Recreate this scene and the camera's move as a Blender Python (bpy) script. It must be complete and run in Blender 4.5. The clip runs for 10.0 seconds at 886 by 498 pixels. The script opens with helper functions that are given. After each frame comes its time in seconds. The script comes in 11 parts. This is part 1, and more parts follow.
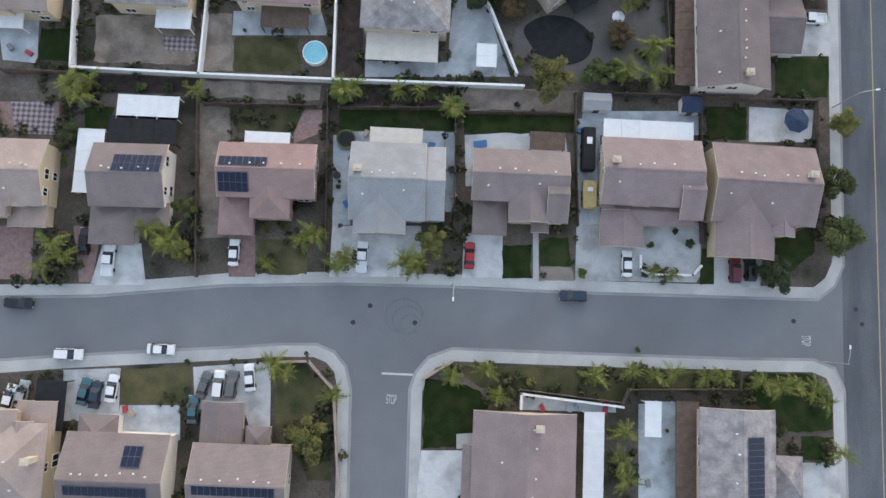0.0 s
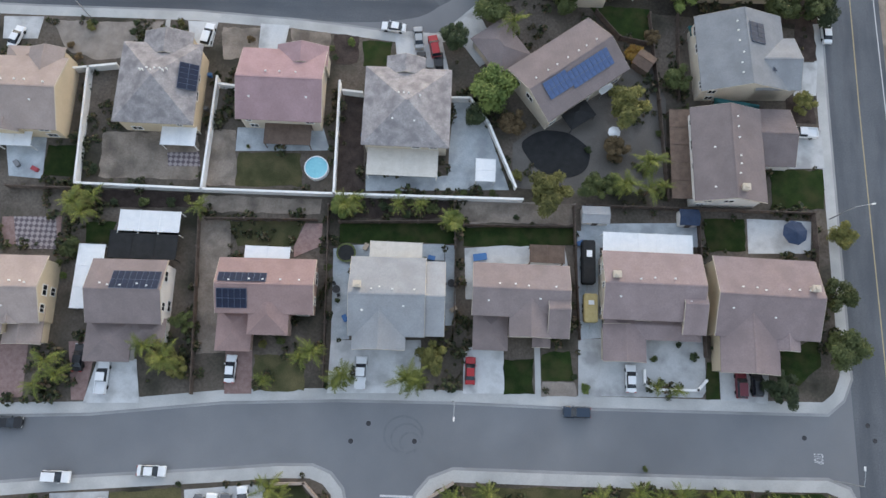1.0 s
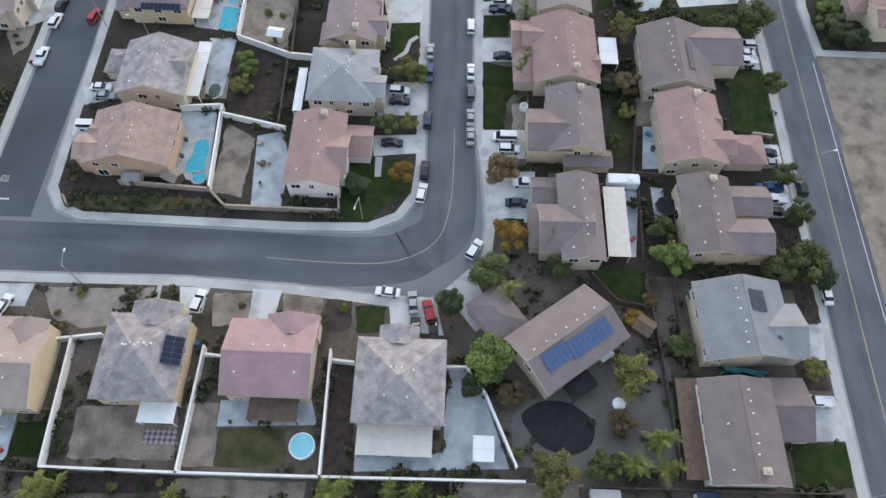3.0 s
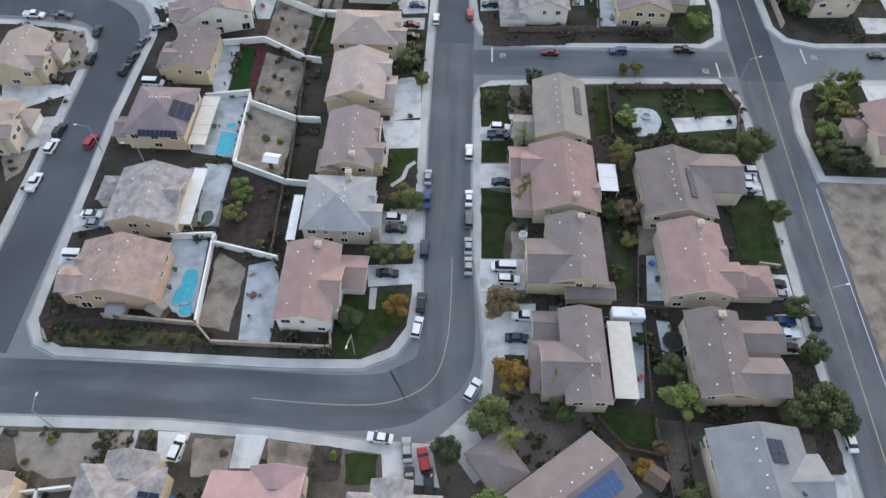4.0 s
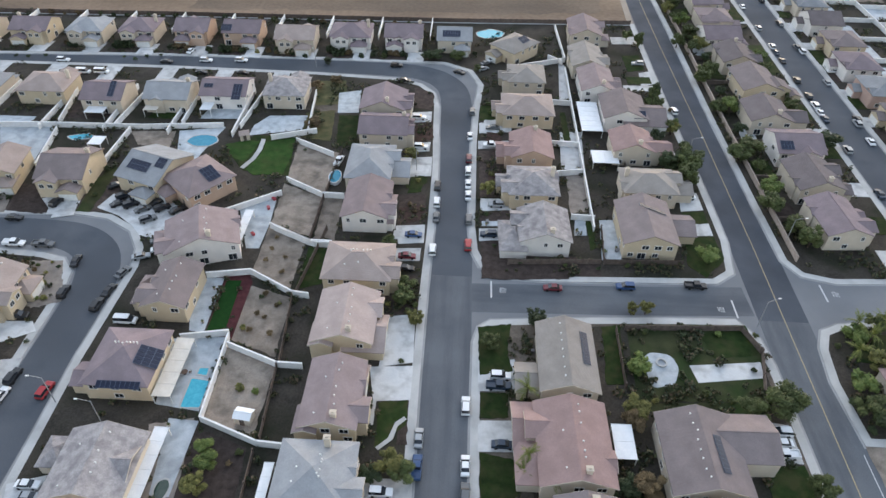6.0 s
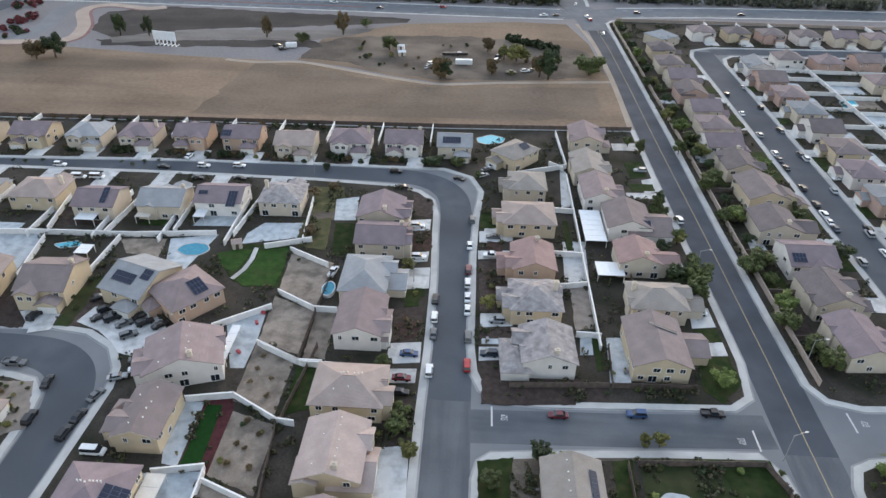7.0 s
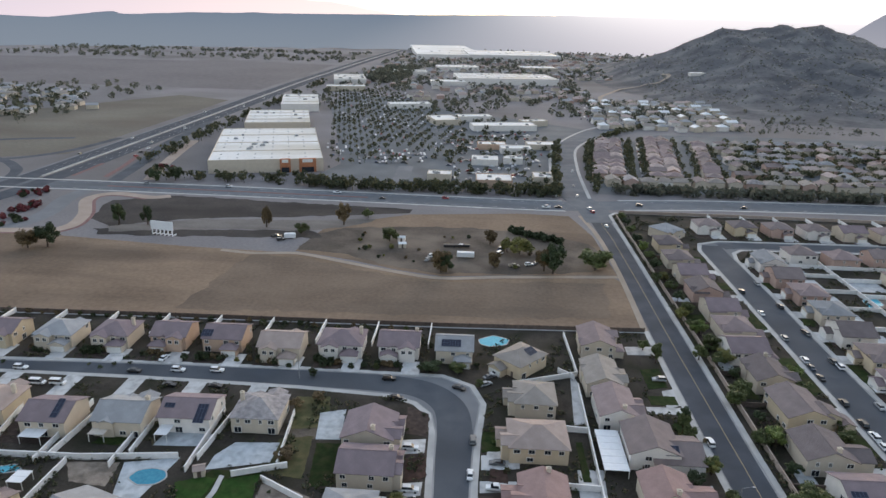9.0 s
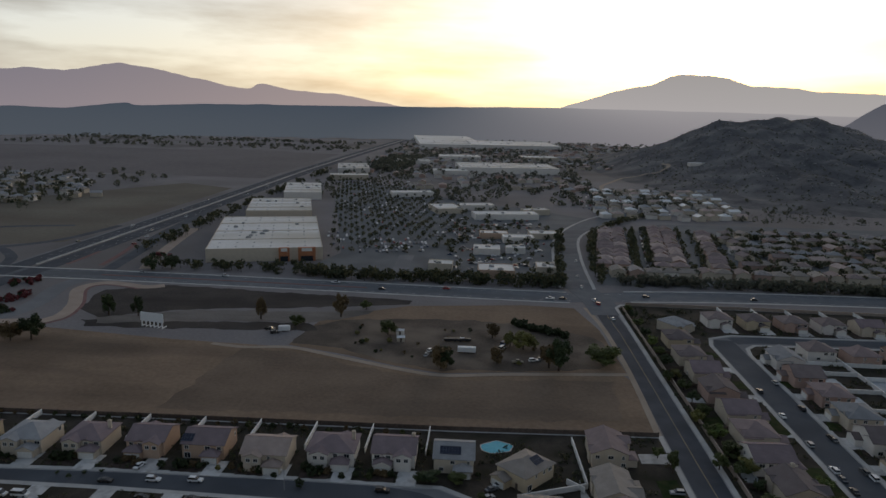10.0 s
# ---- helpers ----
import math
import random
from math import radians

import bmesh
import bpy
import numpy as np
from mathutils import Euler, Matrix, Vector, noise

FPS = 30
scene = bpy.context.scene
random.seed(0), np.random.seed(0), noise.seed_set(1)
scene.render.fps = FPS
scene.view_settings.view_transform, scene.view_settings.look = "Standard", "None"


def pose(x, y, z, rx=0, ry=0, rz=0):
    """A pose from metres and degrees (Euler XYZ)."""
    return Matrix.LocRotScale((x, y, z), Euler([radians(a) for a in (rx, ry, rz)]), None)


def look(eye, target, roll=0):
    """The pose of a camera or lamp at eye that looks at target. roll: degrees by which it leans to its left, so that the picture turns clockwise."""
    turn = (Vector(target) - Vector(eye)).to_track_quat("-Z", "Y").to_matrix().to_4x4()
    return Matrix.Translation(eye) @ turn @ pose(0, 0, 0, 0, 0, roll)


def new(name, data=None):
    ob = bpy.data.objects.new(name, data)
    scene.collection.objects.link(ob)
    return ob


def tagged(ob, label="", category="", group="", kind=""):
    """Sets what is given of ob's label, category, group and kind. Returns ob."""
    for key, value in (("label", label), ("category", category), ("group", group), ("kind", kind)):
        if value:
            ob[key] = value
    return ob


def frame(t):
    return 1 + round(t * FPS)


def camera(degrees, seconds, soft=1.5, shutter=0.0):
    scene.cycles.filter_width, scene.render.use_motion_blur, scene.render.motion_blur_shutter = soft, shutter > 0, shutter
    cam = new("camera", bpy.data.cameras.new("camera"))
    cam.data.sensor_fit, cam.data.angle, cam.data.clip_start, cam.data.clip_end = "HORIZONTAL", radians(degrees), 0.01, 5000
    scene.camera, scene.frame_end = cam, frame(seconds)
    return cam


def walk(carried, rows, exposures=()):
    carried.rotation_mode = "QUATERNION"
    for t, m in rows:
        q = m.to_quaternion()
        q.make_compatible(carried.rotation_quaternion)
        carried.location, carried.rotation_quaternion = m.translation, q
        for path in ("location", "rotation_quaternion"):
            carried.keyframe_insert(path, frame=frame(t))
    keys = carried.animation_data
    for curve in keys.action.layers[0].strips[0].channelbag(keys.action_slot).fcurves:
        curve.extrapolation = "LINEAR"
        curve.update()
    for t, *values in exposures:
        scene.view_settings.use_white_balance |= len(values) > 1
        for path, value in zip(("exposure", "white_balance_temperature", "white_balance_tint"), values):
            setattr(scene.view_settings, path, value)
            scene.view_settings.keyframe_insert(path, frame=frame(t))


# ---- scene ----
cam = camera(66.0, 10.0)
PATH = [
    (0, (0.855, -4.54, 119.189), (0.881, -4.316, 117.202), 9.2),
    (0.5, (0.753, -1.299, 119.272), (0.773, -0.97, 117.299), 6.1),
    (1, (0.639, 2.049, 119.365), (0.654, 2.493, 117.415), 4.4),
    (1.5, (0.528, 5.589, 119.447), (0.538, 6.156, 117.53), 3.4),
    (1.6, (0.516, 6.361, 119.451), (0.526, 6.955, 117.541), 3.2),
    (1.8, (0.511, 8.047, 119.445), (0.518, 8.691, 117.552), 2.9),
    (2, (0.525, 9.863, 119.435), (0.531, 10.553, 117.558), 2.7),
    (2.5, (0.646, 14.703, 119.402), (0.645, 15.515, 117.574), 2.3),
    (2.7, (0.728, 16.764, 119.389), (0.726, 17.622, 117.583), 2.1),
    (3.8, (1.286, 28.755, 119.261), (1.268, 29.857, 117.592), 1.4),
    (4, (1.377, 31.032, 119.253), (1.357, 32.175, 117.612), 1.4),
    (4.5, (1.558, 36.925, 119.246), (1.531, 38.167, 117.678), 1.2),
    (5, (1.773, 42.934, 119.27), (1.741, 44.268, 117.781), 1.2),
    (5.5, (2.055, 49.071, 119.27), (2.014, 50.495, 117.867), 1.2),
    (6, (2.39, 55.202, 119.271), (2.34, 56.71, 117.959), 1.2),
    (6.2, (2.526, 57.616, 119.27), (2.472, 59.158, 117.997), 1.2),
    (7.3, (3.286, 70.874, 119.259), (3.211, 72.58, 118.218), 1.2),
    (7.5, (3.371, 73.347, 119.26), (3.292, 75.079, 118.263), 1.2),
    (8, (3.459, 79.739, 119.279), (3.373, 81.531, 118.395), 1.3),
    (8.5, (3.552, 86.185, 119.295), (3.458, 88.029, 118.526), 1.4),
    (9, (3.703, 92.59, 119.305), (3.6, 94.477, 118.651), 1.4),
    (9.5, (3.872, 98.988, 119.319), (3.76, 100.912, 118.783), 1.4),
    (10, (4.069, 105.398, 119.337), (3.948, 107.351, 118.924), 1.5),
]
walk(cam, [(t, look(eye, target, roll)) for t, eye, target, roll in PATH], [(0.0, -0.24), (2.0, -0.14), (4.0, -0.09), (6.0, -0.08), (7.5, -0.12), (8.5, -0.25), (9.0, -0.55), (9.5, -1.1), (10.0, -2.25)])

# ---- light, sky, exposure ----
SUN_EL, SUN_AZ = 9.0, 16.0
world = bpy.data.worlds.new("evening_sky")
scene.world = world
world.use_nodes = True
wn, wl = world.node_tree.nodes, world.node_tree.links
wn.clear()


def wnode(kind, **kw):
    n = wn.new(kind)
    for k, v in kw.items():
        n.inputs[k].default_value = v
    return n


sky = wn.new("ShaderNodeTexSky")
sky.sky_type, sky.sun_disc = "NISHITA", False
sky.sun_elevation, sky.sun_rotation = radians(SUN_EL), radians(SUN_AZ)
sky.air_density, sky.dust_density, sky.ozone_density = 1.0, 3.0, 1.0
tc = wn.new("ShaderNodeTexCoord")
sep = wn.new("ShaderNodeSeparateXYZ")
wl.new(tc.outputs["Generated"], sep.inputs[0])
# high thin cloud: stretched along the horizon, thin near the sun
mp = wn.new("ShaderNodeMapping")
mp.inputs["Scale"].default_value = (1.6, 1.6, 9.0)
wl.new(tc.outputs["Generated"], mp.inputs[0])
cn = wnode("ShaderNodeTexNoise", Scale=2.2, Detail=6.0, Roughness=0.55)
wl.new(mp.outputs[0], cn.inputs["Vector"])
cr = wn.new("ShaderNodeValToRGB")
cr.color_ramp.elements[0].position, cr.color_ramp.elements[1].position = 0.42, 0.68
wl.new(cn.outputs["Fac"], cr.inputs[0])
# overcast veil: grey-blue overhead, pale towards the sunset
veil = wn.new("ShaderNodeValToRGB")
els = veil.color_ramp.elements
els[0].position, els[0].color = 0.0, (1.84, 1.92, 2.03, 1)
els[1].position, els[1].color = 1.0, (0.335, 0.47, 0.67, 1)
for at, tone in ((0.2, (1.2, 1.3, 1.42, 1)), (0.5, (0.47, 0.58, 0.73, 1))):
    e = els.new(at)
    e.color = tone
wl.new(sep.outputs["Z"], veil.inputs[0])
cloud = wn.new("ShaderNodeMix")
cloud.data_type = "RGBA"
cloud.inputs[7].default_value = (0.82, 0.81, 0.86, 1)
wl.new(veil.outputs[0], cloud.inputs[6])
wl.new(cr.outputs[0], cloud.inputs[0])
glow = wn.new("ShaderNodeValToRGB")
els = glow.color_ramp.elements
els[0].position, els[0].color = 0.0, (1.0, 0.9, 0.66, 1)
els[1].position, els[1].color = 0.3, (1.0, 1.0, 1.0, 1)
for at, tone in ((0.07, (1.0, 0.95, 0.82, 1)), (0.12, (1.0, 0.97, 0.91, 1)), (0.17, (0.9, 0.87, 0.86, 1))):
    e = els.new(at)
    e.color = tone
wl.new(sep.outputs["Z"], glow.inputs[0])
sunset = wn.new("ShaderNodeMapRange")
sunset.inputs["From Min"].default_value, sunset.inputs["From Max"].default_value = 0.5, 0.9
wl.new(sep.outputs["Y"], sunset.inputs["Value"])
tint = wn.new("ShaderNodeMix")
tint.data_type, tint.blend_type = "RGBA", "MULTIPLY"
wl.new(sunset.outputs[0], tint.inputs[0])
wl.new(cloud.outputs[2], tint.inputs[6])
wl.new(glow.outputs[0], tint.inputs[7])
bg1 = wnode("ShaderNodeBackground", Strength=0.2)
bg2 = wnode("ShaderNodeBackground", Strength=1.3)
wl.new(sky.outputs[0], bg1.inputs[0])
wl.new(tint.outputs[2], bg2.inputs[0])
# the evening sky is brightest in the west and dim in the east
west = wn.new("ShaderNodeMapRange")
for slot, value in (("From Min", -0.8), ("From Max", 0.95), ("To Min", 0.72), ("To Max", 2.0)):
    west.inputs[slot].default_value = value
wl.new(sep.outputs["Y"], west.inputs["Value"])
wl.new(west.outputs[0], bg2.inputs["Strength"])
both = wn.new("ShaderNodeAddShader")
wl.new(bg1.outputs[0], both.inputs[0])
wl.new(bg2.outputs[0], both.inputs[1])
wout = wn.new("ShaderNodeOutputWorld")
wl.new(both.outputs[0], wout.inputs[0])

sun = new("sun", bpy.data.lights.new("sun", "SUN"))
sun.data.energy, sun.data.angle, sun.data.color = 0.75, radians(22), (1.0, 0.92, 0.88)
sun.matrix_basis = look((0, 0, 300), (math.sin(radians(SUN_AZ)) * -100, math.cos(radians(SUN_AZ)) * -100, 300 - 100 * math.tan(radians(SUN_EL + 3))))

# ---- materials ----
MATS = {}


def rgb(c):
    return (c[0], c[1], c[2], 1.0)


def surface(name, a, b, scale=0.6, fine=12.0, rough=0.85, metal=0.0, bump=0.15, vary=0.0, spec=0.3, wave=0.0, stain=None, stain_scale=0.05, stain_amount=0.5, stretch=1.0):
    """A procedural surface: two tones mixed by coarse and fine noise, bump, variation from thing to thing."""
    if name in MATS:
        return MATS[name]
    m = bpy.data.materials.new(name)
    m.use_nodes = True
    n, l = m.node_tree.nodes, m.node_tree.links
    p = n["Principled BSDF"]
    p.inputs["Roughness"].default_value, p.inputs["Metallic"].default_value = rough, metal
    p.inputs["Specular IOR Level"].default_value = spec if rough < 0.85 else spec * 0.3
    co = n.new("ShaderNodeTexCoord")
    n1, n2 = n.new("ShaderNodeTexNoise"), n.new("ShaderNodeTexNoise")
    n1.inputs["Scale"].default_value, n1.inputs["Detail"].default_value = scale, 5
    n2.inputs["Scale"].default_value, n2.inputs["Detail"].default_value = fine, 3
    for k in (n1, n2):
        l.new(co.outputs["Object"], k.inputs["Vector"])
    avg = n.new("ShaderNodeMath")
    avg.operation = "MULTIPLY_ADD"
    avg.inputs[1].default_value = 0.45
    l.new(n2.outputs["Fac"], avg.inputs[0])
    half = n.new("ShaderNodeMath")
    half.operation = "MULTIPLY"
    half.inputs[1].default_value = 0.55
    l.new(n1.outputs["Fac"], half.inputs[0])
    l.new(half.outputs[0], avg.inputs[2])
    ramp = n.new("ShaderNodeValToRGB")
    ramp.color_ramp.elements[0].position, ramp.color_ramp.elements[0].color = 0.36, rgb(a)
    ramp.color_ramp.elements[1].position, ramp.color_ramp.elements[1].color = 0.64, rgb(b)
    l.new(avg.outputs[0], ramp.inputs[0])
    col = ramp.outputs[0]
    if stain:
        n3 = n.new("ShaderNodeTexNoise")
        n3.inputs["Scale"].default_value, n3.inputs["Detail"].default_value = stain_scale, 6
        sm = n.new("ShaderNodeMapping")
        sm.inputs["Scale"].default_value = (stretch, 1, 1)
        l.new(co.outputs["Object"], sm.inputs[0])
        l.new(sm.outputs[0], n3.inputs["Vector"])
        r3 = n.new("ShaderNodeValToRGB")
        r3.color_ramp.elements[0].position, r3.color_ramp.elements[1].position = 0.45, 0.66
        l.new(n3.outputs["Fac"], r3.inputs[0])
        k3 = n.new("ShaderNodeMath")
        k3.operation = "MULTIPLY"
        k3.inputs[1].default_value = stain_amount
        l.new(r3.outputs[0], k3.inputs[0])
        mx = n.new("ShaderNodeMix")
        mx.data_type = "RGBA"
        l.new(k3.outputs[0], mx.inputs[0])
        l.new(col, mx.inputs[6])
        mx.inputs[7].default_value = rgb(stain)
        col = mx.outputs[2]
    if vary:
        oi = n.new("ShaderNodeObjectInfo")
        hv = n.new("ShaderNodeHueSaturation")
        mr = n.new("ShaderNodeMapRange")
        mr.inputs["To Min"].default_value, mr.inputs["To Max"].default_value = 1 - vary, 1 + vary
        l.new(oi.outputs["Random"], mr.inputs["Value"])
        l.new(mr.outputs[0], hv.inputs["Value"])
        l.new(col, hv.inputs["Color"])
        col = hv.outputs[0]
    l.new(col, p.inputs["Base Color"])
    height = avg.outputs[0]
    if wave:
        wv = n.new("ShaderNodeTexWave")
        wv.wave_type, wv.bands_direction = "BANDS", "Z"
        wv.inputs["Scale"].default_value, wv.inputs["Distortion"].default_value = wave, 0.4
        l.new(co.outputs["Object"], wv.inputs["Vector"])
        ad = n.new("ShaderNodeMath")
        ad.operation = "ADD"
        l.new(wv.outputs["Fac"], ad.inputs[0])
        l.new(avg.outputs[0], ad.inputs[1])
        height = ad.outputs[0]
    if bump:
        bp = n.new("ShaderNodeBump")
        bp.inputs["Strength"].default_value, bp.inputs["Distance"].default_value = bump, 0.05
        l.new(height, bp.inputs["Height"])
        l.new(bp.outputs[0], p.inputs["Normal"])
    MATS[name] = m
    return m


ASPHALT = surface("asphalt", (0.165, 0.172, 0.185), (0.205, 0.212, 0.222), 0.12, 6.0, 0.9, stain=(0.14, 0.146, 0.156), stain_scale=0.04, stain_amount=0.6)
ASPHALT_NEW = surface("asphalt_dark", (0.07, 0.079, 0.093), (0.108, 0.118, 0.134), 0.12, 5.0, 0.9, stain=(0.05, 0.056, 0.066), stain_scale=0.06, stain_amount=0.6)
ASPHALT_STREET = surface("asphalt_worn", (0.094, 0.102, 0.115), (0.14, 0.149, 0.163), 0.1, 4.0, 0.9, stain=(0.06, 0.066, 0.077), stain_scale=0.16, stain_amount=0.6, stretch=0.14)
ASPHALT_LANE = surface("asphalt_worn_lane", (0.094, 0.102, 0.115), (0.14, 0.149, 0.163), 0.1, 4.0, 0.9, stain=(0.066, 0.072, 0.083), stain_scale=0.02, stain_amount=0.55, stretch=14.0)
ASPHALT_ROAD = surface("asphalt_main_road", (0.058, 0.066, 0.08), (0.088, 0.097, 0.113), 0.12, 5.0, 0.9, stain=(0.045, 0.051, 0.061), stain_scale=0.05, stain_amount=0.6)
CONCRETE = surface("concrete", (0.4, 0.4, 0.392), (0.5, 0.498, 0.486), 0.25, 5.0, 0.85, stain=(0.27, 0.27, 0.265), stain_scale=0.12, stain_amount=0.5)
DRIVE = surface("driveway_concrete", (0.46, 0.47, 0.475), (0.58, 0.58, 0.575), 0.3, 4.0, 0.8, stain=(0.24, 0.24, 0.24), stain_scale=0.3, stain_amount=0.7, vary=0.12)
PATIO = surface("patio_concrete", (0.36, 0.4, 0.43), (0.5, 0.53, 0.55), 0.5, 4.0, 0.75, stain=(0.25, 0.27, 0.29), stain_scale=0.3, stain_amount=0.7, vary=0.1)
PAVER = surface("brick_paver", (0.22, 0.14, 0.13), (0.32, 0.23, 0.21), 1.5, 8.0, 0.85, vary=0.15)
DIRT = surface("bare_soil", (0.085, 0.072, 0.06), (0.175, 0.148, 0.124), 0.2, 2.5, 0.95, bump=0.4, stain=(0.024, 0.026, 0.018), stain_scale=0.1, stain_amount=0.9)
DARKSOIL = surface("dark_soil", (0.032, 0.029, 0.025), (0.078, 0.067, 0.056), 0.2, 2.5, 0.95, bump=0.4, stain=(0.018, 0.021, 0.013), stain_scale=0.1, stain_amount=0.8)
SOIL = surface("raked_soil", (0.21, 0.174, 0.143), (0.318, 0.27, 0.226), 0.3, 3.5, 0.95, bump=0.3, vary=0.12, stain=(0.07, 0.06, 0.052), stain_scale=0.25, stain_amount=0.6)
MULCH = surface("dark_mulch", (0.035, 0.028, 0.025), (0.085, 0.065, 0.057), 0.7, 5.0, 0.95, bump=0.5, vary=0.2)
GRAVEL = surface("pale_gravel", (0.18, 0.155, 0.135), (0.29, 0.255, 0.225), 0.5, 9.0, 0.95, bump=0.4, vary=0.12)
LAWN = surface("lawn", (0.011, 0.022, 0.007), (0.03, 0.048, 0.014), 0.5, 7.0, 0.95, bump=0.6, vary=0.2, stain=(0.05, 0.048, 0.022), stain_scale=0.3, stain_amount=0.6)
LUSHLAWN = surface("watered_lawn", (0.016, 0.042, 0.009), (0.04, 0.085, 0.02), 0.4, 6.0, 0.95, bump=0.6, stain=(0.05, 0.06, 0.022), stain_scale=0.25, stain_amount=0.5)
BROWNMULCH = surface("brown_mulch", (0.04, 0.026, 0.022), (0.085, 0.055, 0.046), 0.7, 5.0, 0.95, bump=0.5)
REDBED = surface("red_mulch", (0.05, 0.018, 0.02), (0.088, 0.032, 0.034), 0.8, 6.0, 0.95, bump=0.4)
DRYLAWN = surface("dry_lawn", (0.06, 0.06, 0.03), (0.13, 0.115, 0.06), 0.3, 5.0, 0.95, bump=0.6, vary=0.15, stain=(0.03, 0.045, 0.018), stain_scale=0.25, stain_amount=0.6)
DARKLAWN = surface("dark_lawn", (0.022, 0.03, 0.014), (0.06, 0.062, 0.03), 0.25, 5.0, 0.95, bump=0.6, stain=(0.02, 0.045, 0.012), stain_scale=0.12, stain_amount=0.8)
TURF = surface("artificial_turf", (0.008, 0.034, 0.008), (0.014, 0.05, 0.011), 1.0, 20.0, 0.95, bump=0.3)
WHITEWALL = surface("white_block_wall", (0.7, 0.69, 0.68), (0.82, 0.81, 0.79), 0.8, 6.0, 0.8, vary=0.06)
TANWALL = surface("tan_block_wall", (0.30, 0.24, 0.2), (0.42, 0.35, 0.3), 0.8, 6.0, 0.9, vary=0.1)
WOODFENCE = surface("weathered_fence", (0.09, 0.07, 0.06), (0.17, 0.135, 0.115), 0.9, 8.0, 0.9, vary=0.2)
PLASTIC = surface("white_plastic", (0.7, 0.71, 0.73), (0.78, 0.79, 0.8), 0.5, 5.0, 0.45, spec=0.4)
TRIM = surface("white_trim", (0.66, 0.65, 0.62), (0.76, 0.75, 0.72), 1.0, 8.0, 0.6)
METAL = surface("grey_metal", (0.3, 0.31, 0.32), (0.42, 0.43, 0.44), 2.0, 8.0, 0.45, metal=0.6)
DARKMETAL = surface("dark_metal", (0.02, 0.02, 0.022), (0.05, 0.05, 0.055), 2.0, 8.0, 0.5)
GLASS = surface("window_glass", (0.012, 0.015, 0.02), (0.03, 0.035, 0.045), 0.7, 2.0, 0.08, spec=0.6, bump=0.0)
SOLAR = surface("solar_cells", (0.005, 0.008, 0.022), (0.012, 0.018, 0.045), 1.2, 4.0, 0.3, spec=0.35, bump=0.0)
# Bluer than the other cells: the reflected sky is put into the colour.
SOLARBLUE = surface("blue_solar_cells", (0.045, 0.08, 0.18), (0.085, 0.135, 0.27), 1.2, 4.0, 0.3, spec=0.4, bump=0.0)
SOLARFRAME = surface("solar_frame", (0.09, 0.11, 0.155), (0.14, 0.16, 0.2), 1.2, 4.0, 0.4)
WATER = surface("pool_water", (0.05, 0.34, 0.46), (0.09, 0.45, 0.56), 0.9, 3.0, 0.12, spec=0.15, bump=0.05)
DEEPPOOL = surface("deep_pool_water", (0.03, 0.2, 0.3), (0.055, 0.28, 0.39), 0.9, 3.0, 0.12, spec=0.15, bump=0.05)
POOLCOVER = surface("pool_cover", (0.17, 0.45, 0.55), (0.24, 0.55, 0.63), 0.6, 3.0, 0.35)
BLACKNET = surface("black_cover", (0.008, 0.009, 0.01), (0.02, 0.021, 0.023), 0.8, 6.0, 0.7)
RUBBER = surface("tyre_rubber", (0.012, 0.012, 0.012), (0.025, 0.025, 0.025), 3.0, 20.0, 0.8)
BARK = surface("bark", (0.06, 0.045, 0.035), (0.13, 0.1, 0.08), 2.0, 12.0, 0.95, bump=0.6)
YELLOWPAINT = surface("yellow_road_paint", (0.3, 0.25, 0.15), (0.38, 0.32, 0.2), 0.8, 6.0, 0.8)
WHITEPAINT = surface("white_road_paint", (0.42, 0.42, 0.42), (0.6, 0.6, 0.6), 1.2, 8.0, 0.8)
LEAF = {
    "green": surface("leaf_green", (0.04, 0.056, 0.018), (0.108, 0.125, 0.04), 0.8, 5.0, 0.7, bump=0.0, vary=0.25),
    "olive": surface("leaf_olive", (0.078, 0.085, 0.026), (0.221, 0.202, 0.058), 0.8, 5.0, 0.7, bump=0.0, vary=0.25),
    "bright": surface("leaf_bright", (0.062, 0.1, 0.026), (0.165, 0.2, 0.05), 0.8, 5.0, 0.7, bump=0.0, vary=0.2),
    "dark": surface("leaf_dark", (0.023, 0.039, 0.017), (0.062, 0.078, 0.031), 0.8, 5.0, 0.7, bump=0.0, vary=0.25),
    "autumn": surface("leaf_autumn", (0.16, 0.08, 0.015), (0.3, 0.19, 0.03), 0.8, 5.0, 0.7, bump=0.0, vary=0.2),
    "red": surface("leaf_red", (0.09, 0.02, 0.024), (0.19, 0.045, 0.05), 0.8, 5.0, 0.7, bump=0.0, vary=0.25),
    "dry": surface("leaf_dry", (0.09, 0.065, 0.035), (0.17, 0.12, 0.06), 0.8, 5.0, 0.8, bump=0.0, vary=0.25),
    "palm": surface("leaf_palm", (0.055, 0.075, 0.017), (0.22, 0.235, 0.046), 0.8, 5.0, 0.6, bump=0.0, vary=0.2),
}
ROOF = {}
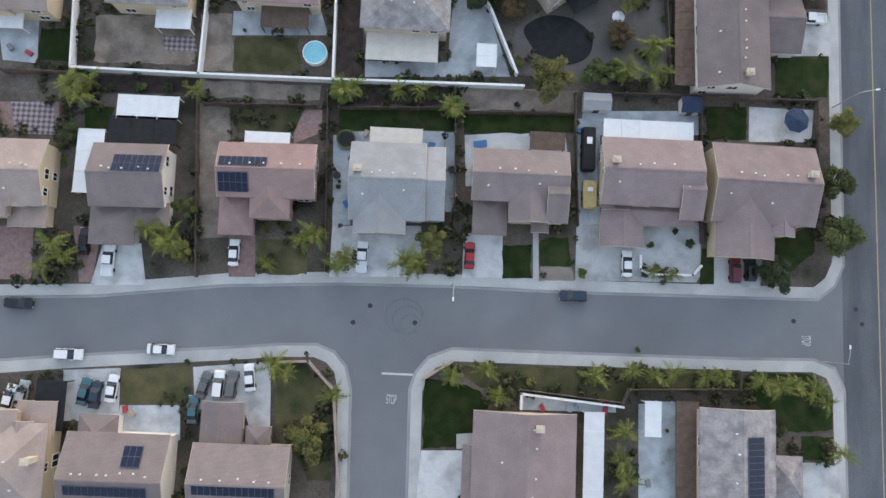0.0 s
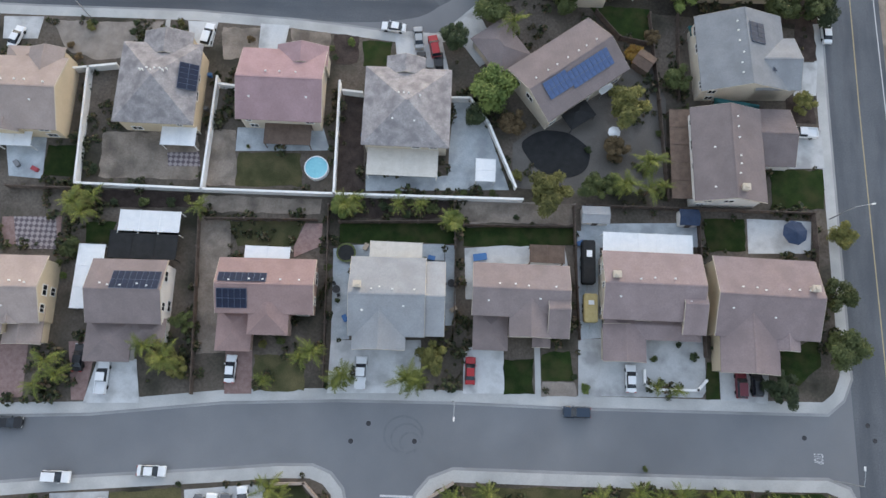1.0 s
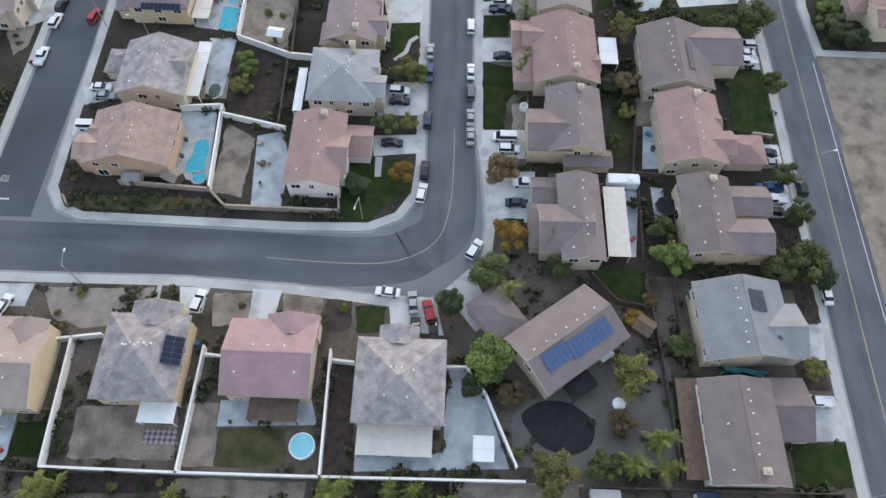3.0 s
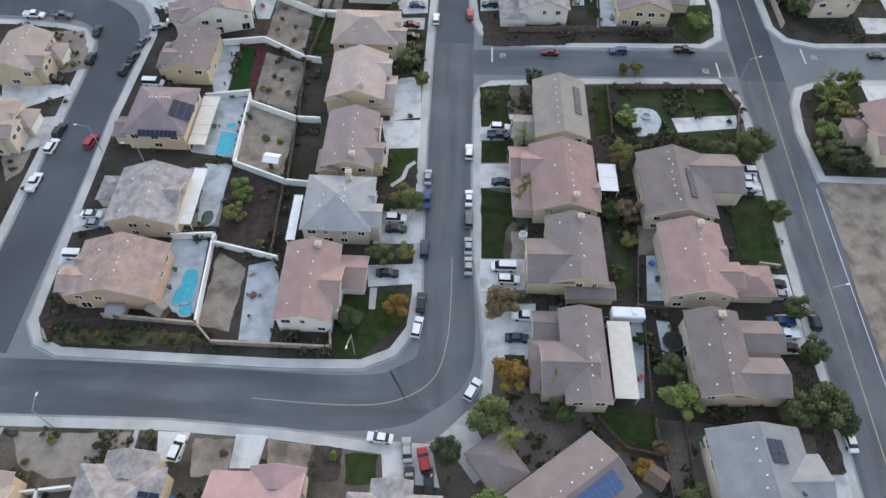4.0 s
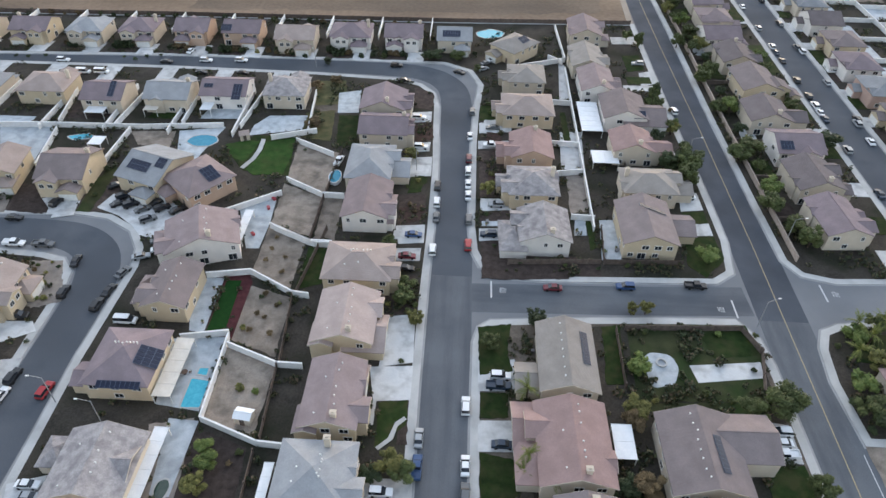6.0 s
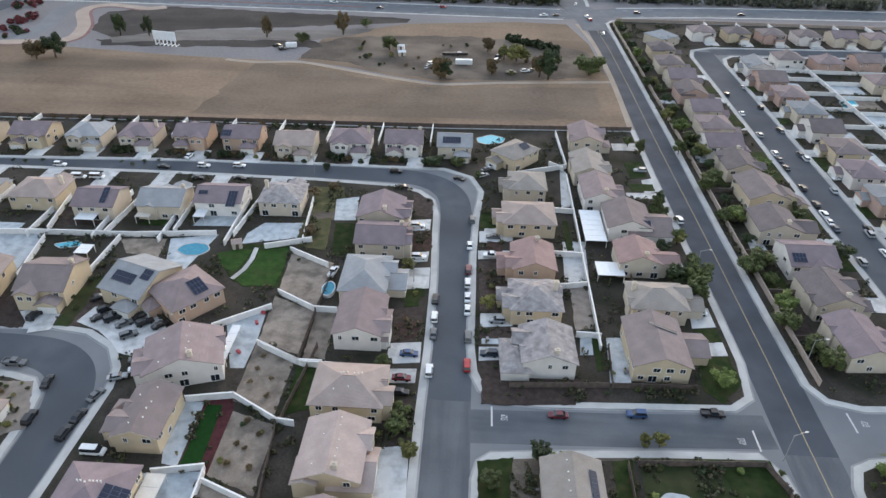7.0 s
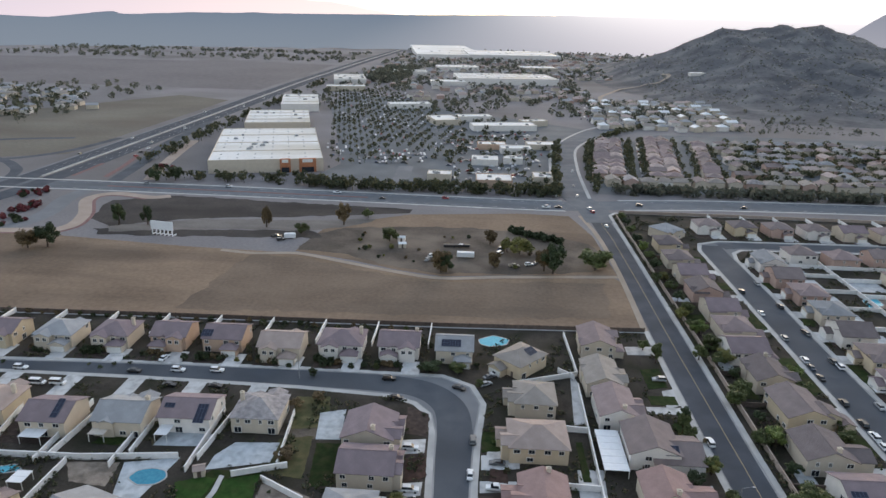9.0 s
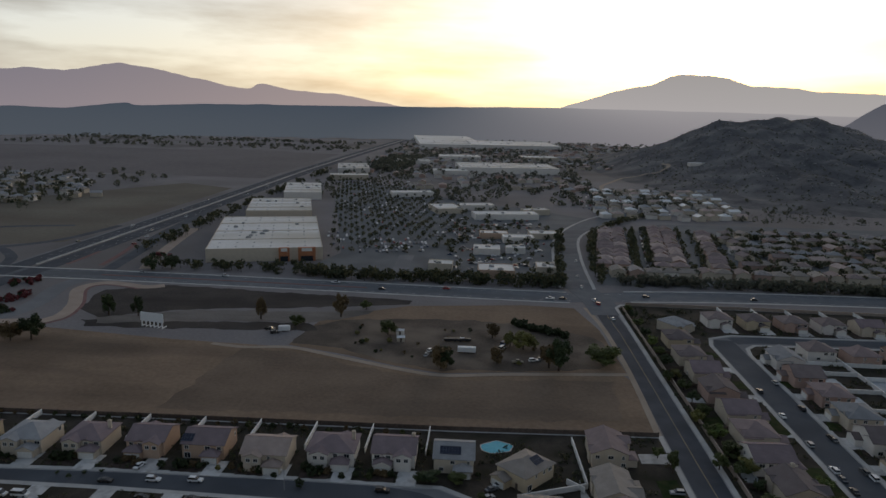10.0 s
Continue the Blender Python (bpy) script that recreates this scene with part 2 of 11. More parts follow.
for key, c in {"tan": (0.335, 0.272, 0.245), "brown": (0.232, 0.19, 0.184), "mauve": (0.262, 0.207, 0.204), "blush": (0.395, 0.318, 0.292), "rose": (0.31, 0.215, 0.2), "grey": (0.3, 0.305, 0.315), "slate": (0.255, 0.26, 0.27), "greymix": (0.31, 0.29, 0.285), "taupe": (0.28, 0.25, 0.225), "plum": (0.222, 0.178, 0.188), "rosepink": (0.33, 0.225, 0.232), "umber": (0.158, 0.134, 0.134), "dusk": (0.205, 0.17, 0.166)}.items():
    ROOF[key] = surface("roof_tiles_" + key, [v * 0.95 for v in c], [min(1, v * 1.18) for v in c], 0.4, 3.5, 0.85, bump=0.5, vary=0.08, wave=4.5, stain=[v * 0.82 for v in c], stain_scale=0.25, stain_amount=0.5)
ROOF["greymix"] = surface("roof_tiles_mottled", (0.262, 0.24, 0.238), (0.395, 0.366, 0.36), 0.7, 3.5, 0.85, bump=0.5, vary=0.08, wave=4.5, stain=(0.185, 0.172, 0.178), stain_scale=0.55, stain_amount=0.75)
ROOF["terracotta"] = surface("roof_tiles_terracotta", (0.32, 0.235, 0.205), (0.45, 0.335, 0.29), 0.7, 3.5, 0.85, bump=0.5, vary=0.05, wave=4.5, stain=(0.25, 0.19, 0.18), stain_scale=0.5, stain_amount=0.6)
WALL = {}
for key, c in {"yellow": (0.56, 0.465, 0.335), "white": (0.72, 0.68, 0.64), "pink": (0.46, 0.33, 0.28), "grey": (0.42, 0.41, 0.4), "cream": (0.56, 0.49, 0.4), "peach": (0.5, 0.36, 0.27)}.items():
    WALL[key] = surface("stucco_" + key, [v * 0.92 for v in c], [min(1, v * 1.06) for v in c], 0.4, 9.0, 0.9, vary=0.06)


def paint(name, c, rough=0.28, spec=0.5):
    return surface("paint_" + name, [v * 0.95 for v in c], [min(1, v * 1.05) for v in c], 1.5, 10.0, rough, spec=spec, bump=0.0)


CARPAINT = {"white": paint("white", (0.72, 0.73, 0.74)), "silver": paint("silver", (0.32, 0.335, 0.35)), "grey": paint("grey", (0.11, 0.115, 0.12)), "black": paint("black", (0.012, 0.012, 0.014)), "blue": paint("blue", (0.03, 0.07, 0.17)), "red": paint("red", (0.32, 0.015, 0.02)), "maroon": paint("maroon", (0.13, 0.015, 0.025)), "navy": paint("navy", (0.02, 0.035, 0.06)), "teal": paint("teal", (0.05, 0.12, 0.14)), "tan": paint("tan", (0.3, 0.26, 0.2))}


def chequer(name, a, b, scale):
    """Pavers laid in a diagonal two-tone pattern."""
    m = surface(name, a, a, 1.2, 8.0, 0.85)
    n, l = m.node_tree.nodes, m.node_tree.links
    ck, mp2, co2 = n.new("ShaderNodeTexChecker"), n.new("ShaderNodeMapping"), n.new("ShaderNodeTexCoord")
    mp2.inputs["Rotation"].default_value = (0, 0, radians(45))
    ck.inputs["Scale"].default_value = scale
    l.new(co2.outputs["Object"], mp2.inputs[0])
    l.new(mp2.outputs[0], ck.inputs["Vector"])
    mx = n.new("ShaderNodeMix")
    mx.data_type = "RGBA"
    src = n["Principled BSDF"].inputs["Base Color"].links[0].from_socket
    l.new(ck.outputs["Fac"], mx.inputs[0])
    l.new(src, mx.inputs[6])
    mx.inputs[7].default_value = rgb(b)
    l.new(mx.outputs[2], n["Principled BSDF"].inputs["Base Color"])
    return m


PATTERN = chequer("patterned_paver", (0.13, 0.11, 0.12), (0.32, 0.28, 0.28), 1.5)

# ---- helpers of the scene ----


def part(name, bm, material, parent=None, label=""):
    """One mesh object out of a bmesh, under a thing or a part."""
    me = bpy.data.meshes.new(name)
    bm.to_mesh(me)
    bm.free()
    return placed(name, me, material, parent, label=label)


def placed(name, me, material=None, parent=None, m=None, label=""):
    ob = new(name, me)
    if material is not None and not me.materials:
        me.materials.append(material)
    if parent is not None:
        ob.parent = parent
    if m is not None:
        ob.matrix_basis = m
    if label:
        ob["label"] = label
    return ob


def thing(name, m, label, category, group="", kind=""):
    ob = new(name)
    ob.empty_display_size = 0.5
    ob.matrix_basis = m
    return tagged(ob, label, category, group, kind)


def box(bm, x0, x1, y0, y1, z0, z1, m=None):
    v = [bm.verts.new((x, y, z)) for x in (x0, x1) for y in (y0, y1) for z in (z0, z1)]
    for f in ((0, 1, 3, 2), (4, 6, 7, 5), (0, 4, 5, 1), (2, 3, 7, 6), (0, 2, 6, 4), (1, 5, 7, 3)):
        bm.faces.new([v[i] for i in f])
    if m is not None:
        bmesh.ops.transform(bm, matrix=m, verts=v)
    return v


def prism(bm, pts, z0, z1):
    lo = [bm.verts.new((x, y, z0)) for x, y in pts]
    hi = [bm.verts.new((x, y, z1)) for x, y in pts]
    n = len(pts)
    bm.faces.new(hi)
    bm.faces.new(lo[::-1])
    for i in range(n):
        bm.faces.new((lo[i], lo[(i + 1) % n], hi[(i + 1) % n], hi[i]))


def area(pts):
    return sum(a[0] * b[1] - b[0] * a[1] for a, b in zip(pts, pts[1:] + pts[:1])) / 2


def ccw(pts):
    pts = list(pts)
    return pts if area(pts) > 0 else pts[::-1]


def inset(pts, d):
    """The outline pts moved inwards by d."""
    pts, out = ccw(pts), []
    for i, p in enumerate(pts):
        a, b = Vector(pts[i - 1]), Vector(pts[(i + 1) % len(pts)])
        p = Vector(p)
        u, v = (p - a).normalized(), (b - p).normalized()
        nu, nv = Vector((-u.y, u.x)), Vector((-v.y, v.x))
        w = (nu + nv).normalized()
        out.append(tuple(p + w * d / max(0.5, w.dot(nu))))
    return out


def rounded(pts, r, steps=5):
    """The outline with its corners rounded by the radius r."""
    out = []
    for i, p in enumerate(pts):
        p, a, b = Vector(p), Vector(pts[i - 1]), Vector(pts[(i + 1) % len(pts)])
        k = min(r, (a - p).length * 0.45, (b - p).length * 0.45)
        s, e = p + (a - p).normalized() * k, p + (b - p).normalized() * k
        for j in range(steps + 1):
            t = j / steps
            out.append(tuple(s * (1 - t) ** 2 + p * 2 * t * (1 - t) + e * t * t))
    return out


def inside(px, py, pts):
    hit = False
    for (ax, ay), (bx, by) in zip(pts, pts[1:] + pts[:1]):
        if (ay > py) != (by > py) and px < (bx - ax) * (py - ay) / (by - ay) + ax:
            hit = not hit
    return hit


def wet(px, py):
    """Whether a place lies in a pool or at its edge."""
    return any(inside(px, py, inset(p, -0.9)) for p in POOLS)


PAVED, HOMES = [], []
LAYER = {"pale_gravel": 1, "grey_gravel": 1, "raked_soil": 1, "dark_mulch": 2, "red_mulch": 2, "dry_lawn": 3, "dark_lawn": 3, "patio_concrete": 4, "brick_paver": 5, "patterned_paver": 5, "driveway_concrete": 6, "brown_mulch": 7, "lawn": 7, "watered_lawn": 8, "artificial_turf": 8, "concrete": 9}


SOFT = {"watered_lawn", "brown_mulch", "lawn", "dry_lawn", "dark_lawn", "dark_mulch", "raked_soil", "pale_gravel", "bare_soil", "dark_soil", "burnt_grass", "grey_track", "trampled_yard", "fallow_soil"}


def ragged(pts):
    """The outline with an uneven edge, as grass and soil have."""
    r = random.Random(int(pts[0][0] * 10 + pts[0][1] * 7))
    far = min(p[1] for p in pts) > 330
    amp, gap, most = (1.6, 5.0, 40) if far else (0.22, 1.1, 14)
    out = []
    for a, b in zip(pts, pts[1:] + pts[:1]):
        a, b = Vector(a), Vector(b)
        n = max(1, min(most, int((b - a).length / gap)))
        for i in range(n):
            p = a.lerp(b, i / n)
            out.append((p.x + r.uniform(-amp, amp), p.y + r.uniform(-amp, amp)))
    return out


def patch(material, pts, name, label, category="ground", base=0.165, thick=0.1, kind="structure", r=0):
    """A flat piece of ground: a lawn, a drive, a bed."""
    pts = ccw(pts)
    xs, ys = [p[0] for p in pts], [p[1] for p in pts]
    near = {k for n, q, k, lo in PAVED if (n == material.name or LAYER.get(n, -1) == LAYER.get(material.name, -2)) and lo == base and min(a for a, b in q) < max(xs) and max(a for a, b in q) > min(xs) and min(b for a, b in q) < max(ys) and max(b for a, b in q) > min(ys)}
    step = min(k for k in range(40) if k not in near)
    up = LAYER.get(material.name, 0) * 0.012 + step * 0.003
    PAVED.append((material.name, pts, step, base))
    if r:
        pts = rounded(pts, r)
    elif material.name in SOFT:
        pts = ragged(pts)
    bm = bmesh.new()
    prism(bm, pts, base - thick, base + up)
    return tagged(part(name, bm, material), label, category, kind=kind)


def strip(line, width):
    """The outline of a band along a line."""
    left, right = [], []
    for i, p in enumerate(line):
        a, b = Vector(line[max(i - 1, 0)]), Vector(line[min(i + 1, len(line) - 1)])
        u = (b - a).normalized()
        n = Vector((-u.y, u.x)) * width / 2
        left.append(tuple(Vector(p) + n))
        right.append(tuple(Vector(p) - n))
    return left, right


def band(name, material, line, width, z, label, category="road", thick=0.05, kind="structure"):
    left, right = strip(line, width)
    bm = bmesh.new()
    n = len(line)
    for a, b in ((left, right),):
        va = [bm.verts.new((x, y, z)) for x, y in a]
        vb = [bm.verts.new((x, y, z)) for x, y in b]
        vc = [bm.verts.new((x, y, z - thick)) for x, y in a]
        vd = [bm.verts.new((x, y, z - thick)) for x, y in b]
        for i in range(n - 1):
            bm.faces.new((va[i], vb[i], vb[i + 1], va[i + 1]))
            bm.faces.new((vb[i], vd[i], vd[i + 1], vb[i + 1]))
            bm.faces.new((va[i + 1], vc[i + 1], vc[i], va[i]))
    bmesh.ops.recalc_face_normals(bm, faces=bm.faces)
    return tagged(part(name, bm, material), label, category, kind=kind)


def curve(pts, steps=6):
    """A smooth line through pts."""
    out = []
    for i in range(len(pts) - 1):
        p = [Vector(pts[max(0, min(len(pts) - 1, i + k))]) for k in (-1, 0, 1, 2)]
        for j in range(steps):
            t = j / steps
            out.append(tuple(0.5 * (2 * p[1] + (p[2] - p[0]) * t + (2 * p[0] - 5 * p[1] + 4 * p[2] - p[3]) * t * t + (3 * p[1] - p[0] - 3 * p[2] + p[3]) * t ** 3)))
    return out + [tuple(pts[-1])]


# ---- ground, roads, blocks ----
bm = bmesh.new()
R = [-5200, -2500, -1200, -500, 0, 500, 1200, 2500, 5200]
grid = [[bm.verts.new((x, y, -0.06)) for x in R] for y in R]
for j in range(8):
    for i in range(8):
        bm.faces.new((grid[j][i], grid[j][i + 1], grid[j + 1][i + 1], grid[j + 1][i]))
# Lifted and blued: distance haze is put into the base colour.
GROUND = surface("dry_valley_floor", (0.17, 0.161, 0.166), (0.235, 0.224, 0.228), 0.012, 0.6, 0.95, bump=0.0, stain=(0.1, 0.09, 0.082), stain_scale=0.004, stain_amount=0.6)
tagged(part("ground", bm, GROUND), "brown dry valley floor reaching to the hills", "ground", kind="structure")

bm = bmesh.new()
prism(bm, [(-260, -120), (88.5, -120), (89, 168), (262, 174), (262, 188), (262, 472), (126, 470), (92, 350), (84, 520), (74, 520), (77, 346), (-260, 338)], -0.2, 0.0)
tagged(part("road", bm, ASPHALT), "grey asphalt streets of the housing estate", "road", kind="structure")

BLOCKS = {}


GUTTER = surface("gutter_concrete", (0.26, 0.265, 0.27), (0.36, 0.36, 0.36), 0.3, 5.0, 0.85, stain=(0.16, 0.16, 0.16), stain_scale=0.15, stain_amount=0.6)


def block(name, pts, side=1.9, lot=True, material=DIRT):
    pts = ccw(pts)
    bm = bmesh.new()
    prism(bm, pts, -0.1, 0.15)
    tagged(part("pavement", bm, CONCRETE), "pale concrete pavement with a raised kerb", "pavement", kind="structure")
    if lot:
        bm = bmesh.new()
        prism(bm, inset(pts, side), 0.0, 0.158)
        tagged(part("garden_ground", bm, material), "bare brown garden soil inside the pavement", "ground", kind="structure")
    # the gutter along the kerb
    bm = bmesh.new()
    prism(bm, inset(pts, -0.5), -0.1, 0.014)
    tagged(part("gutter", bm, GUTTER), "stained concrete gutter at the foot of the kerb", "gutter", kind="structure")
    BLOCKS[name] = pts


block("south_west", [(-260, -28), (-110, -18.5), (-72.3, -13.9), (-60.9, -12.6), (-34.1, -10.1), (-24.5, -9.1), (-18.7, -8.9), (-15.7, -10), (-13.6, -12.3), (-12.6, -16.1), (-12, -34), (-11, -120), (-260, -120)])
block("south_east", [(-0.5, -120), (-1.6, -34), (-2, -15.6), (-1.1, -12.7), (0.9, -10.2), (4.8, -8.6), (24.4, -8.5), (54, -8.2), (67.8, -7.8), (71.3, -9.1), (72.9, -12.5), (73, -31), (73, -120)])
block("middle", [(-260, -13), (-110, -6), (-73.6, -2.7), (-57.2, -1.8), (-35, 1), (-15, 2.2), (4.3, 2.6), (24.1, 2.5), (64, 3.1), (68.7, 3.2), (71.6, 5.6), (73.2, 9.2), (73.4, 60), (74.5, 130), (74.3, 157), (73.3, 165), (69.2, 171), (45, 170), (21.4, 168.3), (10.3, 167.2), (7.4, 164.8), (6.2, 160), (6, 137), (6.2, 113), (8, 100.7), (8.9, 88.3), (8.1, 80.3), (3.1, 73.6), (-2.8, 70.8), (-17.1, 72.3), (-27.3, 73.2), (-47.9, 74.1), (-78.4, 73.7), (-260, 73)])
block("north_west", [(-5, 200), (-5.3, 176.2), (-5.2, 145.4), (-4.7, 120), (-4.1, 102.8), (-4.7, 94.5), (-8.2, 88.7), (-14.4, 85.7), (-29.4, 85.2), (-51, 85.5), (-72.7, 85.8), (-77.8, 88), (-80.8, 92.8), (-81.4, 109), (-82.4, 150), (-81.6, 180), (-82.9, 187), (-87.3, 194), (-95.6, 199), (-105.8, 200.5), (-126, 199.5), (-260, 199), (-260, 290), (-110, 291.5), (-54, 290.5), (-23.7, 288.2), (-14.1, 284.3), (-9, 277.9), (-6.9, 267.8), (-6.5, 256), (-5.3, 230)], material=DARKSOIL)
block("west", [(-260, 185), (-118, 185), (-105.7, 184), (-99.9, 182.4), (-95.8, 177.7), (-94.4, 169.6), (-94, 150), (-93.6, 100), (-94.5, 92), (-98, 87.2), (-104, 85.5), (-260, 85)], material=DARKSOIL)
block("north_east", [(4.4, 202), (5.2, 192), (7.5, 185.8), (12.1, 182), (23.6, 181.3), (68, 183.2), (73.2, 187.2), (75, 200), (74.8, 226), (74.0, 256), (73.6, 300), (73.3, 346), (-5.6, 342), (-128, 339), (-260, 334), (-260, 294.5), (-178, 297), (-113, 300.2), (-56, 301.5), (-7, 301), (2.8, 295.4), (6.6, 285), (5, 265), (4.4, 245)], material=DARKSOIL)
block("east_corner", [(86, 137), (85, 153), (86.2, 163), (88.6, 168.6), (93.1, 170.8), (105.5, 172.5), (262, 176), (262, 137)], material=DARKSOIL)
block("east", [(125, 192), (125, 452), (128, 463), (140, 469), (262, 474), (262, 522), (90, 522), (85.3, 515), (85.9, 448), (86.2, 380), (86.5, 337), (86.2, 267), (86.5, 221), (87, 193), (90.4, 187.2), (98.4, 185), (124, 186.5), (127.5, 188)], material=DARKSOIL)
block("far_east", [(138.8, 194), (142, 190), (262, 192), (262, 460), (147, 456), (141, 450), (138.8, 440)], material=DARKSOIL)
patch(SOIL, [(86, -120), (85.5, 80), (86, 139), (262, 139), (262, -120)], "dirt_verge", "bare trampled soil beside the main road", base=0.02, thick=0.3)

# ---- houses ----
PITCH = 0.40


def roof_mesh(bm, w, d, z, kind, ridge, over=0.55, cx=0, cy=0, thick=0.18, pitch=PITCH):
    """A tiled roof with overhang over a w by d body; returns the ridge height."""
    if ridge == "y":
        w, d = d, w
    hw, hd = w / 2 + over, d / 2 + over
    rise = hd * pitch
    e = z - over * pitch * 0.4
    rx = max(hw - hd, 0.05) if kind == "hip" else hw
    pts = [(-hw, -hd, e), (hw, -hd, e), (hw, hd, e), (-hw, hd, e), (-rx, 0, e + rise), (rx, 0, e + rise)]
    if ridge == "y":
        pts = [(-y, x, zz) for x, y, zz in pts]
    v = [bm.verts.new((x + cx, y + cy, zz)) for x, y, zz in pts]
    u = [bm.verts.new((x + cx, y + cy, zz - thick)) for x, y, zz in pts]
    for f in ((0, 1, 5, 4), (2, 3, 4, 5)):
        bm.faces.new([v[i] for i in f])
        bm.faces.new([u[i] for i in f][::-1])
    for f in ((1, 2, 5), (3, 0, 4)):
        if kind == "hip":
            bm.faces.new([v[i] for i in f])
            bm.faces.new([u[i] for i in f][::-1])
    edges = ((0, 1), (1, 2), (2, 3), (3, 0)) if kind == "hip" else ((0, 1), (2, 3), (1, 5), (5, 2), (3, 4), (4, 0))
    for a, b in edges:
        bm.faces.new((v[a], u[a], u[b], v[b]))
    # ridge cap
    top = e + rise
    k = 0.13
    if ridge == "y":
        box(bm, cx - k, cx + k, cy - rx, cy + rx, top - 0.1, top + 0.07)
    else:
        box(bm, cx - rx, cx + rx, cy - k, cy + k, top - 0.1, top + 0.07)
    return top


def body_mesh(bm, w, d, z, kind, ridge, cx=0, cy=0, pitch=PITCH, over=0.55):
    """Walls of a w by d body up to the eaves, with the gables where the roof has them."""
    zt = z - 0.18
    box(bm, cx - w / 2, cx + w / 2, cy - d / 2, cy + d / 2, -0.1, zt)
    if kind == "gable":
        half = (w if ridge == "y" else d) / 2
        top = z - over * pitch * 0.4 + half * pitch + over * pitch - 0.2
        for s in (-1, 1):
            if ridge == "y":
                y = cy + s * d / 2
                tri = [(cx - half, y, zt), (cx + half, y, zt), (cx, y, top)]
                back = [(a, b - s * 0.3, c) for a, b, c in tri]
            else:
                x = cx + s * w / 2
                tri = [(x, cy - half, zt), (x, cy + half, zt), (x, cy, top)]
                back = [(a - s * 0.3, b, c) for a, b, c in tri]
            p = [bm.verts.new(q) for q in tri]
            q = [bm.verts.new(q) for q in back]
            bm.faces.new(p)
            bm.faces.new(q[::-1])
            for i in range(3):
                bm.faces.new((p[i], p[(i + 1) % 3], q[(i + 1) % 3], q[i]))
    bmesh.ops.recalc_face_normals(bm, faces=bm.faces)


def gable_boards(parent, w, d, z, ridge, over, cx, cy):
    """Pale boards along the sloping edges of each gable."""
    if ridge == "y":
        w, d = d, w
    hw, hd = w / 2 + over, d / 2 + over
    e = z - over * PITCH * 0.4
    for sx in (-1, 1):
        bm = bmesh.new()
        rows = [[bm.verts.new((x, y, e - 0.06 + hd * PITCH * (1 - abs(y) / hd) + up)) for y in (-hd, 0, hd)] for x, up in ((-0.04, -0.22), (0.04, -0.22), (0.04, 0.0), (-0.04, 0.0))]
        for p, q in zip(rows, rows[1:] + rows[:1]):
            for i in (0, 1):
                bm.faces.new((p[i], q[i], q[i + 1], p[i + 1]))
        for i in (0, 2):
            bm.faces.new([p[i] for p in rows])
        bmesh.ops.recalc_face_normals(bm, faces=bm.faces)
        ob = part("fascia", bm, WALL["cream"], parent, "pale painted gable board")
        ob.matrix_basis = pose(cx, cy, 0, 0, 0, 90 if ridge == "y" else 0) @ pose(sx * (hw + 0.03), 0, 0)


WIN = {}


def window_meshes(w, h):
    key = (w, h)
    if key not in WIN:
        bm = bmesh.new()
        f = 0.14
        for x0, x1, z0, z1 in ((-w / 2 - f, w / 2 + f, -h / 2 - f, -h / 2), (-w / 2 - f, w / 2 + f, h / 2, h / 2 + f), (-w / 2 - f, -w / 2, -h / 2, h / 2), (w / 2, w / 2 + f, -h / 2, h / 2), (-0.04, 0.04, -h / 2, h / 2)):
            box(bm, x0, x1, -0.09, 0.02, z0, z1)
        a = bpy.data.meshes.new("window")
        bm.to_mesh(a)
        bm.free()
        bm = bmesh.new()
        box(bm, -w / 2, w / 2, -0.03, 0.02, -h / 2, h / 2)
        b = bpy.data.meshes.new("pane")
        bm.to_mesh(b)
        bm.free()
        WIN[key] = (a, b)
    return WIN[key]


def window(parent, x, y, z, turn, w=1.3, h=1.2):
    a, b = window_meshes(w, h)
    f = placed("window", a, TRIM, parent, pose(x, y, z, 0, 0, turn))
    placed("pane", b, GLASS, f)
    return f


def shared(key, build):
    """A mesh that is built once and shared."""
    if key not in SHARED:
        bm = bmesh.new()
        build(bm)
        me = bpy.data.meshes.new(key)
        bm.to_mesh(me)
        bm.free()
        SHARED[key] = me
    return SHARED[key]


SHARED = {}


def vent_build(bm):
    box(bm, -0.09, 0.09, -0.09, 0.09, -0.3, 0.26)
    box(bm, -0.16, 0.16, -0.13, 0.13, 0.26, 0.36)


def chimney_build(bm):
    box(bm, -0.55, 0.55, -0.45, 0.45, -3.0, 1.1)
    box(bm, -0.68, 0.68, -0.58, 0.58, 1.1, 1.28)
    box(bm, -0.3, 0.3, -0.25, 0.25, 1.28, 1.6)


def garage_build(bm):
    v = [[bm.verts.new((-2.5 + i * 1.25, -0.07, k * 0.55)) for i in range(5)] for k in range(5)]
    fs = [bm.faces.new((v[k][i], v[k][i + 1], v[k + 1][i + 1], v[k + 1][i])) for k in range(4) for i in range(4)]
    bmesh.ops.inset_individual(bm, faces=fs, thickness=0.08, depth=0.04)


def door_build(bm):
    box(bm, -0.5, 0.5, -0.08, 0.05, 0, 2.1)
    box(bm, -0.38, 0.38, -0.11, -0.08, 0.2, 0.95)
    box(bm, -0.38, 0.38, -0.11, -0.08, 1.1, 1.95)


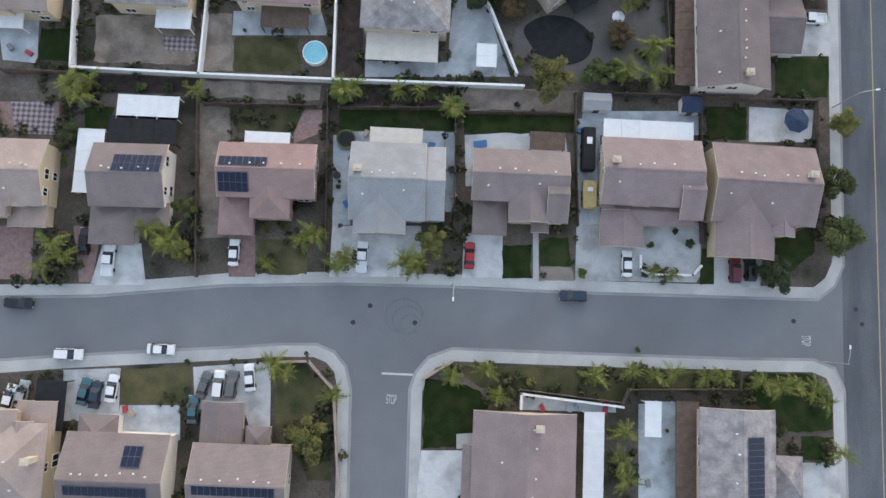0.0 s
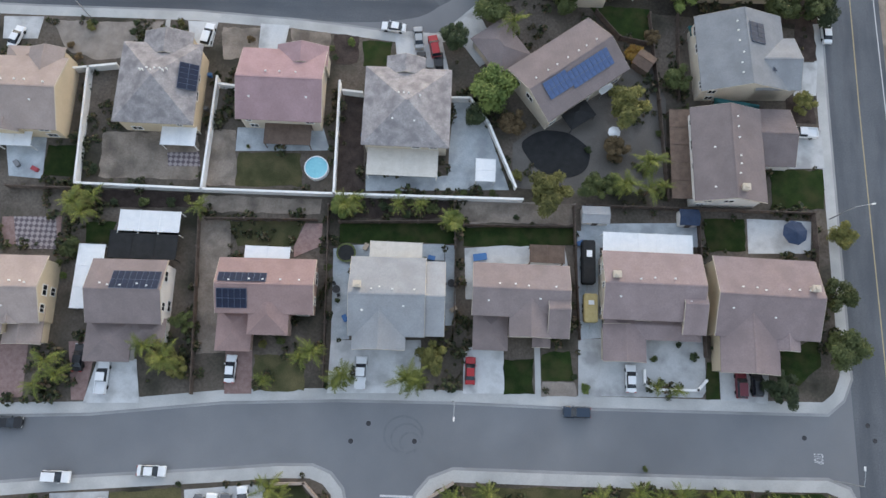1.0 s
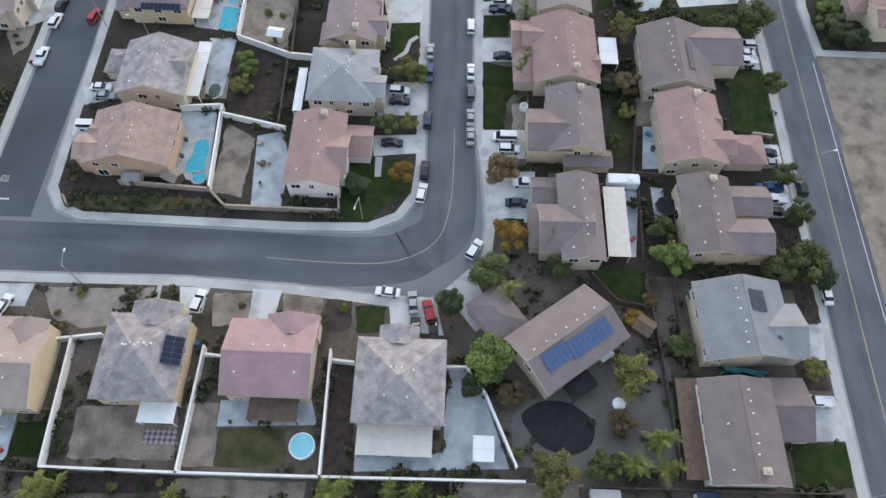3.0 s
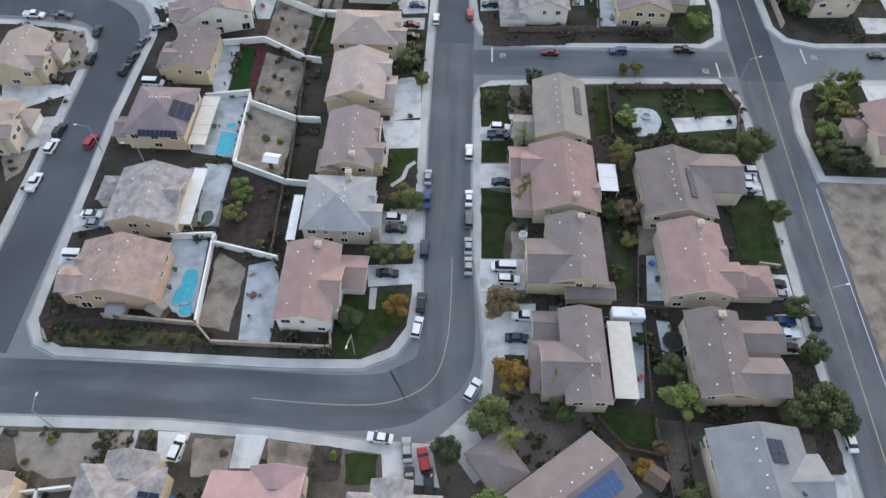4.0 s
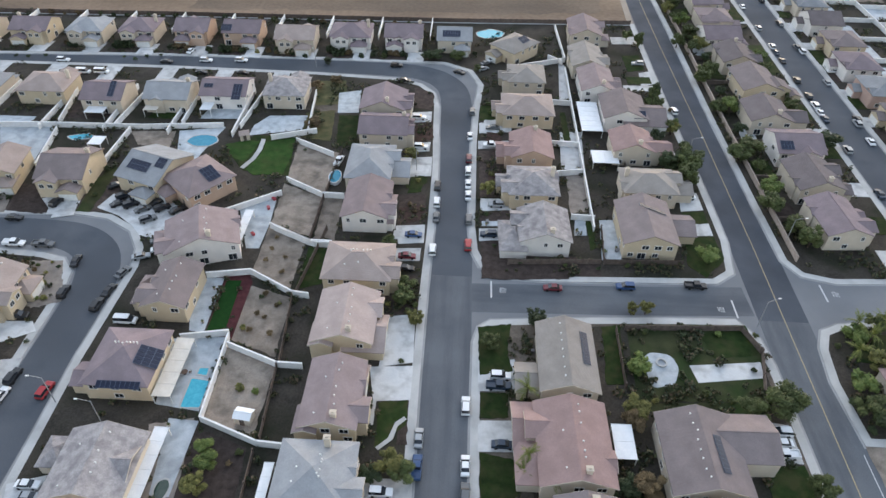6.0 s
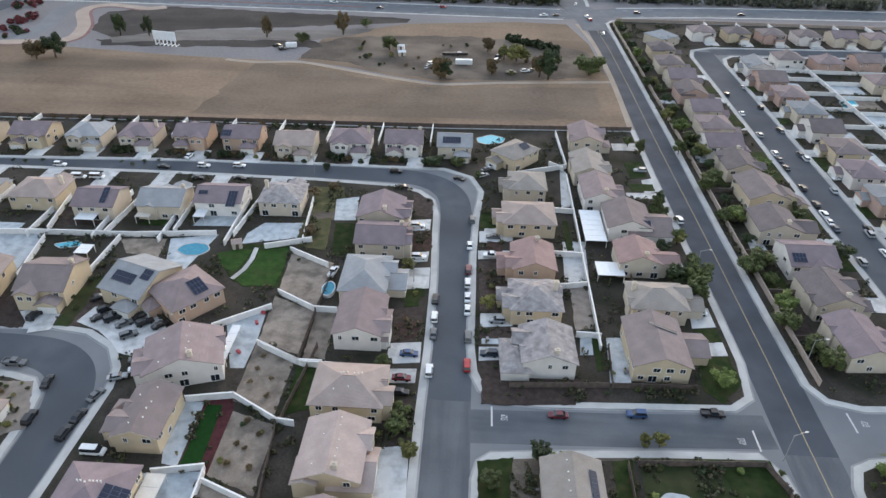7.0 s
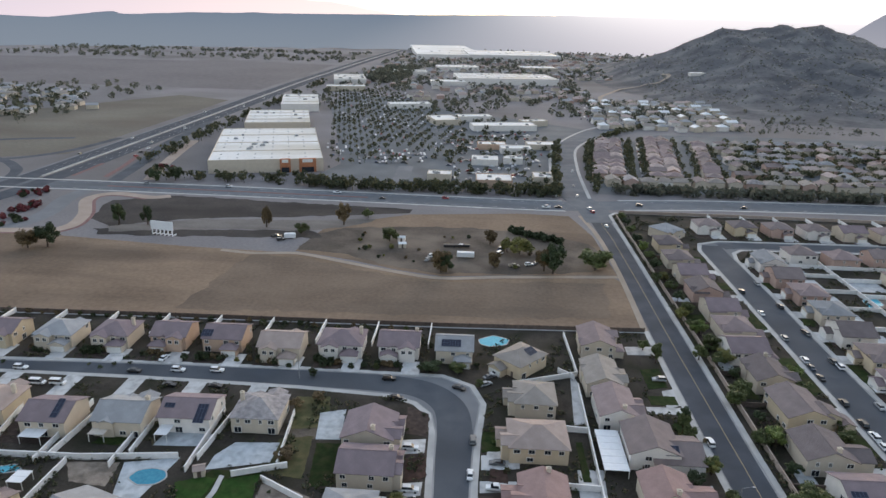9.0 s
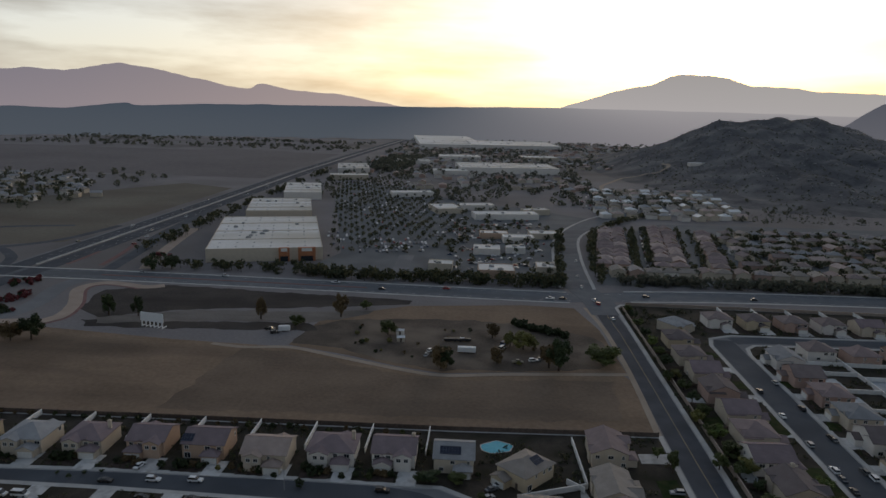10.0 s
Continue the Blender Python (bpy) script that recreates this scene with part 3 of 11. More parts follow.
NAMES = {"yellow": "yellow-ochre", "white": "white", "pink": "dusty pink", "grey": "grey", "cream": "cream", "peach": "peach-orange"}
RNAMES = {"tan": "tan", "brown": "brown", "mauve": "mauve-brown", "rose": "rose-red", "grey": "grey", "greymix": "mottled grey", "taupe": "taupe", "plum": "plum-brown", "blush": "pale rose-brown", "slate": "slate-grey", "umber": "dark umber", "dusk": "dusky brown", "rosepink": "dusty rose-pink", "terracotta": "mottled terracotta"}
FACING = {"S": 0, "E": 90, "N": 180, "W": 270}


def own_wings(w, d, front, seed):
    """A low garage wing and a cross gable on the front, a second gable behind on some."""
    r = random.Random(seed)
    s = r.choice((-1, 1))
    nx, ny = {"S": (0, -1), "N": (0, 1), "E": (1, 0), "W": (-1, 0)}[front]
    along, deep = (w, d) if nx == 0 else (d, w)
    out = []

    def add(shift, centre, wide, long, z, kind):
        a, b = (shift, ny * centre) if nx == 0 else (nx * centre, shift)
        c, e = (wide, long) if nx == 0 else (long, wide)
        out.append((a, b, c, e, z, "y" if nx == 0 else "x", kind))

    add(s * along * 0.23, deep / 2 + 0.6, 6.6, 6.4, 3.0, r.choice(("gable", "hip")))
    add(-s * along * 0.22, deep * 0.28 + 0.7, 6.4, deep * 0.5 + 2.8, 5.35, "gable")
    if r.random() < 0.6:
        add(s * along * 0.12, deep * 0.3, 4.4, deep * 0.45 + 0.8, 5.1, "gable")
    if r.random() < 0.5:
        add(s * along * 0.2, -deep * 0.3, 5.0, deep * 0.45 + 1.2, 5.1, "gable")
    return out


def house(x, y, rot, w, d, front, kind, ridge, wall, roof, wings=(), eave=5.4, detail=True, group="", plain=False):
    """A two-storey stucco house on a w by d roof outline, with lower wings. front: the side with the garage."""
    root = thing("house", pose(x, y, 0.15, 0, 0, rot), "two-storey %s stucco house with a %s tiled %s roof" % (NAMES[wall], RNAMES[roof], kind), "house", group)
    w, d = w - 1.1, d - 1.1
    HOMES.append((x, y, rot, w, d))
    if not wings:
        wings = own_wings(w, d, front, int(x * 3 + y * 5))[:1 if plain else 9]
    elif y > 95 and not plain and max(q[4] for q in wings) < 4.6:
        wings = list(wings) + own_wings(w, d, front, int(x * 3 + y * 5))[1:3]
    bm = bmesh.new()
    body_mesh(bm, w, d, eave, kind, ridge)
    part("wall", bm, WALL[wall], root)
    bm = bmesh.new()
    top = roof_mesh(bm, w, d, eave, kind, ridge)
    roof_ob = part("roof", bm, ROOF[roof], root)
    if kind == "gable" and y < 170 and detail:
        gable_boards(root, w, d, eave, ridge, 0.55, 0, 0)
    rnd = random.Random(int(x * 7 + y * 13))
    sides = {"S": (0, -1, w, d), "N": (0, 1, w, d), "E": (1, 0, d, w), "W": (-1, 0, d, w)}
    wings = [(a, b, c - 0.8, e - 0.8, z, r, k) for a, b, c, e, z, r, k in wings]

    def covered(px, py, z):
        return any(abs(px - a) < c / 2 + 0.9 and abs(py - b) < e / 2 + 0.3 and z < zz + 0.9 for a, b, c, e, zz, r, k in wings)

    for key, (sx, sy, along, deep) in sides.items():
        turn = FACING[key]
        u = Vector((math.cos(radians(turn)), math.sin(radians(turn))))
        nrm = Vector((sx, sy)) * (deep / 2)
        count = max(2, int(along / 3.4))
        for fl, z in ((0, 1.45), (1, 4.0)):
            for i in range(count):
                if rnd.random() < ((0.3 if fl else 0.6) if key == "S" else (0.5 if fl else 0.78) if detail and key != "N" and y < 190 else (0.78 if detail and key != "N" else 0.97)):
                    continue
                s = (i + 0.5 + rnd.uniform(-0.12, 0.12)) / count * along - along / 2
                p = nrm + u * s
                if covered(p.x, p.y, z):
                    continue
                size = rnd.choice(((1.3, 1.2), (1.7, 1.2), (0.8, 1.2))) if fl else rnd.choice(((1.3, 1.2), (1.7, 1.2), (2.0, 1.9)))
                window(root, p.x, p.y, z if size[1] < 1.8 else 1.1, turn, *size)
    best = None
    for a, b, c, e, z, r, k in wings:
        bm = bmesh.new()
        body_mesh(bm, c, e, z, k, r, a, b)
        part("wing_wall", bm, WALL[wall], root)
        bm = bmesh.new()
        roof_mesh(bm, c, e, z, k, r, 0.4, a, b)
        part("wing_roof", bm, ROOF[roof], root)
        if k == "gable" and y < 170 and detail:
            gable_boards(root, c, e, z, r, 0.4, a, b)
        if best is None or z < best[4]:
            best = (a, b, c, e, z)
        fx, fy, _, _ = sides[front]
        if z > 4.6 and (a * fx + b * fy) > 0 and front != "N" and detail:
            wide = c if fx == 0 else e
            for s in ((-0.22, 0.22) if wide > 4.6 else (0,)):
                window(root, a + fx * c / 2 + (s * c if fx == 0 else 0), b + fy * e / 2 + (s * e if fy == 0 else 0), 4.0, FACING[front], 1.3, 1.2)
    sx, sy, along, deep = sides[front]
    turn = FACING[front]
    u = Vector((math.cos(radians(turn)), math.sin(radians(turn))))
    if best and best[4] < 3.7:
        a, b, c, e, z = best
        p = Vector((a, b)) + Vector((sx * c, sy * e)) / 2
    else:
        p = Vector((sx, sy)) * (deep / 2) - u * along * 0.22
    placed("garage_door", shared("garage_door", garage_build), TRIM, root, pose(p.x, p.y, 0, 0, 0, turn))
    p = Vector((sx, sy)) * (deep / 2) + u * along * 0.2
    placed("front_door", shared("front_door", door_build), WOODFENCE, root, pose(p.x, p.y, 0, 0, 0, turn))
    # vents and a chimney on the roof
    span, run = (d, w) if ridge == "x" else (w, d)
    count, side = (rnd.randint(5, 8) if detail and y < 190 else 0), (-1 if plain and ridge == "y" else 1)
    for i in range(count):
        s, q = ((i + 0.5) / count - 0.5) * run * 0.9 + rnd.uniform(-0.4, 0.4), side * span * (rnd.choice((0.07, 0.1, 0.1)) if i % 4 or plain else -rnd.uniform(0.15, 0.3))
        if kind == "hip":
            s *= 0.45
        z = top - abs(q) * PITCH
        a, b = (s, q) if ridge == "x" else (q, s)
        placed("roof_vent", shared("roof_vent", vent_build), TRIM, roof_ob, pose(a, b, z))
    if detail and not plain and rnd.random() < 0.6:
        s = rnd.choice((-1, 1)) * run * 0.42
        q = span * 0.12
        a, b = (s, q) if ridge == "x" else (q, s)
        placed("chimney", shared("chimney", chimney_build), WALL["cream"] if wall != "white" else WALL["white"], root, pose(a, b, top - 0.6))
    return root, top


def panel_build(bm):
    box(bm, -0.455, 0.455, -0.78, 0.78, 0, 0.04)


def solar(root, top, lx, ly, cols, rows, side, label="dark blue solar panels in rows on the roof", cells=None):
    """Solar panels on one slope of a roof. cols run along the eaves, rows up the slope."""
    turn = {"S": 0, "E": 90, "N": 180, "W": 270}[side]
    dist = abs(ly) if side in "NS" else abs(lx)
    z = top - dist * PITCH + 0.22
    tilt = math.degrees(math.atan(PITCH))
    arr = new("solar_array")
    arr.parent = root
    arr.matrix_basis = pose(lx, ly, z, 0, 0, turn) @ pose(0, 0, 0, tilt)
    arr["label"] = label
    bm = bmesh.new()
    box(bm, -cols * 0.5 - 0.04, cols * 0.5 + 0.04, -rows * 0.84, rows * 0.84, -0.08, -0.005)
    part("mounting_frame", bm, SOLARFRAME, arr)
    me = shared("solar_panel", panel_build)
    for i in range(cols):
        for j in range(rows):
            tinted(placed("panel", me, SOLAR, arr, pose((i - (cols - 1) / 2) * 1.0, (j - (rows - 1) / 2) * 1.66, 0)), cells or SOLAR)


# ---- vehicles ----
def car_shapes(kind):
    """Lower body and cabin of a vehicle of that kind: outline points along the length and height."""
    if kind == "sedan":
        return 4.7, 1.8, [(-2.35, 0.35), (-2.35, 0.8), (-2.2, 0.95), (-1.5, 1.0), (0.75, 0.98), (2.1, 0.82), (2.35, 0.65), (2.35, 0.3)], [(-1.65, 0.98), (-0.95, 1.42), (0.35, 1.45), (1.15, 0.97)]
    if kind == "suv":
        return 4.7, 1.9, [(-2.35, 0.4), (-2.35, 0.95), (-2.25, 1.05), (0.9, 1.08), (2.15, 0.98), (2.35, 0.75), (2.35, 0.35)], [(-2.25, 1.05), (-1.95, 1.7), (0.2, 1.75), (1.05, 1.06)]
    if kind == "van":
        return 5.2, 2.0, [(-2.6, 0.4), (-2.6, 1.15), (1.6, 1.15), (2.4, 0.98), (2.6, 0.75), (2.6, 0.35)], [(-2.55, 1.14), (-2.45, 2.0), (1.0, 2.02), (1.85, 1.13)]
    return 5.6, 1.95, [(-2.8, 0.45), (-2.8, 1.0), (1.2, 1.05), (2.6, 0.98), (2.8, 0.75), (2.8, 0.4)], [(-0.75, 1.03), (-0.6, 1.75), (0.75, 1.8), (1.45, 1.04)]


def loft(bm, prof, half, taper):
    """A closed profile across a width, its upper points drawn in."""
    zmax, zmin = max(p[1] for p in prof), min(p[1] for p in prof)
    a, b = [], []
    for x, z in prof:
        k = half - taper * (z - zmin) / (zmax - zmin)
        a.append(bm.verts.new((x, -k, z)))
        b.append(bm.verts.new((x, k, z)))
    n = len(prof)
    bm.faces.new(a)
    bm.faces.new(b[::-1])
    for i in range(n):
        bm.faces.new((a[i], b[i], b[(i + 1) % n], a[(i + 1) % n]))
    bmesh.ops.recalc_face_normals(bm, faces=bm.faces)


def body_build(kind):
    def build(bm):
        length, width, low, cab = car_shapes(kind)
        loft(bm, low, width / 2, 0.1)
        bmesh.ops.bevel(bm, geom=bm.edges[:], offset=0.07, segments=1, affect="EDGES")
        if kind == "pickup":
            for x0, x1, y0, y1 in ((-2.78, -0.8, -0.92, -0.78), (-2.78, -0.8, 0.78, 0.92), (-2.8, -2.68, -0.9, 0.9)):
                box(bm, x0, x1, y0, y1, 0.95, 1.3)
        for s in (-1, 1):
            box(bm, cab[3][0] - 0.45, cab[3][0] - 0.25, s * (width / 2 + 0.02) - 0.09, s * (width / 2 + 0.02) + 0.09, 1.0, 1.14)
    return build


def cabin_build(kind):
    def build(bm):
        length, width, low, cab = car_shapes(kind)
        loft(bm, cab, width / 2 - 0.1, 0.2)
    return build


def top_build(kind):
    def build(bm):
        length, width, low, cab = car_shapes(kind)
        x0, x1, z = cab[1][0], cab[2][0], cab[1][1]
        box(bm, x0 - 0.04, x1 + 0.04, -width / 2 + 0.24, width / 2 - 0.24, z - 0.03, z + 0.07)
        bmesh.ops.recalc_face_normals(bm, faces=bm.faces)
    return build


def wheel_build(bm):
    bmesh.ops.create_cone(bm, cap_ends=True, segments=14, radius1=0.34, radius2=0.34, depth=0.22, matrix=pose(0, 0, 0, 90))


def light_build(bm):
    box(bm, -0.06, 0.06, -0.2, 0.2, -0.07, 0.07)


KINDNAME = {"sedan": "saloon car", "suv": "sport utility car", "van": "van", "pickup": "pickup truck"}
LAMPGLASS = surface("headlight_glass", (0.5, 0.5, 0.5), (0.65, 0.65, 0.65), 2.0, 9.0, 0.15, bump=0.0)
TAILLIGHT = surface("tail_light_red", (0.25, 0.01, 0.01), (0.35, 0.02, 0.02), 2.0, 9.0, 0.2, bump=0.0)


def tinted(ob, material):
    ob.material_slots[0].link = "OBJECT"
    ob.material_slots[0].material = material


def car(x, y, turn, kind, colour, where="parked at the kerb", z=0.0):
    root = thing("car" if kind in ("sedan", "suv") else ("pickup_truck" if kind == "pickup" else "van"), pose(x, y, z, 0, 0, turn), "%s %s %s" % (colour, KINDNAME[kind], where), "car" if kind in ("sedan", "suv") else ("truck" if kind == "pickup" else "van"), "parked vehicles")
    length, width, low, cab = car_shapes(kind)
    col = CARPAINT[colour]
    tinted(placed("body", shared("body_" + kind, body_build(kind)), CARPAINT["white"], root), col)
    placed("glasshouse", shared("cabin_" + kind, cabin_build(kind)), GLASS, root)
    tinted(placed("roof", shared("roof_" + kind, top_build(kind)), CARPAINT["white"], root), col)
    for sx in (-1, 1):
        for sy in (-1, 1) if y < 240 else (-1,):
            placed("wheel", shared("wheel", wheel_build), RUBBER, root, pose(sx * length * 0.3, sy * (width / 2 - 0.1), 0.34))
    for sy in (-1, 1) if y < 60 else ():
        placed("headlight", shared("headlight", light_build), LAMPGLASS, root, pose(length / 2 - 0.03, sy * width * 0.36, 0.68))
        placed("tail_light", shared("tail_light", light_build), TAILLIGHT, root, pose(-length / 2 + 0.03, sy * width * 0.36, 0.82))
    return root


# ---- plants ----
def crown_mesh(key, seed, n, leaf, squash=0.8, lobes=9, spread=0.62, low=-0.35):
    """A crown one metre in radius: clumps of small leaves round a few limbs, with gaps."""
    if key in SHARED:
        return SHARED[key]
    rnd = random.Random(seed)
    cents = []
    for i in range(lobes):
        a, e = rnd.uniform(0, 2 * math.pi), rnd.uniform(low, 1.1)
        r = spread * rnd.uniform(0.55, 1.0)
        cents.append((Vector((math.cos(a) * r * math.cos(e), math.sin(a) * r * math.cos(e), math.sin(e) * r * squash)), rnd.uniform(0.17, 0.36)))
    cents.append((Vector((0, 0, 0.05)), 0.42))
    verts, faces = [], []
    for i in range(n):
        c, r = rnd.choice(cents)
        d = Vector((rnd.gauss(0, 1), rnd.gauss(0, 1), rnd.gauss(0, 1))).normalized()
        p = c + d * r * rnd.uniform(0.55, 1.12)
        u = Vector((rnd.gauss(0, 1), rnd.gauss(0, 1), rnd.gauss(0, 0.6))).normalized()
        v = u.cross((d + Vector((rnd.uniform(-.6, .6), rnd.uniform(-.6, .6), rnd.uniform(-.2, .8))))).normalized()
        s = leaf * rnd.uniform(0.6, 1.4)
        k = len(verts)
        verts += [tuple(p - u * s), tuple(p + v * s * 0.55), tuple(p + u * s), tuple(p - v * s * 0.55)]
        faces.append((k, k + 1, k + 2, k + 3))
    for c, r in cents:
        k = len(verts)
        for lat in (-0.9, -0.3, 0.35, 1.0):
            for j in range(7):
                q = rnd.uniform(0.4, 0.64) * r
                a = j / 7 * 6.283 + lat
                verts.append((c.x + math.cos(a) * math.cos(lat) * q, c.y + math.sin(a) * math.cos(lat) * q, c.z + math.sin(lat) * q))
        for row in range(3):
            for j in range(7):
                faces.append((k + row * 7 + j, k + row * 7 + (j + 1) % 7, k + row * 7 + 7 + (j + 1) % 7, k + row * 7 + 7 + j))
        faces.append(tuple(k + 21 + j for j in range(7)))
    me = bpy.data.meshes.new("crown")
    me.from_pydata(verts, [], faces)
    SHARED[key] = me
    return me


def trunk_build(seed):
    def build(bm):
        rnd = random.Random(seed)

        def limb(a, b, r0, r1):
            d = (b - a)
            m = Matrix.Translation((a + b) / 2) @ d.to_track_quat("Z", "Y").to_matrix().to_4x4()
            bmesh.ops.create_cone(bm, cap_ends=True, segments=7, radius1=r0, radius2=r1, depth=d.length, matrix=m)
        limb(Vector((0, 0, -0.05)), Vector((0.03, 0.02, 0.45)), 0.06, 0.042)
        for i in range(5):
            a = i * 1.26 + rnd.uniform(-0.3, 0.3)
            limb(Vector((0.03, 0.02, 0.42)), Vector((math.cos(a) * 0.36, math.sin(a) * 0.36, rnd.uniform(0.7, 0.95))), 0.034, 0.01)
    return build


TREENAME = {"green": "green leafy", "olive": "olive-green leafy", "bright": "bright green leafy", "dark": "dark green dense", "autumn": "orange-yellow autumn", "dry": "brown-leaved dry"}


def tree(x, y, r, h, hue, z=0.15):
    """A tree with a crown of radius r and a height of h metres."""
    k = int(abs(x * 3 + y * 5)) % 4
    root = thing("tree", pose(x, y, z, 0, 0, (x * 37 + y * 11) % 360), TREENAME[hue] + " tree with a rounded uneven crown", "tree")
    placed("trunk", shared("trunk%d" % k, trunk_build(k)), BARK, root, Matrix.Diagonal((h * 0.6, h * 0.6, h * 0.75, 1)))
    tall = max(min(r, h * 0.45), h * 0.44)
    if z == 0:
        tall = h * 0.5
    leaves, leaf = (5600, 0.055) if y < 150 else (2000, 0.088)
    c = placed("crown", crown_mesh("crown%d_%d" % (k, leaves), 10 + k, leaves, leaf, 0.95, 20, 0.8, -0.95), LEAF["green"], root, pose(0, 0, h - tall) @ Matrix.Diagonal((r, r, tall, 1)))
    tinted(c, LEAF[hue])
    return root


FARSHRUBS = {}


def shrub(x, y, r, hue="green", z=0.15):
    """A garden shrub; the far ones are gathered by colour and joined at the end."""
    if y > 300:
        FARSHRUBS.setdefault(hue, []).append((x, y, r, r * 1.5))
        return None
    k = int(abs(x * 7 + y * 3)) % 3
    leaves, leaf = (700, 0.1) if y < 180 else (240, 0.165)
    root = placed("shrub", crown_mesh("shrub%d_%d" % (k, leaves), 40 + k, leaves, leaf, 0.7, 8, 0.6), LEAF["green"], None, pose(x, y, z + r * 0.5, 0, 0, (x * 53) % 360) @ Matrix.Diagonal((r, r, r * 0.9, 1)))
    tinted(root, LEAF[hue])
    return tagged(root, "low %s garden shrub on the ground" % hue.replace("autumn", "orange").replace("bright", "bright green").replace("dry", "dry brown").replace("red", "dark red"), "shrub")


def frond_build(bm):
    """One arching palm leaf a metre long: a thin midrib with narrow drooping leaflets and gaps between them."""
    n = 15
    spine = [Vector((t / n, 0, 0.36 * t / n - 0.72 * (t / n) ** 2)) for t in range(n + 1)]
    for i in range(1, n):
        a, b = spine[i], spine[i + 1]
        wd = 0.2 * math.sin(math.pi * min(1, (i + 1.2) / (n + 1)) ** 0.85) + 0.03
        for s in (-1, 1):
            tip = a + (b - a) * 0.6 + Vector((0.1, s * wd, -0.09 - 0.05 * (i % 3)))
            p = [a, a + (b - a) * 0.72, tip]
            bm.faces.new([bm.verts.new(q) for q in (p if s > 0 else p[::-1])])
    for a, b in zip(spine, spine[1:]):
        bm.faces.new([bm.verts.new(q) for q in (a + Vector((0, -0.012, 0)), b + Vector((0, -0.008, 0)), b + Vector((0, 0.008, 0)), a + Vector((0, 0.012, 0)))])


def palmtrunk_build(bm):
    for i in range(8):
        bmesh.ops.create_cone(bm, cap_ends=True, segments=9, radius1=0.05, radius2=0.042, depth=0.14, matrix=pose(0, 0, i * 0.125 + 0.03))


PALMS = []


def palm(x, y, h, r, z=0.15, hue="palm"):
    root = thing("palm_tree", pose(x, y, z, 0, 0, (x * 31 + y * 17) % 360), "palm tree with arching yellow-green fronds", "palm")
    rnd = random.Random(int(x * 11 + y * 29))
    PALMS.append((x, y))
    placed("trunk", shared("palm_trunk", palmtrunk_build), BARK, root, Matrix.Diagonal((4.2, 4.2, h, 1)))
    me = shared("frond", frond_build)
    n = 14
    for i in range(n):
        placed("frond", me, LEAF["palm"], root, pose(0, 0, h, 0, (-70, -30, 5, 28)[i % 4] + rnd.uniform(-12, 12), i * 222.5 + rnd.uniform(-9, 9)) @ Matrix.Scale(r * rnd.uniform(0.85, 1.3), 4))
    return root


# ---- garden things ----
def garden_wall(line, h=1.9, material=None, label="white block garden wall with a flat cap", t=0.28, post=0.0):
    """A wall along a line, with a panel to each stretch and a cap; posts where they show."""
    material = material or WHITEWALL
    root = thing("garden_wall", pose(line[0][0], line[0][1], 0.15), label, "wall")
    o = Vector(line[0])
    for a, b in zip(line, line[1:]):
        a, b = Vector(a) - o, Vector(b) - o
        ln = (b - a).length
        if ln < 0.3:
            continue
        m = pose(a.x, a.y, 0, 0, 0, math.degrees(math.atan2(b.y - a.y, b.x - a.x)))
        bm = bmesh.new()
        box(bm, -t / 2, ln + t / 2 - 0.01, -t / 2, t / 2, -0.1, h)
        w = part("wall_panel", bm, material, root)
        w.matrix_basis = m
        if t > 0.15:
            bm = bmesh.new()
            box(bm, -t / 2 - 0.05, ln + t / 2 + 0.02, -t / 2 - 0.06, t / 2 + 0.06, h, h + 0.09)
            part("cap", bm, material, root).matrix_basis = m
        if post:
            for i in range(int(ln / post) + 1):
                bm = bmesh.new()
                box(bm, -0.17, 0.17, -0.17, 0.17, -0.1, h + 0.2)
                part("post", bm, material, root).matrix_basis = m @ pose(i * post, 0, 0)
    return root


def fence(line, label="weathered brown board fence"):
    return garden_wall(line, 1.75, WOODFENCE, label, 0.1, 7.0)


BROWNROOF = surface("brown_cover", (0.10, 0.07, 0.055), (0.16, 0.115, 0.09), 1.0, 6.0, 0.8, vary=0.1)
CREAMROOF = surface("cream_cover", (0.56, 0.52, 0.46), (0.66, 0.62, 0.56), 0.7, 5.0, 0.7, vary=0.05)
WHITEROOF = surface("white_cover", (0.66, 0.68, 0.7), (0.76, 0.77, 0.78), 0.7, 5.0, 0.55, vary=0.05)
BLUESHADE = surface("blue_shade_cloth", (0.02, 0.035, 0.07), (0.04, 0.06, 0.11), 1.0, 8.0, 0.8)
COVERS = {"white": WHITEROOF, "brown": BROWNROOF, "cream": CREAMROOF, "black": BLACKNET, "navy": BLUESHADE}


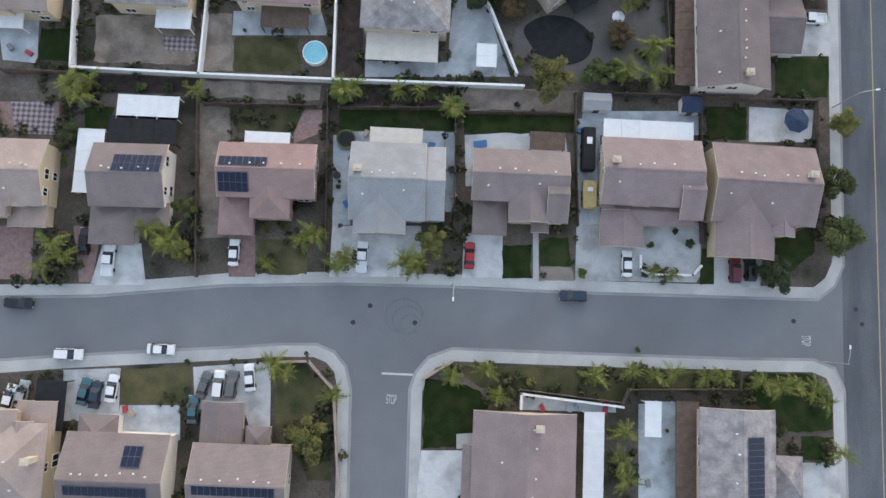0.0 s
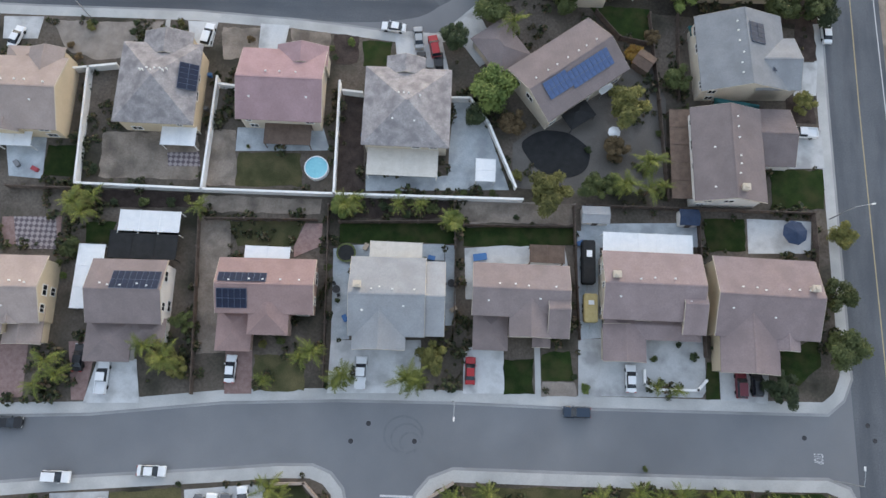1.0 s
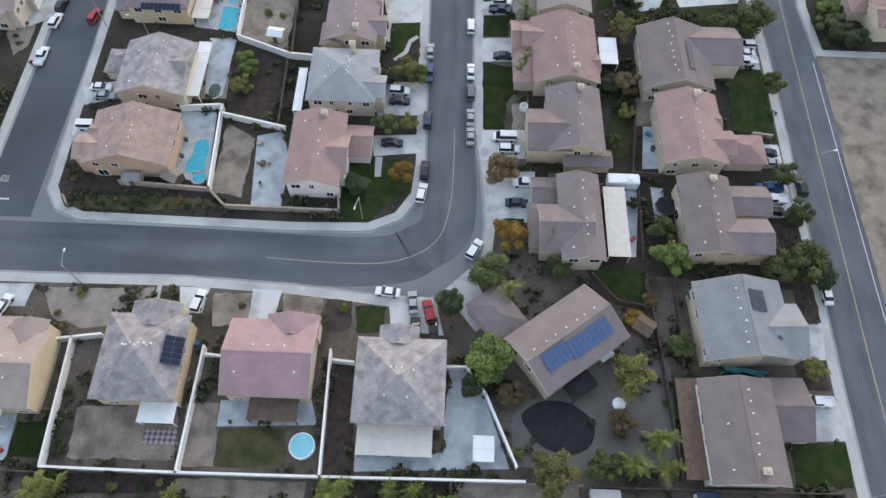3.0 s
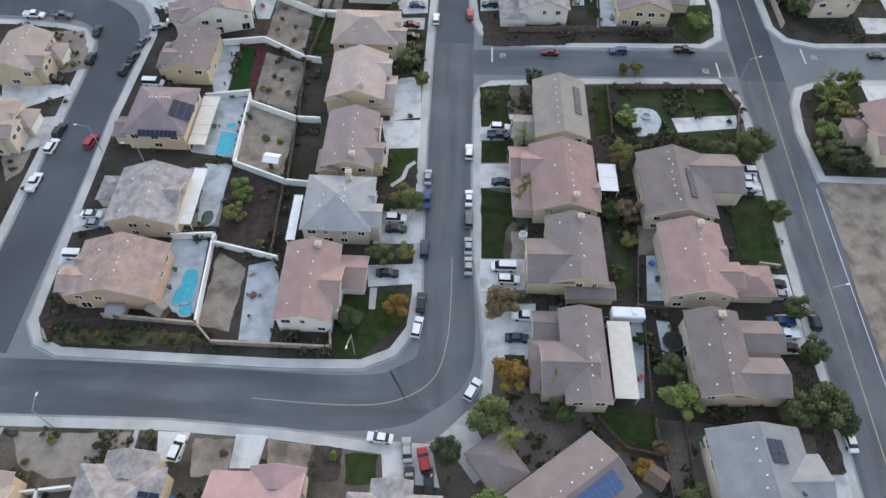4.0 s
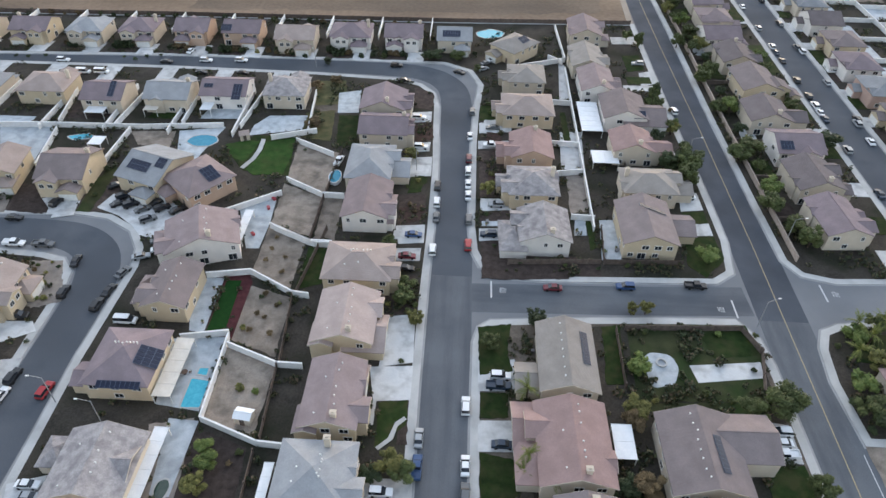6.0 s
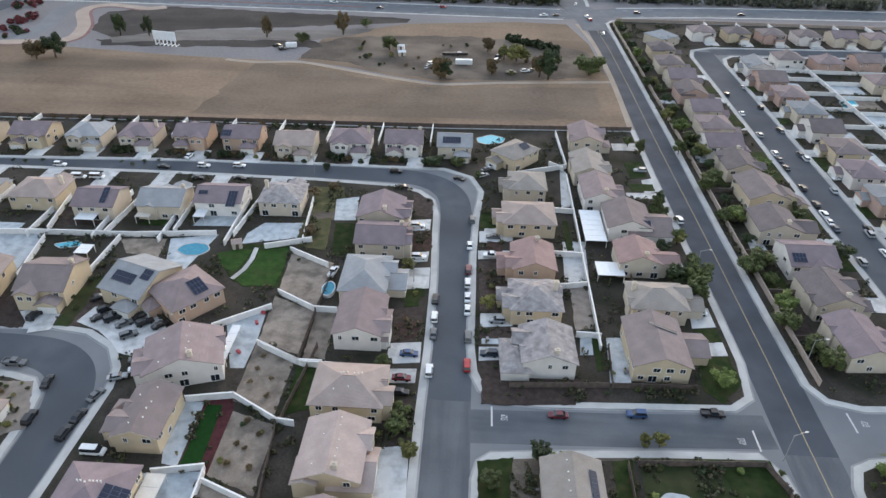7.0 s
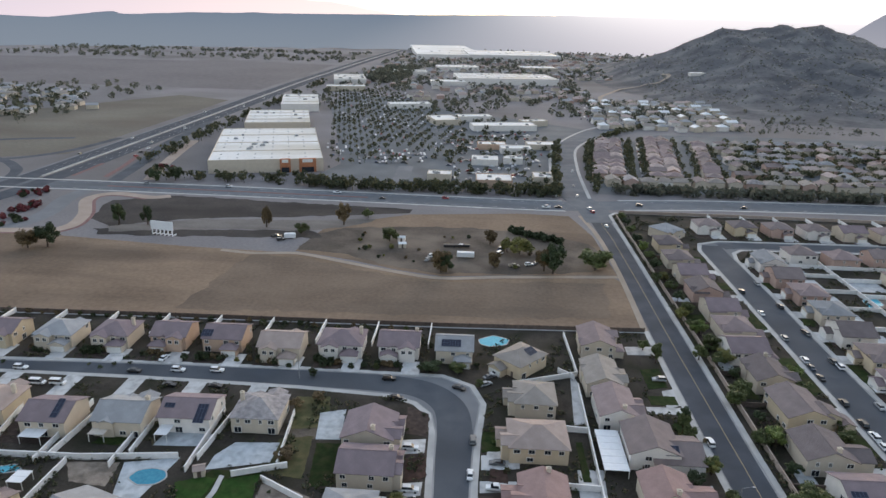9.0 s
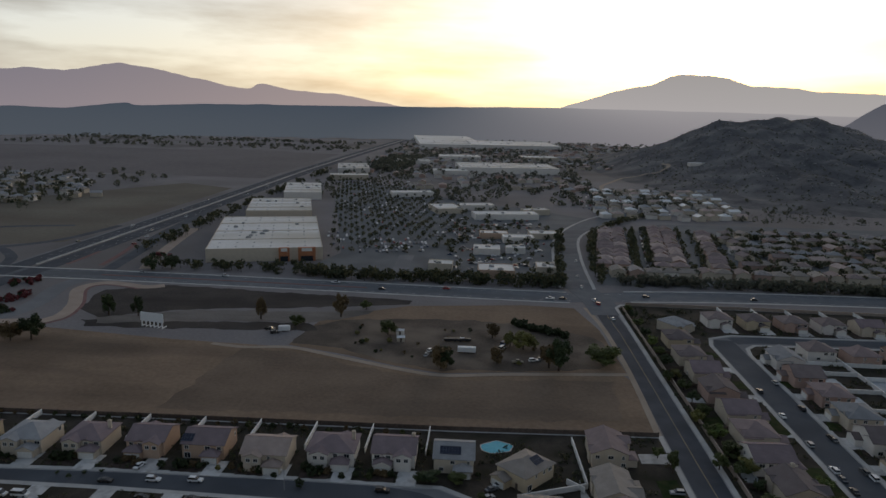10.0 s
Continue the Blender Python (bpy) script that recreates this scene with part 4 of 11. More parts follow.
def patio_cover(x0, y0, x1, y1, colour="white", rot=0.0, h=2.7, ribs=True):
    """A patio roof on posts, with ribs over the sheets."""
    w, d = abs(x1 - x0), abs(y1 - y0)
    root = thing("patio_cover", pose((x0 + x1) / 2, (y0 + y1) / 2, 0.15, 0, 0, rot), "%s flat patio cover on posts beside the house" % colour, "patio cover")
    bm = bmesh.new()
    box(bm, -w / 2, w / 2, -d / 2, d / 2, h - 0.12, h)
    part("roof", bm, COVERS[colour], root)
    along = w >= d
    n = max(2, int((w if along else d) / 3.0))
    if ribs:
        for i in range(n + 1):
            s = -0.5 + i / n
            bm = bmesh.new()
            if along:
                box(bm, s * w - 0.05, s * w + 0.05, -d / 2 - 0.1, d / 2 + 0.1, h, h + 0.06)
            else:
                box(bm, -w / 2 - 0.1, w / 2 + 0.1, s * d - 0.05, s * d + 0.05, h, h + 0.06)
            part("rib", bm, COVERS[colour], root)
    for sx in (-1, 1):
        for sy in (-1, 1):
            bm = bmesh.new()
            box(bm, -0.08, 0.08, -0.08, 0.08, -0.1, h - 0.1)
            part("post", bm, TRIM if colour in ("white", "cream") else COVERS[colour], root).matrix_basis = pose(sx * (w / 2 - 0.15), sy * (d / 2 - 0.15), 0)
    return root


def shed(x, y, w, d, rot, roof, wall, label):
    root = thing("shed", pose(x, y, 0.15, 0, 0, rot), label, "shed")
    bm = bmesh.new()
    body_mesh(bm, w, d, 2.2, "gable", "x")
    part("wall", bm, wall, root)
    bm = bmesh.new()
    roof_mesh(bm, w, d, 2.2, "gable", "x", 0.2, thick=0.08)
    part("roof", bm, roof, root)
    placed("door", shared("front_door", door_build), TRIM, root, pose(0, -d / 2, 0))
    return root


def ring(n, rx, ry=None, wob=0.0, seed=0):
    rnd = random.Random(seed)
    ry = ry or rx
    return [(math.cos(i / n * 2 * math.pi) * rx * (1 + rnd.uniform(-wob, wob)), math.sin(i / n * 2 * math.pi) * ry * (1 + rnd.uniform(-wob, wob))) for i in range(n)]


def ring_at(x, y, r):
    return [(x + a, y + b) for a, b in ring(18, r)]


POOLS = []


def sunk_pool(pts, label="turquoise swimming pool with a pale coping", water=None):
    """A pool let into the deck: coping round the edge, water a little lower."""
    pts = ccw(pts)
    c = Vector((sum(p[0] for p in pts) / len(pts), sum(p[1] for p in pts) / len(pts)))
    loc = [(p[0] - c.x, p[1] - c.y) for p in pts]
    POOLS.append(pts)
    root = thing("swimming_pool", pose(c.x, c.y, 0.15), label, "pool")
    bm = bmesh.new()
    outer, inner = inset(loc, -0.35), loc
    n = len(loc)
    vs = [[bm.verts.new((p[0], p[1], z)) for p in ps] for ps, z in ((outer, 0.0), (outer, 0.14), (inner, 0.14), (inner, 0.04))]
    for a, b in zip(vs, vs[1:]):
        for i in range(n):
            bm.faces.new((a[i], a[(i + 1) % n], b[(i + 1) % n], b[i]))
    part("coping", bm, CONCRETE, root)
    bm = bmesh.new()
    prism(bm, inset(loc, -0.04), -0.05, 0.1)
    part("water", bm, water or WATER, root)
    return root


def round_pool(x, y, rx, ry, label, cover=None):
    root = thing("above_ground_pool", pose(x, y, 0.15), label, "pool")
    bm = bmesh.new()
    a, b = ring(28, rx, ry), ring(28, rx - 0.16, ry - 0.16)
    vs = [[bm.verts.new((p[0], p[1], z)) for p in ps] for ps, z in ((a, -0.05), (a, 1.2), (b, 1.2), (b, 0.9))]
    for p, q in zip(vs, vs[1:]):
        for i in range(28):
            bm.faces.new((p[i], p[(i + 1) % 28], q[(i + 1) % 28], q[i]))
    part("rim", bm, PLASTIC, root)
    bm = bmesh.new()
    prism(bm, ring(28, rx - 0.15, ry - 0.15), 0.8, 1.05)
    part("water", bm, cover or POOLCOVER, root)
    return root


def trampoline(x, y, r, mat, label):
    root = thing("trampoline", pose(x, y, 0.15), label, "trampoline")
    bm = bmesh.new()
    a, b = ring(20, r), ring(20, r - 0.3)
    vs = [[bm.verts.new((p[0], p[1], z)) for p in ps] for ps, z in ((a, 0.8), (a, 0.88), (b, 0.88), (b, 0.8))]
    for p, q in zip(vs, vs[1:] + vs[:1]):
        for i in range(20):
            bm.faces.new((p[i], p[(i + 1) % 20], q[(i + 1) % 20], q[i]))
    part("frame", bm, mat, root)
    bm = bmesh.new()
    prism(bm, ring(20, r - 0.28), 0.8, 0.83)
    part("jumping_mat", bm, BLACKNET, root)
    for i in range(4):
        bm = bmesh.new()
        box(bm, -0.04, 0.04, -0.04, 0.04, -0.05, 0.8)
        part("leg", bm, METAL, root).matrix_basis = pose(math.cos(i * 1.57) * (r - 0.1), math.sin(i * 1.57) * (r - 0.1), 0)
    return root


def parasol(x, y, r, colour, label):
    root = thing("parasol", pose(x, y, 0.15, 0, 0, 12), label, "parasol")
    bm = bmesh.new()
    rim, top = [bm.verts.new((p[0], p[1], 2.2)) for p in ring(8, r)], bm.verts.new((0, 0, 2.9))
    low = bm.verts.new((0, 0, 2.75))
    for i in range(8):
        bm.faces.new((rim[i], rim[(i + 1) % 8], top))
        bm.faces.new((rim[(i + 1) % 8], rim[i], low))
    part("canopy", bm, COVERS[colour], root)
    bm = bmesh.new()
    bmesh.ops.create_cone(bm, cap_ends=True, segments=8, radius1=0.04, radius2=0.04, depth=2.8, matrix=pose(0, 0, 1.4))
    part("pole", bm, METAL, root)
    return root


def street_lamp(x, y, turn, h=8.2):
    """A lamp on a tall pole with an arm over the road; turn: where the arm points."""
    root = thing("street_lamp", pose(x, y, 0.15, 0, 0, turn), "grey concrete street lamp with a long curved arm", "street lamp", "street lamps")
    bm = bmesh.new()
    bmesh.ops.create_cone(bm, cap_ends=True, segments=8, radius1=0.12, radius2=0.07, depth=h, matrix=pose(0, 0, h / 2))
    part("pole", bm, GUTTER, root)
    bm = bmesh.new()
    prev = Vector((0, 0, h - 0.3))
    for i in range(1, 6):
        p = Vector((i * 0.5, 0, h - 0.3 + 0.7 * math.sin(i / 5 * 1.4)))
        d = p - prev
        bmesh.ops.create_cone(bm, cap_ends=True, segments=6, radius1=0.06, radius2=0.055, depth=d.length, matrix=Matrix.Translation((p + prev) / 2) @ d.to_track_quat("Z", "Y").to_matrix().to_4x4())
        prev = p
    part("arm", bm, METAL, root)
    bm = bmesh.new()
    box(bm, 2.4, 3.1, -0.13, 0.13, h + 0.3, h + 0.44)
    part("lamp_head", bm, TRIM, root)
    return root


def trailer(x, y, turn, length, width, h, material, label):
    root = thing("trailer", pose(x, y, 0.15 if y < 345 else 0.0, 0, 0, turn), label, "trailer")
    bm = bmesh.new()
    box(bm, -length / 2, length / 2, -width / 2, width / 2, 0.45, h)
    bmesh.ops.bevel(bm, geom=bm.edges[:], offset=0.18, segments=2, affect="EDGES")
    part("body", bm, material, root)
    bm = bmesh.new()
    box(bm, length * 0.1, length * 0.25, -width * 0.2, width * 0.2, h, h + 0.25)
    part("roof_hatch", bm, PLASTIC, root)
    for sx in (-0.1, 0.1):
        for sy in (-1, 1):
            placed("wheel", shared("wheel", wheel_build), RUBBER, root, pose(sx * length, sy * (width / 2 - 0.08), 0.34))
    bm = bmesh.new()
    box(bm, -length / 2 - 1.1, -length / 2 + 0.1, -0.06, 0.06, 0.4, 0.52)
    part("drawbar", bm, METAL, root)
    return root


house(-71.5, 18.0, 1, 13.0, 11.5, "S", "gable", "x", "yellow", "tan", [])
home = house(-51.1, 18.4, 1, 12.6, 10.9, "S", "gable", "x", "white", "brown", [(-3.2, -8.0, 7.8, 7.3, 3.0, "x", "hip"), (3.3, -6.3, 5.8, 4.2, 3.0, "x", "hip")], plain=True)
solar(*home, 1.9, 1.7, 8, 2, "N")
home = house(-28.0, 20.3, 1, 16.4, 9.5, "S", "gable", "x", "pink", "rose", [(-5.4, -7.1, 6.0, 7.5, 3.0, "y", "hip"), (0.7, -4.1, 6.8, 8.2, 5.0, "y", "hip")], plain=True)
solar(*home, -3.7, 1.2, 8, 1, "N")
solar(*home, -5.3, -2.4, 5, 2, "S")
house(-7.5, 19.4, 1, 12.7, 13.5, "S", "gable", "x", "grey", "grey", [(-1.2, -4.8, 8.9, 8.3, 5.3, "y", "gable"), (7.7, -0.1, 3.9, 12.8, 5.0, "x", "gable")])
house(15.0, 21.4, 0, 16.4, 9.1, "S", "gable", "x", "cream", "brown", [(-4.8, -6.5, 6.0, 7.2, 3.0, "y", "hip"), (1.7, -3.9, 7.2, 7.9, 5.2, "y", "gable"), (3.9, -7.6, 3.1, 3.3, 3.0, "y", "gable"), (6.4, -3.1, 3.6, 9.5, 5.2, "x", "gable")])
house(37.4, 23.1, 0, 17.1, 11.8, "S", "gable", "x", "cream", "mauve", [(-4.3, -9.6, 7.4, 6.3, 3.0, "y", "gable"), (0.6, -6.5, 16.6, 4.8, 3.0, "x", "hip"), (6.9, -3.0, 3.9, 10.0, 5.2, "x", "gable"), (-1.5, -4.1, 2.8, 3.5, 4.7, "y", "gable"), (3.9, -3.8, 2.9, 3.5, 4.7, "y", "gable")])
house(56.7, 21.9, -1, 17.7, 13.8, "S", "gable", "x", "yellow", "mauve", [(-2.9, -6.5, 10.0, 12.7, 5.0, "y", "gable"), (3.5, -5.1, 4.4, 7.2, 4.9, "y", "gable")])
house(-66.0, -30.0, 0, 12.0, 14.0, "N", "hip", "x", "yellow", "tan", [])
home = house(-48.6, -31.0, 0, 16.5, 14.0, "N", "gable", "x", "white", "brown", [(-4.6, 6.4, 6.5, 6.2, 3.0, "y", "hip")], plain=True)
solar(*home, 3.0, 3.7, 3, 2, "N")
solar(*home, -0.5, -1.7, 13, 1, "S")
home = house(-28.8, -31.0, 0, 15.6, 12.0, "N", "gable", "x", "cream", "brown", [(-4.2, 8.2, 6.9, 8.3, 3.0, "y", "gable"), (1.9, 6.5, 4.1, 4.3, 3.0, "y", "hip")], plain=True)
solar(*home, -0.3, -0.9, 13, 1, "S")
house(17.0, -28.0, 0, 17.0, 20.0, "W", "gable", "y", "cream", "mauve", [(-2.7, 5.1, 6.2, 5.1, 3.4, "x", "gable"), (-5.9, -0.2, 8.1, 8.7, 3.0, "y", "gable")])
home = house(52.0, -27.0, 0, 12.6, 22.0, "E", "gable", "y", "cream", "greymix", [(9.1, -0.1, 5.8, 7.0, 3.0, "x", "hip")], plain=True)
solar(*home, 2.3, 1.8, 10, 2, "E")
house(-74.4, 53.4, 0, 13.4, 14.0, "N", "gable", "x", "yellow", "tan", [])
home = house(-51.0, 56.4, 0, 14.5, 15.7, "N", "hip", "x", "yellow", "greymix", [(0.8, 7.8, 8.9, 4.8, 5.2, "y", "gable")], plain=True)
solar(*home, 5.7, 0.9, 5, 2, "E")
house(-28.8, 57.1, 0, 15.3, 14.0, "N", "gable", "x", "cream", "rosepink", [(3.2, 6.0, 9.4, 4.0, 5.2, "y", "gable")])
house(-6.0, 53.9, 0, 15.7, 15.2, "N", "hip", "x", "cream", "greymix", [(-0.6, 8.1, 7.1, 3.5, 5.2, "y", "gable")])
home = house(23.1, 62.8, -53, 12.6, 18.6, "W", "gable", "y", "cream", "dusk", [(-11.5, -6.7, 9.3, 7.5, 3.0, "x", "hip")], plain=True)
solar(*home, 2.6, 2.6, 9, 2, "E", "blue solar panels in staggered rows with pale frames", SOLARBLUE)
solar(*home, 2.0, -4.4, 5, 2, "E", "blue solar panels in staggered rows with pale frames", SOLARBLUE)
home = house(55.1, 67.5, 3, 16.3, 15.1, "E", "gable", "y", "cream", "slate", [(6.0, -2.2, 8.4, 10.4, 5.4, "x", "gable")], plain=True)
solar(*home, 2.1, 2.7, 4, 2, "E")
solar(*home, 6.3, -3.3, 2, 2, "E")
house(51.6, 47.5, 1, 12.8, 17.6, "E", "gable", "y", "white", "dusk", [(9.7, 4.4, 6.8, 11.2, 3.2, "x", "gable")])
house(26.9, 87.9, 1, 8.5, 19.2, "W", "gable", "y", "cream", "dusk", [(-5.0, 7.1, 7.9, 6.5, 3.0, "x", "gable"), (-2.9, -2.5, 10.6, 10.3, 5.2, "x", "gable"), (-7.3, -1.0, 5.5, 10.3, 3.0, "y", "hip")])
house(27.0, 111.5, 1, 11.8, 16.6, "W", "gable", "y", "yellow", "dusk", [(-5.5, -2.7, 9.4, 10.8, 5.1, "x", "gable"), (2.6, -8.0, 10.0, 4.4, 2.6, "x", "gable")])
house(25.8, 130.9, 1, 14.6, 19.1, "W", "gable", "y", "cream", "rose", [(-7.5, -2.8, 7.8, 10.4, 3.2, "x", "hip"), (-6.7, 5.2, 9.7, 11.3, 3.2, "x", "gable")])
home = house(26.4, 152.5, 0, 12.8, 19.5, "W", "gable", "y", "cream", "taupe", [(-7.9, -4.4, 6.6, 8.4, 3.0, "x", "gable")], plain=True)
solar(*home, 4.0, 1.6, 9, 1, "E")
house(52.0, 89.3, 1, 10.4, 17.6, "E", "gable", "y", "cream", "dusk", [(8.9, 4.8, 9.8, 7.1, 3.0, "x", "gable"), (6.3, -4.5, 10.4, 7.9, 5.0, "x", "gable")])
house(51.2, 110.3, 1, 13.3, 18.0, "E", "gable", "y", "cream", "rose", [(11.6, -3.5, 8.7, 7.6, 3.0, "x", "hip")])
home = house(50.3, 130.0, 1, 15.3, 18.2, "E", "gable", "y", "cream", "dusk", [(8.4, 3.9, 13.4, 11.4, 5.0, "x", "gable")], plain=True)
solar(*home, 2.6, -1.4, 8, 1, "E")
house(-64.0, 102.5, 0, 17.5, 13.1, "W", "gable", "y", "peach", "terracotta", [(-8.8, 2.1, 2.6, 8.4, 3.0, "x", "hip")])
house(-63.3, 121.2, 0, 15.2, 15.0, "W", "gable", "y", "cream", "greymix", [(-10.1, 3.7, 5.0, 6.9, 3.0, "x", "hip"), (3.3, 0.4, 7.5, 9.3, 5.3, "x", "gable")])
home = house(-67.5, 146.9, 0, 14.6, 15.9, "W", "hip", "x", "yellow", "plum", [], plain=True)
solar(*home, 5.3, -0.9, 5, 3, "E")
solar(*home, 1.1, -7.8, 9, 1, "S")
house(-65.5, 169.1, 0, 10.8, 15.5, "W", "gable", "y", "yellow", "brown", [(-8.1, 0.3, 2.3, 10.0, 3.0, "x", "hip")])
house(-64.7, 188.7, 18, 18.8, 14.5, "W", "gable", "y", "white", "mauve", [])
home = house(-73.9, 213.8, 50, 15.7, 16.0, "W", "hip", "x", "peach", "mauve", [], plain=True)
solar(*home, 1.8, -4.1, 4, 3, "S")
home = house(-87.8, 218.2, -20, 14.7, 18.3, "S", "gable", "x", "yellow", "grey", [], plain=True)
solar(*home, -1.5, -4.4, 7, 2, "S")
solar(*home, 4.6, -2.0, 3, 2, "S")
house(-113.0, 217.2, 2, 14.3, 16.5, "S", "gable", "x", "yellow", "brown", [])
house(-133.0, 217.0, 8, 12.0, 14.0, "S", "gable", "y", "yellow", "tan", [])
house(-26.1, 101.5, 0, 11.3, 18.0, "E", "gable", "y", "white", "rose", [(8.1, 4.0, 5.8, 8.1, 3.0, "x", "gable"), (4.5, -0.9, 4.2, 10.0, 5.2, "x", "gable")])
house(-22.6, 121.3, 0, 14.9, 15.0, "E", "hip", "y", "cream", "grey", [(4.1, -0.6, 7.2, 9.6, 3.4, "x", "gable")])
house(-22.2, 140.0, 0, 12.0, 17.5, "E", "gable", "y", "yellow", "mauve", [(1.9, 3.2, 9.0, 12.1, 3.4, "x", "gable"), (3.6, -3.6, 8.6, 6.4, 5.1, "x", "gable"), (-4.4, -6.2, 5.0, 6.6, 4.6, "y", "gable")])
house(-22.8, 161.5, 0, 14.0, 16.5, "E", "gable", "y", "yellow", "blush", [(4.6, -2.8, 9.7, 11.7, 3.0, "x", "gable"), (3.4, 3.4, 9.2, 6.6, 5.1, "x", "gable"), (-4.6, -5.4, 5.6, 7.0, 4.8, "y", "gable")])
house(-22.6, 180.3, 0, 17.3, 14.2, "E", "hip", "x", "yellow", "tan", [(5.0, 0.9, 7.4, 13.1, 3.4, "x", "gable")])
house(-23.8, 205.9, 0, 13.1, 17.4, "E", "gable", "y", "white", "mauve", [(4.4, -1.0, 7.1, 13.4, 3.0, "x", "gable")])
house(-25.3, 224.6, 0, 13.8, 18.4, "E", "hip", "y", "cream", "grey", [(5.7, 0.8, 12.5, 10.6, 3.0, "x", "gable")])
house(-23.6, 246.3, 0, 15.9, 13.8, "E", "gable", "x", "cream", "plum", [(4.8, 2.3, 9.1, 11.3, 3.0, "x", "gable")])
house(-25.5, 262.0, 0, 15.5, 14.5, "E", "gable", "y", "cream", "plum", [(5.9, 4.4, 7.8, 10.5, 3.0, "x", "gable")])
house(-60.2, 269.0, 1, 15.0, 14.5, "N", "hip", "x", "cream", "greymix", [])
home = house(-80.6, 267.0, 1, 16.3, 14.1, "N", "gable", "x", "white", "plum", [], plain=True)
solar(*home, 4.8, -5.3, 3, 4, "S")
solar(*home, -5.3, -3.0, 3, 1, "S")
house(-99.1, 263.5, 1, 15.5, 14.5, "N", "gable", "x", "cream", "grey", [])
home = house(-120.3, 261.5, 1, 14.5, 14.5, "N", "gable", "x", "cream", "plum", [], plain=True)
solar(*home, 3.1, -2.7, 2, 4, "S")
house(-143.2, 266.0, 1, 17.2, 14.5, "N", "hip", "x", "yellow", "tan", [])
house(-23.6, 318.6, 1, 15.5, 14.3, "S", "gable", "x", "white", "plum", [])
house(-44.7, 317.6, 1, 16.7, 14.4, "S", "hip", "x", "white", "plum", [])
house(-66.0, 313.5, 1, 16.0, 14.5, "S", "gable", "x", "cream", "tan", [])
home = house(-88.2, 317.5, 1, 15.4, 14.1, "S", "gable", "x", "peach", "plum", [], plain=True)
solar(*home, -5.8, -4.4, 4, 2, "S")
house(-108.3, 317.5, 1, 14.0, 14.0, "S", "gable", "x", "peach", "plum", [])
house(-129.6, 316.0, 1, 14.7, 14.0, "S", "hip", "x", "cream", "plum", [])
house(-150.0, 314.5, 1, 15.0, 14.0, "S", "hip", "x", "cream", "grey", [])
house(-172.0, 313.5, 1, 15.5, 14.0, "S", "gable", "x", "yellow", "plum", [])
home = house(-3.4, 317.3, 1, 14.2, 14.1, "S", "gable", "x", "cream", "grey", [], plain=True)
solar(*home, -1.2, -3.6, 7, 2, "S")
home = house(20.3, 310.6, 48, 15.7, 13.0, "W", "hip", "x", "yellow", "taupe", [], plain=True)
solar(*home, 2.1, -2.7, 4, 2, "S")
house(24.4, 197.5, 1, 14.0, 14.5, "W", "gable", "y", "white", "greymix", [(-8.2, -1.8, 7.7, 12.9, 3.0, "x", "hip")])
house(22.5, 217.9, 1, 14.7, 14.7, "W", "hip", "x", "yellow", "greymix", [])
house(23.0, 236.7, 1, 13.3, 14.8, "W", "gable", "y", "peach", "rose", [(-7.9, 1.0, 6.0, 9.0, 3.0, "x", "gable")])
house(23.0, 262.3, 1, 17.6, 15.1, "W", "hip", "x", "yellow", "tan", [])
house(23.6, 285.0, 0, 13.7, 14.5, "W", "hip", "y", "cream", "taupe", [])
home = house(51.9, 200.5, 0, 14.8, 19.1, "E", "gable", "y", "yellow", "brown", [(8.1, 2.2, 11.2, 9.6, 3.0, "x", "gable")], plain=True)
solar(*home, 1.8, 2.7, 1, 5, "E")
house(56.0, 219.9, 0, 15.9, 13.0, "E", "hip", "x", "cream", "taupe", [(7.6, 0.8, 11.0, 8.0, 3.0, "x", "gable")])
house(54.6, 241.3, 1, 13.2, 12.7, "E", "gable", "y", "cream", "rose", [(7.3, 0.0, 11.1, 9.5, 3.0, "x", "gable")])
home = house(55.2, 263.0, 0, 15.0, 16.5, "E", "gable", "y", "white", "brown", [(6.5, -2.1, 14.6, 14.7, 3.6, "x", "gable")], plain=True)
solar(*home, 4.5, -6.3, 4, 2, "S")
house(48.5, 282.0, 1, 12.6, 17.5, "E", "gable", "y", "white", "mauve", [])
house(49.3, 328.0, 0, 13.3, 17.0, "E", "gable", "y", "cream", "mauve", [])
house(105.0, 206.5, 3, 12.5, 17.0, "E", "gable", "y", "cream", "plum", [])
house(105.5, 226.5, 3, 14.0, 16.0, "E", "gable", "y", "cream", "umber", [])
home = house(106.5, 245.0, 1, 15.0, 15.0, "E", "gable", "x", "white", "plum", [(2.0, -4.4, 7.5, 8.0, 5.2, "y", "gable"), (8.6, 2.6, 5.0, 7.0, 3.0, "x", "hip")], plain=True)
solar(*home, -4.4, -4.6, 4, 2, "S")
house(103.5, 264.0, 0, 14.5, 15.0, "E", "gable", "y", "cream", "umber", [(6.5, -1.5, 12.0, 9.0, 4.6, "x", "gable")])
house(106.5, 287.0, 3, 14.5, 18.0, "E", "gable", "y", "yellow", "dusk", [(6.0, -4.2, 9.0, 7.5, 5.2, "y", "gable"), (11.5, -6.0, 5.5, 6.5, 3.2, "y", "gable")])
house(105.0, 308.0, 2, 13.5, 16.0, "E", "gable", "y", "cream", "umber", [])
house(104.0, 327.5, 3, 15.0, 15.0, "E", "gable", "x", "white", "plum", [])
house(-108.5, 166.0, 0, 12.0, 15.0, "E", "gable", "y", "yellow", "tan", [])
house(-107.0, 142.0, 0, 12.0, 14.0, "E", "hip", "y", "cream", "tan", [])
